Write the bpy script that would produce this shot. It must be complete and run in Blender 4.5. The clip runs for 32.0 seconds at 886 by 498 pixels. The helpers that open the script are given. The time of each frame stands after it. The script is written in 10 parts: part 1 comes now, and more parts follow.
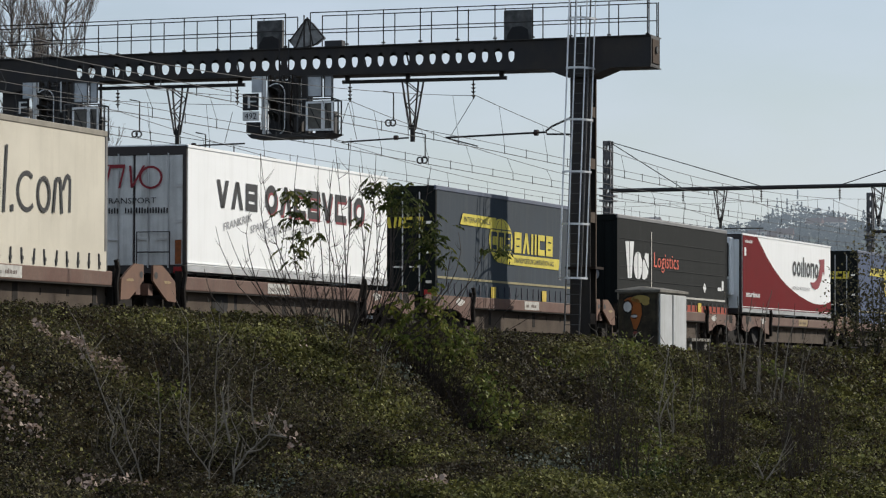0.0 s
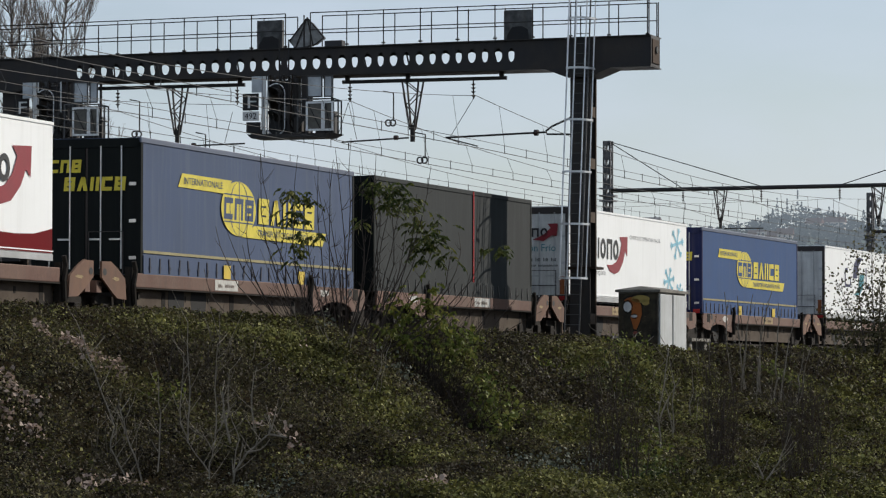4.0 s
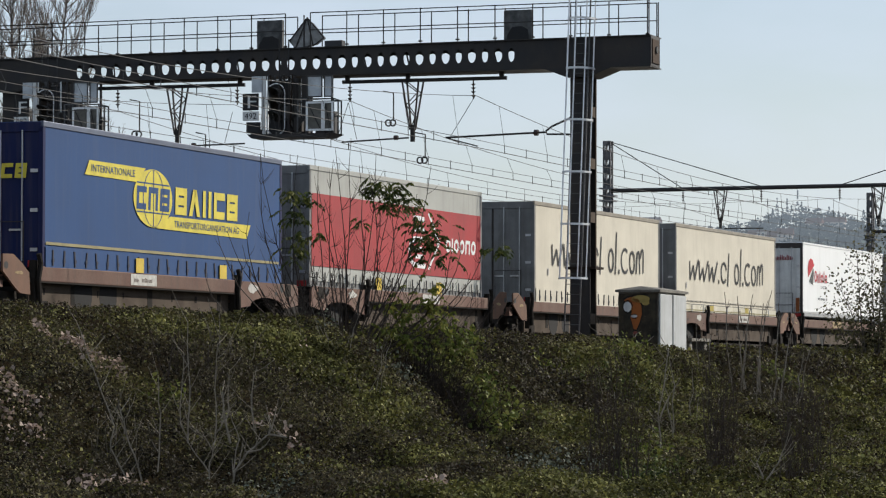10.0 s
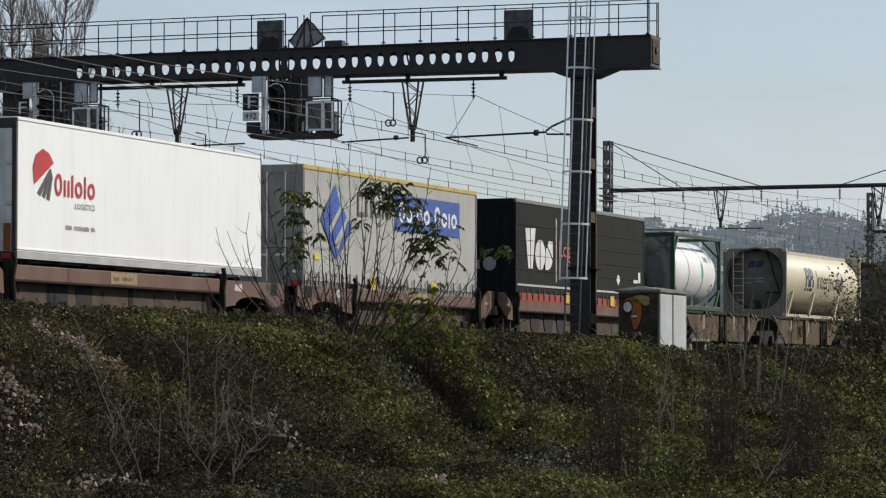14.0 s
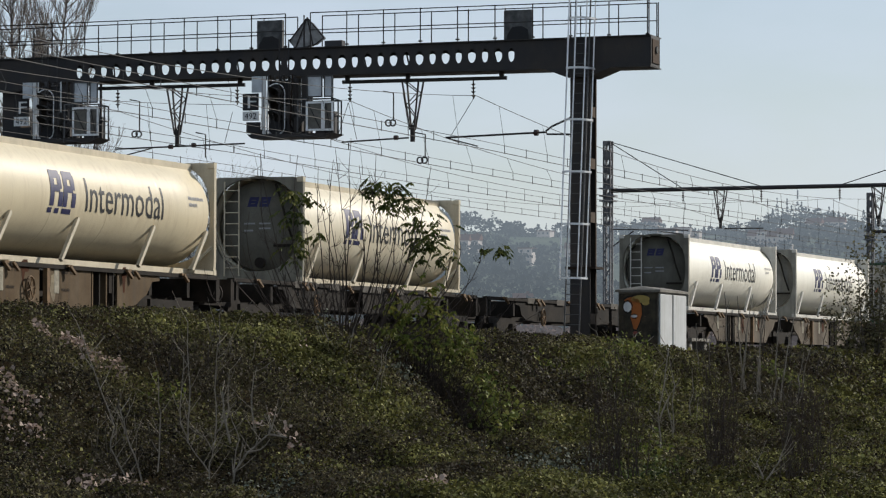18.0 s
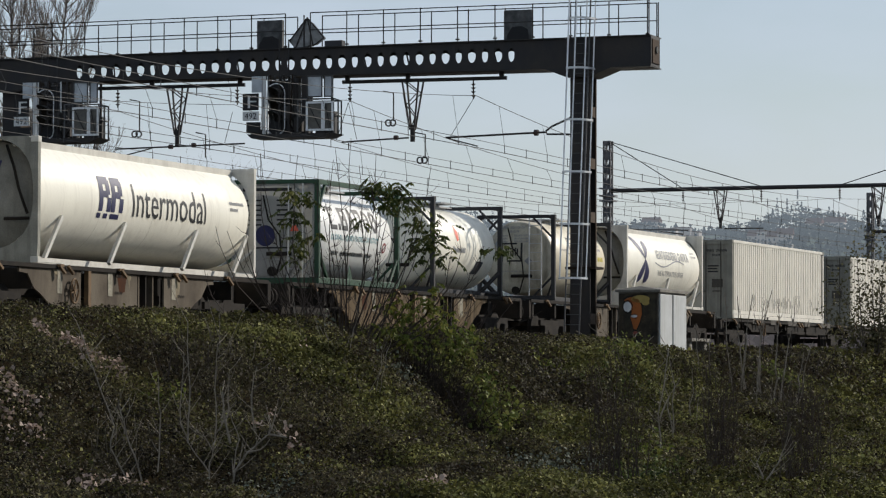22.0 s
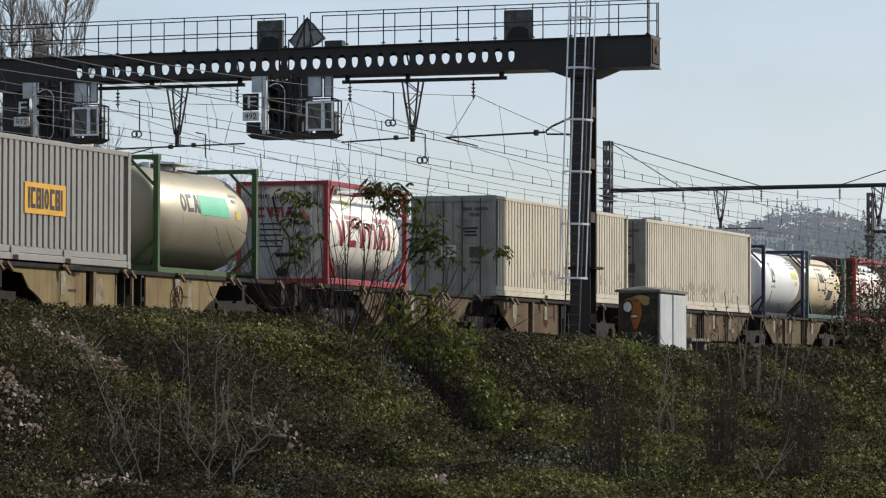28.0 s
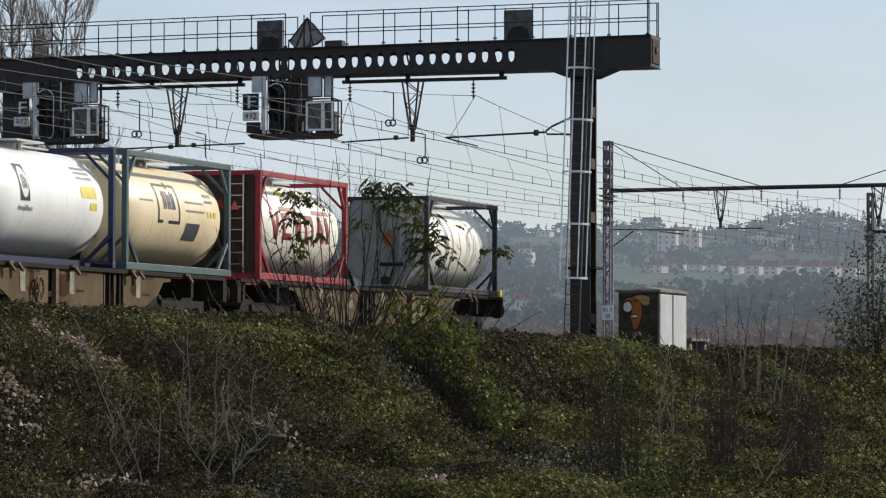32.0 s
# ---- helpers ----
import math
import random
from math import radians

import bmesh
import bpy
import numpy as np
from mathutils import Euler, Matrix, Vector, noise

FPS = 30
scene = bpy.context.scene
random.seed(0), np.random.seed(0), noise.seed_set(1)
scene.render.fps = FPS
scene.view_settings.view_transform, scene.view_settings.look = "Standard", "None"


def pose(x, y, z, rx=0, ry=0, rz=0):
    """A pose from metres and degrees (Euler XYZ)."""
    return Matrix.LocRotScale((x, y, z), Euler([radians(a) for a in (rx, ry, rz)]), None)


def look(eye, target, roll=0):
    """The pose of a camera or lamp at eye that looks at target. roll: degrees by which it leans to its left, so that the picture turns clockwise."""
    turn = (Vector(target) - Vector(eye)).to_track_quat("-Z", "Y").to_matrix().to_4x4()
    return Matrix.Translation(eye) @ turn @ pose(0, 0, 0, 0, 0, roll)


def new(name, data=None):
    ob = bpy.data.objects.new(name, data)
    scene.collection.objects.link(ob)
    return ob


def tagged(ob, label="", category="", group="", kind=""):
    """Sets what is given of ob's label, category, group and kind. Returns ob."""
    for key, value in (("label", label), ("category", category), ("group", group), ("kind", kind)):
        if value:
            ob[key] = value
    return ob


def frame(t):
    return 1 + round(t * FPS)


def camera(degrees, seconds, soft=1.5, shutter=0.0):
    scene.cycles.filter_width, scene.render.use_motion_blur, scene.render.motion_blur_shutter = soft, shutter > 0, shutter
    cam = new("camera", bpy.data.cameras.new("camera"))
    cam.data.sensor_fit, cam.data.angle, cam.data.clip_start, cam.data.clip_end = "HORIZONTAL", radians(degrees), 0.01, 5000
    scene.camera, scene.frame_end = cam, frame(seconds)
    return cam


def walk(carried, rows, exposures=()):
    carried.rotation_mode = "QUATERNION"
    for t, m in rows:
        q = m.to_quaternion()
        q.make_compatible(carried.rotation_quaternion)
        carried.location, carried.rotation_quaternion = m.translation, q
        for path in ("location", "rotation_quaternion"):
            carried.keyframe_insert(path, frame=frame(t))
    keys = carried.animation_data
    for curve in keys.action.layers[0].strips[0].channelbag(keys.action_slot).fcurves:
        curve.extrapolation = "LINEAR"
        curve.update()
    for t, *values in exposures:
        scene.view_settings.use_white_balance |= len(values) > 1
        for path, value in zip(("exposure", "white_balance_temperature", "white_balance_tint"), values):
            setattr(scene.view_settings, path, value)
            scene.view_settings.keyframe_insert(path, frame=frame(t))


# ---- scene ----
# The camera stands still on the low ground beside the embankment.
EYE = 1.6
cam = camera(14.2005, 32.0, soft=1.22)
CAM = Matrix.Translation((0, 0, EYE)) @ pose(0, 0, 0, 90 + 2.0529, 0, 0) @ pose(0, 0, 0, 0, 0, 0.1172)
walk(cam, [(0.0, CAM), (32.0, CAM)], exposures=[(0, -0.05), (1, 0.28), (2, 0.3), (3, 0.07), (4.5, -0.1), (6, -0.2), (7, -0.08), (8, -0.12), (9, 0.15), (10, 0.10), (11, 0.0), (12, -0.15), (13, -0.12), (14, -0.12), (17, 0.0), (18, 0.0), (19, -0.12), (20, -0.08), (21, -0.12), (22, -0.13), (23, -0.05), (24, -0.05), (25, -0.03), (28, 0.07), (29, 0.07), (30, 0.0), (31, 0.0), (32, 0.05)])

# ---- world, sun, exposure ----
SUN_AZ, SUN_EL = radians(52), radians(27)  # azimuth from +Y towards +X
world = bpy.data.worlds.new("sky")
scene.world = world
world.use_nodes = True
wn = world.node_tree
sky = wn.nodes.new("ShaderNodeTexSky")
sky.sky_type = "NISHITA"
sky.sun_disc = False
sky.sun_elevation, sky.sun_rotation = SUN_EL, SUN_AZ
sky.air_density, sky.dust_density, sky.ozone_density = 1.0, 0.9, 2.5
wn.nodes["Background"].inputs["Strength"].default_value = 0.09
haze = wn.nodes.new("ShaderNodeMix")  # thin high cloud over the clear sky
haze.data_type = "RGBA"
lift = wn.nodes.new("ShaderNodeSeparateXYZ")
veil = wn.nodes.new("ShaderNodeValToRGB")  # whiter towards the horizon
veil.color_ramp.elements[0].color, veil.color_ramp.elements[1].color = (0.74, 0.80, 0.85, 1), (0.60, 0.71, 0.87, 1)
veil.color_ramp.elements[1].position = 0.14
gain = wn.nodes.new("ShaderNodeVectorMath")
gain.operation = "SCALE"
gain.inputs["Scale"].default_value = 10.6
cloud = wn.nodes.new("ShaderNodeTexNoise")
cloud.inputs["Scale"].default_value, cloud.inputs["Detail"].default_value = 11.0, 6
cmap = wn.nodes.new("ShaderNodeMapping")
cmap.inputs["Scale"].default_value = (1.0, 1.0, 2.6)
cco = wn.nodes.new("ShaderNodeTexCoord")
wn.links.new(cco.outputs["Generated"], cmap.inputs["Vector"])
wn.links.new(cmap.outputs[0], cloud.inputs["Vector"])
cr = wn.nodes.new("ShaderNodeMapRange")
cr.inputs["From Min"].default_value, cr.inputs["From Max"].default_value = 0.3, 0.7
cr.inputs["To Min"].default_value, cr.inputs["To Max"].default_value = 0.42, 0.88
wn.links.new(cco.outputs["Generated"], lift.inputs[0])
wn.links.new(lift.outputs["Z"], veil.inputs[0])
wn.links.new(veil.outputs[0], gain.inputs[0])
wn.links.new(gain.outputs[0], haze.inputs["B"])
wn.links.new(cloud.outputs["Fac"], cr.inputs["Value"])
wn.links.new(cr.outputs[0], haze.inputs["Factor"])
wn.links.new(sky.outputs[0], haze.inputs["A"])
wn.links.new(haze.outputs["Result"], wn.nodes["Background"].inputs["Color"])
sun = new("sun", bpy.data.lights.new("sun", "SUN"))
sun.data.energy, sun.data.angle, sun.data.color = 5.0, radians(0.6), (1.0, 0.94, 0.85)
sun_dir = Vector((math.sin(SUN_AZ) * math.cos(SUN_EL), math.cos(SUN_AZ) * math.cos(SUN_EL), math.sin(SUN_EL)))
sun.matrix_world = look(sun_dir * 50, (0, 0, 0))
scene.view_settings.exposure = 0.0

# ---- plan: the line of the train ----
RAIL = 2.5           # rail top above the low ground
X0, Y0, TH, KAP = -10.0, 65.7932, 0.310499, 0.00046505
SMAX = 650.0


def axis(s):
    """Point on the near side line of the train at s metres along, and the heading there."""
    c = max(-SMAX, min(SMAX, s))
    x, y, n = X0, Y0, 24
    h = c / n
    for i in range(n):
        a = TH + KAP * (i + 0.5) * h
        x += h * math.sin(a)
        y += h * math.cos(a)
    a = TH + KAP * c
    return x + (s - c) * math.sin(a), y + (s - c) * math.cos(a), a


def W(s, w, z=0.0):
    """World point: s along the track, w metres from its centre towards the camera's side, z above the rail."""
    x, y, a = axis(s)
    o = w - 1.28
    return Vector((x + o * math.cos(a), y - o * math.sin(a), z + RAIL))


def on_track(s, length=0.0, w=0.0, z=0.0):
    """Pose with x along the track and y to its far side, standing at s; turned as the track is half a length on."""
    a = axis(s + length / 2)[2]
    p = W(s, w, z)
    return Matrix.Translation(p) @ Matrix.Rotation(math.pi / 2 - a, 4, "Z")


SPEED, ACC = 16.9329, -0.0613274


def gone(t):
    return SPEED * (t - 16) + 0.5 * ACC * (t - 16) ** 2


# ---- materials ----
MATS = {}


def mat(name, col, rough=0.6, metal=0.0, var=0.25, scale=2.0, grain=40.0, bump=0.1, streak=0.0, dirt=(0.06, 0.05, 0.04, 1), alt=None, spec=0.22, rnd=0.0, coords="Object", patches=None):
    """Procedural surface: base colour with blotches at two scales, optional rain streaks, fine relief."""
    if name in MATS:
        return MATS[name]
    m = bpy.data.materials.new(name)
    m.use_nodes = True
    nt = m.node_tree
    N, Lk = nt.nodes.new, nt.links.new
    b = nt.nodes["Principled BSDF"]
    b.inputs["Roughness"].default_value, b.inputs["Metallic"].default_value = rough, metal
    b.inputs["Specular IOR Level"].default_value = spec
    tc = N("ShaderNodeTexCoord")
    co = tc.outputs[coords]
    n1 = N("ShaderNodeTexNoise")
    n1.inputs["Scale"].default_value, n1.inputs["Detail"].default_value = scale, 5
    n2 = N("ShaderNodeTexNoise")
    n2.inputs["Scale"].default_value, n2.inputs["Detail"].default_value = grain, 3
    Lk(co, n1.inputs["Vector"]), Lk(co, n2.inputs["Vector"])
    r1 = N("ShaderNodeValToRGB")
    r1.color_ramp.elements[0].position, r1.color_ramp.elements[1].position = 0.35, 0.7
    Lk(n1.outputs["Fac"], r1.inputs[0])
    mix = N("ShaderNodeMix")
    mix.data_type = "RGBA"
    mix.inputs["A"].default_value = col
    mix.inputs["B"].default_value = alt or tuple(c * (1 - var) + d * var * 0.5 for c, d in zip(col[:3], dirt[:3])) + (1,)
    Lk(r1.outputs[0], mix.inputs["Factor"])
    out = mix.outputs["Result"]
    g = N("ShaderNodeMix")
    g.data_type, g.blend_type = "RGBA", "MULTIPLY"
    g.inputs["Factor"].default_value = min(0.6, var)
    gr = N("ShaderNodeValToRGB")
    gr.color_ramp.elements[0].color = (0.55, 0.55, 0.55, 1)
    gr.color_ramp.elements[0].position, gr.color_ramp.elements[1].position = 0.3, 0.65
    Lk(n2.outputs["Fac"], gr.inputs[0]), Lk(out, g.inputs["A"]), Lk(gr.outputs[0], g.inputs["B"])
    out = g.outputs["Result"]
    if streak:
        mp = N("ShaderNodeMapping")
        mp.inputs["Scale"].default_value = (5.0, 5.0, 0.35)
        ns = N("ShaderNodeTexNoise")
        ns.inputs["Scale"].default_value, ns.inputs["Detail"].default_value = 1.3, 6
        Lk(co, mp.inputs["Vector"]), Lk(mp.outputs[0], ns.inputs["Vector"])
        rs = N("ShaderNodeValToRGB")
        rs.color_ramp.elements[0].position, rs.color_ramp.elements[1].position = 0.5, 0.78
        Lk(ns.outputs["Fac"], rs.inputs[0])
        ms = N("ShaderNodeMath")
        ms.operation = "MULTIPLY"
        ms.inputs[1].default_value = streak
        Lk(rs.outputs[0], ms.inputs[0])
        mx = N("ShaderNodeMix")
        mx.data_type = "RGBA"
        mx.inputs["B"].default_value = dirt
        Lk(ms.outputs[0], mx.inputs["Factor"]), Lk(out, mx.inputs["A"])
        out = mx.outputs["Result"]
    if rnd:
        src = N("ShaderNodeNewGeometry").outputs["Random Per Island"] if rnd > 0 else N("ShaderNodeObjectInfo").outputs["Random"]
        hs = N("ShaderNodeHueSaturation")
        mr = N("ShaderNodeMapRange")
        mr.inputs["To Min"].default_value, mr.inputs["To Max"].default_value = 1 - abs(rnd), 1 + abs(rnd)
        Lk(src, mr.inputs["Value"]), Lk(mr.outputs[0], hs.inputs["Value"]), Lk(out, hs.inputs["Color"])
        out = hs.outputs[0]
    Lk(out, b.inputs["Base Color"])
    if bump:
        bp = N("ShaderNodeBump")
        bp.inputs["Strength"].default_value, bp.inputs["Distance"].default_value = bump, 0.02
        Lk(n2.outputs["Fac"], bp.inputs["Height"]), Lk(bp.outputs[0], b.inputs["Normal"])
    MATS[name] = m
    return m


def leaf_mat(name, cols, big=0.5):
    """Leaves: colour by leaf and by patch of ground."""
    m = bpy.data.materials.new(name)
    m.use_nodes = True
    nt = m.node_tree
    N, Lk = nt.nodes.new, nt.links.new
    b = nt.nodes["Principled BSDF"]
    b.inputs["Roughness"].default_value = 0.6
    b.inputs["Specular IOR Level"].default_value = 0.04
    tc = N("ShaderNodeTexCoord")
    n1 = N("ShaderNodeTexNoise")
    n1.inputs["Scale"].default_value, n1.inputs["Detail"].default_value = big, 4
    Lk(tc.outputs["Object"], n1.inputs["Vector"])
    geo = N("ShaderNodeNewGeometry")
    ad = N("ShaderNodeMath")
    ad.operation = "MULTIPLY_ADD"
    ad.inputs[1].default_value, ad.inputs[2].default_value = 0.42, -0.21
    Lk(geo.outputs["Random Per Island"], ad.inputs[0])
    sm = N("ShaderNodeMath")
    Lk(n1.outputs["Fac"], sm.inputs[0]), Lk(ad.outputs[0], sm.inputs[1])
    rp = N("ShaderNodeValToRGB")
    el = rp.color_ramp.elements
    while len(el) < len(cols):
        el.new(0.5)
    for i, c in enumerate(cols):
        el[i].position = 0.25 + 0.5 * i / (len(cols) - 1)
        el[i].color = c
    Lk(sm.outputs[0], rp.inputs[0])
    Lk(rp.outputs[0], b.inputs["Base Color"])
    tr = N("ShaderNodeBsdfTranslucent")
    Lk(rp.outputs[0], tr.inputs["Color"])
    ms = N("ShaderNodeMixShader")
    ms.inputs[0].default_value = 0.25
    Lk(b.outputs[0], ms.inputs[1]), Lk(tr.outputs[0], ms.inputs[2])
    Lk(ms.outputs[0], nt.nodes["Material Output"].inputs["Surface"])
    return m


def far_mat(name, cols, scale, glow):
    """Far hillside: mottled colour, with haze painted in as a faint glow of the surface."""
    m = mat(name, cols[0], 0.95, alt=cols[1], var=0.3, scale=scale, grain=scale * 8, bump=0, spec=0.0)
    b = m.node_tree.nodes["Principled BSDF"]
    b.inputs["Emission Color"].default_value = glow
    # painted haze: the surface's own emission grows with distance
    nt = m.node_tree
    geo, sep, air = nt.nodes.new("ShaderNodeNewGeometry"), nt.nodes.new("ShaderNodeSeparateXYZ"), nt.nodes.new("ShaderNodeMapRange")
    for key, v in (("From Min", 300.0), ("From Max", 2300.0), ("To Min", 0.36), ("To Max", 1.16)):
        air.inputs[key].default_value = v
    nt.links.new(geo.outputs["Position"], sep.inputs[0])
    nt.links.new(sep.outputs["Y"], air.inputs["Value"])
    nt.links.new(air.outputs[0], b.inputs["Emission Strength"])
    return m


# ---- mesh helpers ----
def part(name, bm, material, parent=None, label="", smooth=False):
    me = bpy.data.meshes.new(name)
    if smooth:
        for f in bm.faces:
            f.smooth = True
    bm.to_mesh(me)
    bm.free()
    me.materials.append(material)
    ob = new(name, me)
    if parent:
        ob.parent = parent
    if label:
        tagged(ob, label)
    return ob


def thing(name, label, category, m=None, group="", kind=""):
    ob = new(name)
    ob.empty_display_size = 0.3
    if m:
        ob.matrix_world = m
    return tagged(ob, label, category, group, kind)


def box(bm, x0, x1, y0, y1, z0, z1, bevel=0.0):
    vs = [bm.verts.new((x, y, z)) for x in (x0, x1) for y in (y0, y1) for z in (z0, z1)]
    fs = []
    for q in ((0, 1, 3, 2), (4, 6, 7, 5), (0, 4, 5, 1), (2, 3, 7, 6), (0, 2, 6, 4), (1, 5, 7, 3)):
        fs.append(bm.faces.new([vs[i] for i in q]))
    if bevel:
        es = list({e for f in fs for e in f.edges})
        bmesh.ops.bevel(bm, geom=es, offset=bevel, segments=2, affect="EDGES", profile=0.5)
    return vs


def bx(*a, bevel=0.0):
    bm = bmesh.new()
    box(bm, *a, bevel=bevel)
    return bm


def tube(bm, p, q, r, n=6, r2=None, cap=True):
    p, q = Vector(p), Vector(q)
    d = (q - p).normalized()
    u = d.orthogonal().normalized()
    v = d.cross(u)
    r2 = r if r2 is None else r2
    a = [bm.verts.new(p + r * (math.cos(2 * math.pi * i / n) * u + math.sin(2 * math.pi * i / n) * v)) for i in range(n)]
    b = [bm.verts.new(q + r2 * (math.cos(2 * math.pi * i / n) * u + math.sin(2 * math.pi * i / n) * v)) for i in range(n)]
    for i in range(n):
        bm.faces.new((a[i], a[(i + 1) % n], b[(i + 1) % n], b[i]))
    if cap:
        bm.faces.new(a[::-1]), bm.faces.new(b)


def chain(bm, pts, r, n=5):
    """One continuous bent tube through the points."""
    pts = [Vector(p) for p in pts]
    rings = []
    u = None
    for i, p in enumerate(pts):
        d = (pts[min(i + 1, len(pts) - 1)] - pts[max(i - 1, 0)])
        if d.length < 1e-6:
            d = Vector((0, 0, 1))
        d.normalize()
        u = d.orthogonal().normalized() if u is None else (u - d * u.dot(d)).normalized()
        v = d.cross(u)
        q = r[i] if isinstance(r, list) else r
        rings.append([bm.verts.new(p + q * (math.cos(2 * math.pi * k / n) * u + math.sin(2 * math.pi * k / n) * v)) for k in range(n)])
    for a, b in zip(rings, rings[1:]):
        for k in range(n):
            bm.faces.new((a[k], a[(k + 1) % n], b[(k + 1) % n], b[k]))
    bm.faces.new(rings[0][::-1]), bm.faces.new(rings[-1])


def lathe(bm, prof, n=32, axis="x", cy=0.0, cz=0.0):
    """Turned body along x: prof is a list of (x, radius)."""
    rings = []
    for x, r in prof:
        if r < 1e-4:
            rings.append([bm.verts.new((x, cy, cz))])
        else:
            rings.append([bm.verts.new((x, cy + r * math.cos(2 * math.pi * i / n), cz + r * math.sin(2 * math.pi * i / n))) for i in range(n)])
    for a, b in zip(rings, rings[1:]):
        for i in range(n):
            j = (i + 1) % n
            if len(a) == 1 and len(b) == 1:
                continue
            if len(a) == 1:
                bm.faces.new((a[0], b[j], b[i]))
            elif len(b) == 1:
                bm.faces.new((a[i], a[j], b[0]))
            else:
                bm.faces.new((a[i], a[j], b[j], b[i]))


def flat(y):
    return lambda x, z: Vector((x, y, z))


def round_side(cy, cz, r):
    """Surface of a lying cylinder on its camera side, height z measured round the curve."""
    def f(x, z):
        a = (z - cz) / r
        return Vector((x, cy - r * math.cos(a), cz + r * math.sin(a)))
    return f


def quadpatch(bm, surf, c, n=3):
    """Thin patch with the corners c (x, z), laid on the surface and cut into n strips upward."""
    (a, b, d, e) = c
    rows = []
    n = max(n, min(12, math.ceil(abs(e[1] - a[1]) / 0.08))) if surf(a[0], a[1]).y - surf(e[0], e[1]).y else n
    for i in range(n + 1):
        t = i / n
        rows.append([bm.verts.new(surf(a[0] + (e[0] - a[0]) * t, a[1] + (e[1] - a[1]) * t)), bm.verts.new(surf(b[0] + (d[0] - b[0]) * t, b[1] + (d[1] - b[1]) * t))])
    for p, q in zip(rows, rows[1:]):
        bm.faces.new((p[0], p[1], q[1], q[0]))


def rect(bm, surf, x0, x1, z0, z1, slant=0.0, n=3):
    k = slant * (z1 - z0)
    quadpatch(bm, surf, ((x0, z0), (x1, z0), (x1 + k, z1), (x0 + k, z1)), n)


def slice_flat(cut, step):
    """Cuts a flat drawing (x, z) into level strips, so that it can bend round a barrel."""
    zs = [v.co.z for v in cut.verts]
    n = int((max(zs) - min(zs)) / step)
    for i in range(n):
        z = min(zs) + (i + 0.5) * step
        bmesh.ops.bisect_plane(cut, geom=cut.verts[:] + cut.edges[:] + cut.faces[:], plane_co=(0, 0, z), plane_no=(0, 0, 1))


def poly(bm, surf, pts):
    cut = bmesh.new()
    cut.faces.new([cut.verts.new((x, 0, z)) for x, z in pts])
    zs = [z for x, z in pts]
    if abs(surf(0.0, min(zs)).y - surf(0.0, max(zs)).y) > 1e-6 and abs(surf(0.0, 1.0).x - surf(1.0, 1.0).x) > 0.5:
        slice_flat(cut, 0.08)
    cut.verts.ensure_lookup_table()
    cut.verts.index_update()
    vs = [bm.verts.new(surf(v.co.x, v.co.z)) for v in cut.verts]
    for f in cut.faces:
        bm.faces.new([vs[v.index] for v in f.verts])
    cut.free()


def disc(bm, surf, x, z, r, r_in=0.0, n=28, sx=1.0):
    o = [bm.verts.new(surf(x + sx * r * math.cos(2 * math.pi * i / n), z + r * math.sin(2 * math.pi * i / n))) for i in range(n)]
    if r_in <= 0:
        for v in o:
            bm.verts.remove(v)
        poly(bm, surf, [(x + sx * r * math.cos(2 * math.pi * i / n), z + r * math.sin(2 * math.pi * i / n)) for i in range(n)])
        return
    q = [bm.verts.new(surf(x + sx * r_in * math.cos(2 * math.pi * i / n), z + r_in * math.sin(2 * math.pi * i / n))) for i in range(n)]
    for i in range(n):
        j = (i + 1) % n
        bm.faces.new((o[i], o[j], q[j], q[i]))


def bars(bm, surf, pattern, x, z, h, length, slant=0.0, weight=0.34):
    """Plain bars in place of a name: 'X' tall, 'x' low, ' ' a gap; fills the given length."""
    pitch = length / len(pattern)
    for i, ch in enumerate(pattern):
        if ch == " ":
            continue
        top = h if ch == "X" else h * 0.72
        wdt = pitch * 0.78
        s = wdt * weight
        x0 = x + i * pitch + pitch * 0.11
        rect(bm, surf, x0, x0 + s, z, z + top, slant)
        rect(bm, surf, x0 + wdt - s, x0 + wdt, z, z + top * (1.0, 0.8, 0.9)[i % 3], slant)


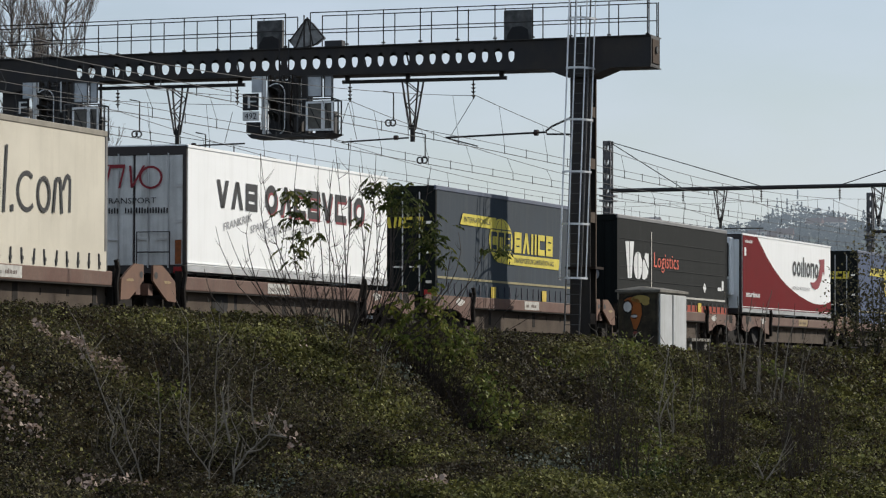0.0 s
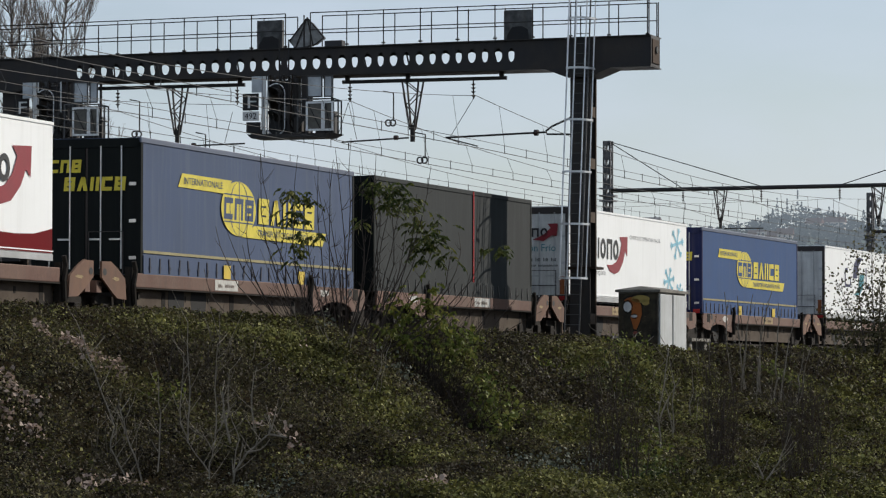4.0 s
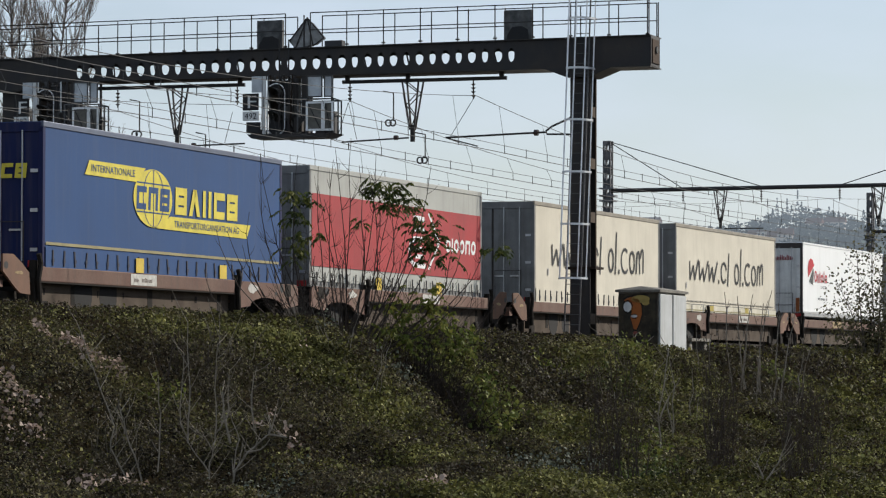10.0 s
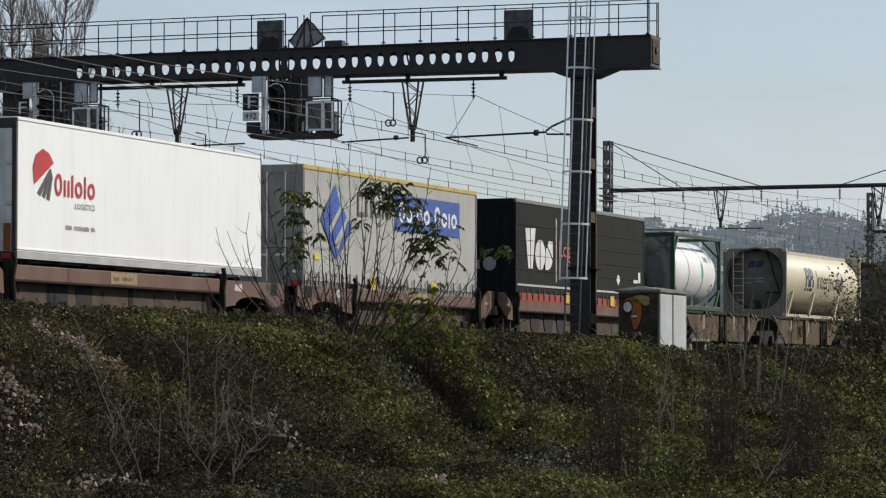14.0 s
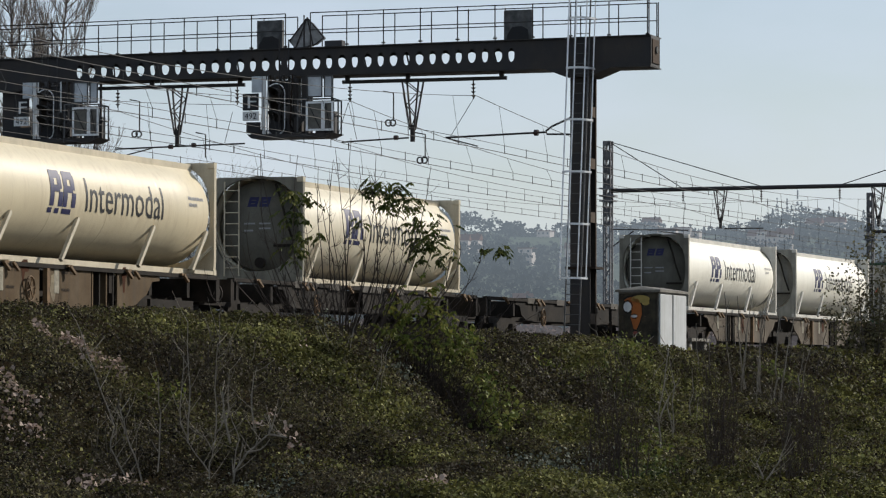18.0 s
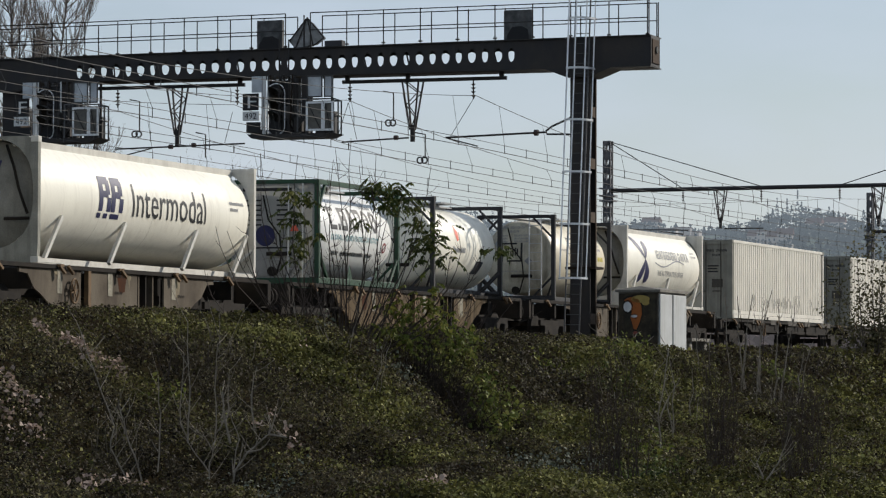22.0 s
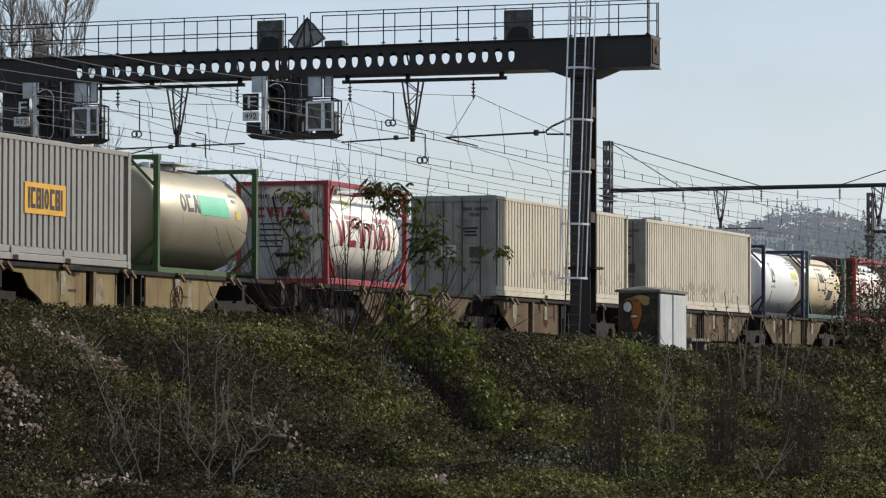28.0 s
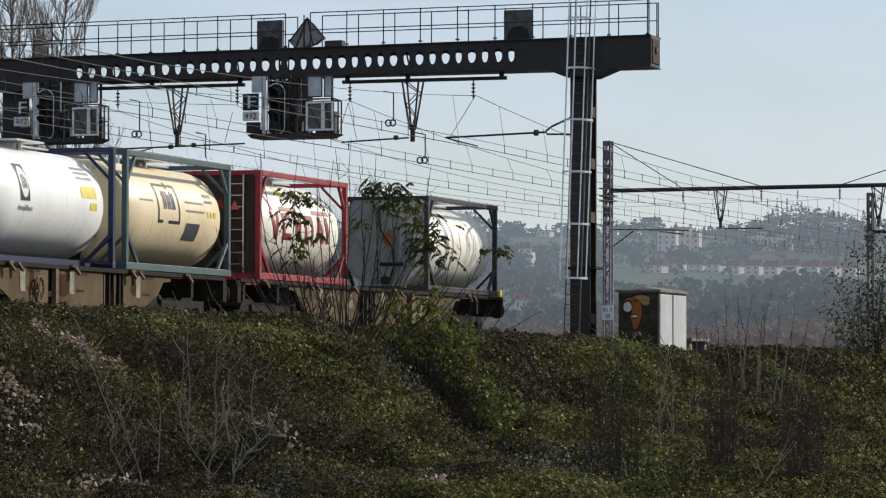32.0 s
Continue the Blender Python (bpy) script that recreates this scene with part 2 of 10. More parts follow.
def glyphs(bm, surf, pattern, x, z, h, length, slant=0.0, t=0.08):
    """Plain shapes in place of a name: rings (O o), posts (I i), frames (B), brackets (C), arches (N n), chevrons (A V), dots."""
    wide = {"I": 0.42, "i": 0.42, ".": 0.4, " ": 0.5}
    unit = length / sum(wide.get(c, 1.0) for c in pattern)
    x0 = x
    for c in pattern:
        w = unit * wide.get(c, 1.0)
        a, b, top = x0 + 0.09 * unit, x0 + w - 0.09 * unit, h if c in "IOBCNAV" else h * 0.74
        def r_(p, q, lo, hi):
            k = slant * lo
            quadpatch(bm, surf, ((p + k, z + lo), (q + k, z + lo), (q + slant * hi, z + hi), (p + slant * hi, z + hi)))
        if c in "Oo":
            n = 24
            cx, rx, rz = (a + b) / 2, (b - a) / 2, top / 2
            ring = lambda f_, i: (cx + (rx - f_) * math.cos(2 * math.pi * i / n) + slant * (rz + (rz - f_) * math.sin(2 * math.pi * i / n)), z + rz + (rz - f_) * math.sin(2 * math.pi * i / n))
            for i in range(n):
                bm.faces.new([bm.verts.new(surf(*ring(f_, q))) for f_, q in ((0, i), (0, i + 1), (t, i + 1), (t, i))])
        elif c in "Ii":
            r_((a + b) / 2 - t / 2, (a + b) / 2 + t / 2, 0, top)
        elif c == ".":
            r_(a, a + t * 1.3, 0, t * 1.3)
        elif c in "BCNn":
            r_(a, a + t, 0, top)
            r_(a + t, b - (0 if c == "C" else t), top - t, top)
            if c != "C":
                r_(b - t, b, 0, top)
            if c in "BC":
                r_(a + t, b - (0 if c == "C" else t), 0, t)
            if c == "B":
                r_(a + t, b - t, top * 0.5 - t / 2, top * 0.5 + t / 2)
        elif c in "AV":
            lo, hi = (0, top) if c == "A" else (top, 0)
            m = (a + b) / 2
            for e, sg in ((a, 1), (b, -1)):
                q = ((e, z + lo), (e + sg * t * 1.15, z + lo), (m + sg * t * 0.57, z + hi), (m - sg * t * 0.57, z + hi))
                quadpatch(bm, surf, tuple((px_ + slant * (pz - z), pz) for px_, pz in q))
        x0 += w


def words(name, text, surf, x, z, h, length, material, parent, slant=0.0, label=""):
    """Readable words in the built-in font, scaled to a length and laid on a surface."""
    cu = bpy.data.curves.new(name, "FONT")
    cu.body, cu.size, cu.resolution_u = text, 1.0, 2
    tmp = bpy.data.objects.new(name, cu)
    scene.collection.objects.link(tmp)
    me = bpy.data.meshes.new_from_object(tmp.evaluated_get(bpy.context.evaluated_depsgraph_get()))
    bpy.data.objects.remove(tmp)
    xs = [v.co.x for v in me.vertices]
    ys = [v.co.y for v in me.vertices]
    kx, ky = length / (max(xs) - min(xs)), h / (max(ys) - min(ys))
    for v in me.vertices:
        zz = (v.co.y - min(ys)) * ky
        v.co = Vector((x + (v.co.x - min(xs)) * kx + slant * zz, 0.0, z + zz))
    if h > 0.3 and abs(surf(x, z).y - surf(x, z + h).y) > 1e-6:
        cut = bmesh.new()
        cut.from_mesh(me)
        slice_flat(cut, 0.08)
        cut.to_mesh(me)
        cut.free()
    for v in me.vertices:
        v.co = surf(v.co.x, v.co.z)
    me.materials.clear()
    me.materials.append(material)
    ob = new(name, me)
    ob.parent = parent
    if label:
        tagged(ob, label)
    return ob

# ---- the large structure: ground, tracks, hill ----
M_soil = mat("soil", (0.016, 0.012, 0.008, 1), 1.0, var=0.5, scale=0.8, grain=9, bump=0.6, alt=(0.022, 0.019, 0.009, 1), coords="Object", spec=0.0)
M_ballast = mat("ballast", (0.10, 0.088, 0.075, 1), 0.95, var=0.5, scale=3, grain=30, bump=0.9)


def smooth(a, b, x):
    t = max(0.0, min(1.0, (x - a) / (b - a)))
    return t * t * (3 - 2 * t)


def hill(x, y):
    """Height of the far hillside."""
    d = math.hypot(x, y)
    if y < 250:
        return 0.0
    az = math.degrees(math.atan2(x, y))
    k = 1.0 + 0.035 * math.sin(az * 0.9 + 2.0) + 0.03 * math.sin(az * 2.3 + 1)
    e = min(d, 2330.0)
    z = 1.88e-5 * (e * e - 250.0 ** 2) * k - max(0.0, d - 2330.0) * 0.06
    return max(0.0, z) + 3.0 * noise.noise((x * 0.004, y * 0.004, 0.3)) * smooth(350, 800, d)


def spur_at(s, w):
    """1 on the spur that bulges from the bank, 0 past its edge."""
    edge = 8.3 - 1.3 * (w - 6.6) if w > 6.6 else 8.3 + 1.6 * (6.6 - w)
    return 1 - smooth(0.0, 1.5, s - edge), s - edge


def bank(s, w):
    """Height of the ground beside and under the tracks, from the rail top."""
    spur, past = spur_at(s, w)
    crest_w = 4.2 + 2.4 * spur
    crest = 0.10 - 0.02 * spur - 0.10 * smooth(12, 60, s)
    if w < -17.5:
        z = max(-RAIL, -0.35 + (w + 17.5) / 1.8)
    elif w < 3.0:
        z = -0.35
    elif w < crest_w:
        z = -0.35 + (crest + 0.35) * smooth(3.0, 4.2, w)
    else:
        d = w - crest_w
        z = crest - d / (2.3 - 0.35 * spur)
        if z < -RAIL + 0.3:
            z = -RAIL + 0.3 * math.exp((z + RAIL - 0.3) / 0.3)
        # the gully that runs down beside the spur
        z -= 1.5 * math.exp(-((past - 2.8) / 1.5) ** 2) * smooth(0.8, 2.0, d) * (1 - smooth(5, 9, d))
        z += 0.22 * noise.noise((s * 0.35, w * 0.5, 0)) * smooth(0, 1.5, d) + 0.10 * noise.noise((s * 0.9, w * 1.1, 4.0)) * smooth(0, 1.0, d)
    return max(z, -RAIL - 0.3)


# deep runs between the bramble mounds, their shade painted in by dark leaves: from (s, w) to (s, w), and half width
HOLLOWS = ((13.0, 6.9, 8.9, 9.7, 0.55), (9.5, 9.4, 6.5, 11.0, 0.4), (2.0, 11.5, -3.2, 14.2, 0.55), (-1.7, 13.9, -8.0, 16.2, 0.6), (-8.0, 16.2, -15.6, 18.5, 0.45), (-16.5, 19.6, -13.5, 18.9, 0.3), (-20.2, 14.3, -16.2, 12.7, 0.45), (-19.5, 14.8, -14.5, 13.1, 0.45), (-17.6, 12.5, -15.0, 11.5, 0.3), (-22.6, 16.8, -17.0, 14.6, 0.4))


def in_hollow(s, w, a0, b0, a1, b1, r):
    """1 in the middle of a run, falling to 0 beside it; for numbers or arrays."""
    da, db = a1 - a0, b1 - b0
    f = np.clip(((s - a0) * da + (w - b0) * db) / (da * da + db * db), 0.0, 1.0)
    return np.exp(-((s - a0 - f * da) ** 2 + (w - b0 - f * db) ** 2) / (r * r))


def tangle(s, w):
    """Height of the bramble cover over the soil: rounded mounds with creases between."""
    a = 1 - 2.1 * abs(noise.noise((s * 0.42, w * 0.60, 7.0)))
    b = 1 - 2.1 * abs(noise.noise((s * 1.15, w * 1.30, 3.0)))
    f = 0.10 + 0.52 * max(0.0, a) + 0.26 * max(0.0, b) + 0.10 * noise.noise((s * 3.0, w * 3.0, 1.0))
    top = smooth(0.2, 2.6, w - (4.2 + 2.4 * spur_at(s, w)[0]))
    for run in HOLLOWS:
        if min(run[0], run[2]) - 1 < s < max(run[0], run[2]) + 1 and min(run[1], run[3]) - 1 < w < max(run[1], run[3]) + 1:
            f *= 1 - 0.9 * float(in_hollow(s, w, *run))
    return max(0.04, f * (0.28 + 0.72 * top) * (1 - 0.55 * smooth(12.5, 15.5, w)))


def spread(parts):
    out = []
    for a, b, n in parts:
        out += [a + (b - a) * i / n for i in range(n)]
    return out + [parts[-1][1]]


def ground_sheet():
    S = spread([(-2600, -650, 6), (-650, -60, 30), (-60, -14, 12), (-14, 110, 140), (110, 300, 40), (300, 700, 24), (700, 3000, 26)])
    V = spread([(-3200, -800, 10), (-800, -60, 16), (-60, -19, 10), (-19, 2.6, 6), (2.6, 14, 42), (14, 40, 18), (40, 140, 10), (140, 900, 10), (900, 2600, 6)])
    verts, faces = [], []
    for s in S:
        x, y, a = axis(s)
        for w in V:
            o = w - 1.28
            px, py = x + o * math.cos(a), y - o * math.sin(a)
            z = bank(s, w) + RAIL
            h = hill(px, py)
            verts.append((px, py, max(z, 0) + h if h < 0.01 else max(z, h)))
    n = len(V)
    for i in range(len(S) - 1):
        for j in range(n - 1):
            faces.append((i * n + j, i * n + j + 1, (i + 1) * n + j + 1, (i + 1) * n + j))
    me = bpy.data.meshes.new("ground")
    me.from_pydata(verts, [], [f[::-1] for f in faces])
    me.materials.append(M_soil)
    me.materials.append(M_ballast)
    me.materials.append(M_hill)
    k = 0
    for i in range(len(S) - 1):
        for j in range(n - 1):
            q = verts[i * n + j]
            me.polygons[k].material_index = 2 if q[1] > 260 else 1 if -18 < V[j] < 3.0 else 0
            me.polygons[k].use_smooth = True
            k += 1
    ob = new("ground", me)
    return tagged(ob, "overgrown dark soil embankment running out to hazy far hillside", "ground", kind="structure")


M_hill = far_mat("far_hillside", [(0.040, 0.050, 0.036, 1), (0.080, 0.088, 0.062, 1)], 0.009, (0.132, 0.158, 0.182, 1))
ground_sheet()

M_rail = mat("rail_steel", (0.22, 0.17, 0.14, 1), 0.45, 0.7, var=0.4, scale=4)
M_sleeper = mat("concrete_sleeper", (0.32, 0.30, 0.27, 1), 0.9, var=0.3, rnd=0.2)
TRACKS = (0.0, -4.0, -8.0, -12.0)


def rails():
    for c in TRACKS:
        tr = thing("railway_track", "brown steel rails on concrete sleepers in ballast", "track", group="tracks on the embankment", kind="structure")
        for side in (0.75, -0.75):
            bm = bmesh.new()
            prev = None
            for i in range(0, 89):
                s = -640 + i * 1280 / 88
                row = [bm.verts.new(W(s, c + side + dw, z)) for dw, z in ((-0.035, 0), (0.035, 0), (0.012, -0.05), (0.07, -0.16), (-0.07, -0.16), (-0.012, -0.05))]
                if prev:
                    for a in range(6):
                        bm.faces.new((prev[a], prev[(a + 1) % 6], row[(a + 1) % 6], row[a]))
                prev = row
            part("rail", bm, M_rail, tr)
        bm = bmesh.new()
        for i in range(220):
            s = -20 + i * 0.6
            m = on_track(s, 0, c, -0.25)
            for v in box(bm, -0.13, 0.13, -1.25, 1.25, -0.1, 0.08):
                v.co = m @ v.co
        tagged(part("sleepers", bm, M_sleeper, tr), kind="stuff")


rails()

# ---- signal gantry and catenary ----
M_black = mat("dark_painted_steel", (0.032, 0.031, 0.032, 1), 0.55, 0.2, var=0.4, scale=1.5, alt=(0.05, 0.042, 0.036, 1), streak=0.25)
M_galv = mat("galvanised_steel", (0.80, 0.80, 0.79, 1), 0.35, 0.25, var=0.25, scale=3)
M_galv_dk = mat("weathered_steel", (0.10, 0.10, 0.10, 1), 0.5, 0.4, var=0.3, scale=3)
M_rust = mat("rusty_brown_steel", (0.085, 0.055, 0.038, 1), 0.9, 0.0, var=0.5, scale=2, spec=0.15)
M_rustdk = mat("dark_rust_steel", (0.030, 0.021, 0.016, 1), 0.95, 0.0, var=0.5, scale=2, spec=0.1)
M_wire = mat("weathered_copper_wire", (0.06, 0.06, 0.058, 1), 0.6, 0.4, var=0.2)
M_mastbrown = mat("weathered_brown_plate", (0.105, 0.078, 0.058, 1), 0.9, var=0.5, scale=3, streak=0.5, spec=0.1)
M_insul = mat("dark_insulator_glass", (0.05, 0.03, 0.025, 1), 0.25)
M_white = mat("white_enamel", (0.72, 0.72, 0.70, 1), 0.5, var=0.2, streak=0.3)
M_blackplate = mat("black_signal_plate", (0.020, 0.020, 0.021, 1), 0.6, var=0.3)
M_boxgrey = mat("mottled_grey_housing", (0.060, 0.062, 0.062, 1), 0.7, var=0.5, scale=5, alt=(0.15, 0.15, 0.145, 1), streak=0.4)
M_mesh = mat("grey_grating", (0.36, 0.36, 0.35, 1), 0.6, 0.4, var=0.5, scale=6)
GS = 39.53  # where the gantry crosses


def lattice_hanger(bm, top, w, z0, z1, half, ds=0.0):
    """Tapering hanging bracket of four angles with zigzag bracing."""
    n = 4
    for d in (-0.22, 0.22):
        for k in (-1, 1):
            tube(bm, top(w + k * half, z0, ds + d), top(w + k * 0.06, z1 + 0.35, ds + d * 0.25), 0.032, 4)
        for i in range(n):
            t0, t1 = i / n, (i + 1) / n
            k = 1 if i % 2 else -1
            p = lambda t, k_: top(w + k_ * (half + (0.06 - half) * t), z0 + (z1 + 0.35 - z0) * t, ds + d * (1 - 0.75 * t))
            tube(bm, p(t0, k), p(t1, -k), 0.02, 4)
    tube(bm, top(w, z1 + 0.5, ds), top(w, z1, ds), 0.075, 8)


def insulator(bm, p, h=0.55):
    p = Vector(p)
    tube(bm, p, p - Vector((0, 0, h)), 0.02, 5)
    for i in range(4):
        c = p - Vector((0, 0, 0.1 + i * 0.11))
        tube(bm, c, c - Vector((0, 0, 0.05)), 0.075, 8, 0.03)


def gantry():
    g = thing("signal_gantry", "dark steel signal gantry spanning four tracks with railed walkway", "gantry", on_track(GS))
    # local frame: x along the track, y to the far side (w = -y), z from the rail
    # box beam: two webs pierced by round holes, top and bottom plates
    y0, y1 = -5.13, 18.0
    zb, zt = 8.02, 8.88
    for k, x in enumerate((-0.42, 0.61)):
        bm = bmesh.new()
        n, cz = 20, 8.44
        holes = [-0.95 + 0.404 * i for i in range(35)]
        if k:
            holes = [h + 0.34 + 0.0115 * h for h in holes]
        cuts = [holes[0] - 0.2] + [(a + b) / 2 for a, b in zip(holes, holes[1:])] + [holes[-1] + 0.2]
        for c, (h, lo, hi) in enumerate(zip(holes, cuts, cuts[1:])):
            rad, r = (0.175, 0.21) if k else ((0.095, 0.12)[c % 2], 0.20)
            corners = [math.atan2(sz, sy) for sy in (hi - h, lo - h) for sz in (zt - cz, zb - cz)]
            angs = sorted([2 * math.pi * i / n - math.pi for i in range(n)] + corners)
            ring, out = [], []
            for a in angs:
                ca, sa = math.cos(a), math.sin(a)
                t = min(((hi - h) if ca > 0 else (h - lo)) / max(1e-6, abs(ca)), ((zt - cz) if sa > 0 else (cz - zb)) / max(1e-6, abs(sa)))
                ring.append(bm.verts.new((x, h + rad * ca, cz + r * sa)))
                out.append(bm.verts.new((x, h + t * ca, cz + t * sa)))
            for j in range(len(angs)):
                q = (j + 1) % len(angs)
                bm.faces.new((ring[j], ring[q], out[q], out[j]))
        for p, q in ((y0, cuts[0]), (cuts[-1], y1)):
            bm.faces.new([bm.verts.new((x, yy_, zz)) for yy_, zz in ((p, zb), (q, zb), (q, zt), (p, zt))])
        bmesh.ops.remove_doubles(bm, verts=bm.verts, dist=0.002)
        bmesh.ops.recalc_face_normals(bm, faces=bm.faces)
        bmesh.ops.solidify(bm, geom=bm.faces, thickness=0.02)
        part("beam_web", bm, M_black, g)
    bm = bmesh.new()
    box(bm, -0.5, 0.69, y0 - 0.02, y1, zt, zt + 0.03)
    box(bm, -0.5, 0.69, y0 - 0.02, y1, zb - 0.03, zb)
    box(bm, -0.45, 0.45, y0 - 0.03, y0, zb, zt)
    part("beam_flange", bm, M_black, g)
    bm = bx(-0.36, 0.36, y0 - 0.06, y0 - 0.035, zb + 0.08, zt - 0.08, bevel=0.01)
    part("end_plate", bm, M_rust, g, "rusty end plate of the beam")
    bm = bmesh.new()
    tube(bm, (0, y0 - 0.1, 8.5), (0, y0 - 0.06, 8.5), 0.11, 14)
    part("end_hole", bm, M_blackplate, g)
    for i in range(12):
        yy = y0 + 4.6 + i * 1.35
        bm = bmesh.new()
        tube(bm, (-0.38, yy, zb + 0.03), (0.57, yy + 0.5, zt - 0.03), 0.03, 4)
        part("brace", bm, M_black, g)
    # walkway railings on both edges
    for k, x in enumerate((-0.5, 0.5)):
        rl = part("railing", bx(x - 0.012, x + 0.012, y0, y0 + 0.03, zt, zt + 1.05), M_black, g)
        for ya, yb in ((y0 + 0.06, 5.27), (6.06, y1)):
            n = round((yb - ya) / 1.09)
            for i in range(n + 1):
                yy = ya + (yb - ya) * i / n
                bm = bmesh.new()
                tube(bm, (x, yy, zt), (x, yy, zt + 1.03), 0.018, 5)
                box(bm, x - 0.04, x + 0.04, yy - 0.05, yy + 0.05, zt + 0.03, zt + 0.07)
                part("post", bm, M_black, rl)
            for z in (0.52, 1.03):
                bm = bmesh.new()
                tube(bm, (x, ya, zt + z), (x, yb, zt + z), 0.016, 5)
                part("handrail", bm, M_black, rl)
    # masts: near one (w = 3.0) and far one (w = -15)
    for w in (3.0, -15.1):
        yy = -w
        ms = part("mast", bx(-0.30, -0.27, yy - 0.30, yy + 0.30, -0.6, zb - 0.03), M_black, g)
        part("flange", bx(0.27, 0.30, yy - 0.30, yy + 0.30, -0.6, zb - 0.03), M_black, ms)
        part("flange", bx(-0.27, 0.27, yy - 0.02, yy + 0.02, -0.6, zb - 0.03), M_black, ms)
        for s_ in (-1, 1):
            mm = M_mastbrown if s_ < 0 else M_black
            part("base_plate", bx(-0.3, 0.3, *sorted((yy + s_ * 0.288, yy + s_ * 0.312)), -0.6, 0.25), mm, ms)
            for z in (0.62, 3.55, 5.1, 6.6):
                part("batten_plate", bx(-0.27, 0.27, *sorted((yy + s_ * 0.288, yy + s_ * 0.312)), z, z + 0.3), mm, ms)
            part("edge_angle", bx(0.20, 0.275, *sorted((yy + s_ * 0.30, yy + s_ * 0.325)), -0.6, zb - 0.03), mm, ms)
        bm = bmesh.new()
        vs = [(-0.55, yy - 1.0, zb - 0.03), (-0.55, yy + 1.0, zb - 0.03), (-0.55, yy + 0.36, zb - 0.28), (-0.55, yy - 0.36, zb - 0.28)]
        a = [bm.verts.new(v) for v in vs]
        b = [bm.verts.new((0.55, v[1], v[2])) for v in vs]
        bm.faces.new(a), bm.faces.new(b[::-1])
        for i in range(4):
            bm.faces.new((a[i], b[i], b[(i + 1) % 4], a[(i + 1) % 4]))
        part("haunch", bm, M_black, ms)
        bm = bx(-0.42, 0.42, yy - 0.5, yy + 0.42, 2.2, 2.27)
        part("bracket_plate", bm, M_rustdk, ms)
    # caged ladder on the camera's side of the near mast
    lean = lambda z: -0.62 - 0.12 * (8.0 - z)
    zt2 = zt + 1.2
    def slope_bar(y0_, y1_, z0_, z1_, t_, dx=0.0):
        bm = bx(-t_, t_, y0_, y1_, z0_, z1_)
        for v in bm.verts:
            v.co.x += lean(v.co.z) + dx
        return bm
    ld = part("ladder", slope_bar(-3.16, -3.12, -0.2, zt2, 0.015), M_galv_dk, g, "caged steel ladder leaning on the mast")
    part("stile", slope_bar(-2.72, -2.68, -0.2, zt2, 0.015), M_galv_dk, ld)
    for i in range(32):
        bm = bmesh.new()
        z = 0.0 + i * 0.29
        tube(bm, (lean(z), -3.13, z), (lean(z), -2.7, z), 0.011, 5)
        part("rung", bm, M_galv_dk, ld)
    for z in (1.9, 3.45, 4.95, 6.45, 7.95, 9.4):
        pts = [(lean(z), -3.34, z)] + [(lean(z) - 0.66 * math.sin(math.pi * i / 10), -2.92 - 0.40 * math.cos(math.pi * i / 10), z) for i in range(11)] + [(lean(z), -2.5, z)]
        bm = bmesh.new()
        for p, q in zip(pts, pts[1:]):
            box_between(bm, p, q, 0.03, 0.012)
        part("cage_hoop", bm, M_galv, ld)
    for i in range(5):
        a = math.pi * (i + 0.2) / 4.4
        bm = slope_bar(-2.92 - 0.40 * math.cos(a) - 0.018, -2.92 - 0.40 * math.cos(a) + 0.018, 1.88, zt + 1.15, 0.006, -0.66 * math.sin(a))
        part("cage_bar", bm, M_galv, ld)
    # earthing pipe up the mast
    bm = bmesh.new()
    tube(bm, (0.34, -3.2, -0.3), (0.34, -3.2, 5.5), 0.03, 6)
    part("cable_pipe", bm, M_rust, g)
    # suspension bars, hangers and insulators for the wires of the other tracks
    for a, b in ((7.56, 12.59), (-0.67, 4.43)):
        bm = bmesh.new()
        box(bm, -0.06, 0.06, a, b, 7.76, 7.86)
        for yy in (a + 0.15, (a + b) / 2 + 0.5, b - 0.15):
            box(bm, -0.05, 0.05, yy - 0.06, yy + 0.06, 7.86, zb - 0.03)
        part("suspension_bar", bm, M_black, g)
    loc = lambda w, z, ds=0.0: Vector((ds, -w, z))
    for w in (-2.23, -9.74):
        bm = bmesh.new()
        lattice_hanger(bm, loc, w, 7.8, 6.0, 0.26)
        part("hanger", bm, M_black, g)
    for w in (-11.7, -7.8, -4.2, -0.35):
        bm = bmesh.new()
        insulator(bm, (0, -w, 7.76))
        part("insulator", bm, M_insul, g)
    # registration arms at contact wire height
    for a, b, z in ((-11.75, -7.55, 6.03), (-4.45, -2.35, 6.1)):
        bm = bmesh.new()
        tube(bm, (0, -a, z - 0.07), (0, -b, z + 0.02), 0.026, 5)
        part("registration_arm", bm, M_black, g)
    for w, z in ((-9.95, 6.0), (-9.2, 6.03), (-2.75, 6.13)):
        bm = bmesh.new()
        tube(bm, (0, -w - 0.06, z), (0, -w + 0.06, z), 0.07, 8)
        part("arm_insulator", bm, M_insul, g)
    for w0, z0, w1, z1 in ((-11.55, 5.74, -10.5, 5.98), (-1.15, 6.08, -0.22, 5.83), (-4.24, 6.0, -4.24, 5.8), (-7.9, 5.98, -7.9, 5.8)):
        bm = bmesh.new()
        tube(bm, (0, -w0, z0), (0, -w1, z1), 0.02, 5)
        part("steady_arm", bm, M_black, g)
    bm = bmesh.new()
    tube(bm, (0, -2.66, 6.62), (0, -2.05, 6.36), 0.03, 6)
    chain(bm, [(0, -2.05, 6.36), (0, -1.88, 6.24), (0, -1.9, 6.14), (0, -2.66, 6.12)], 0.028, 6)
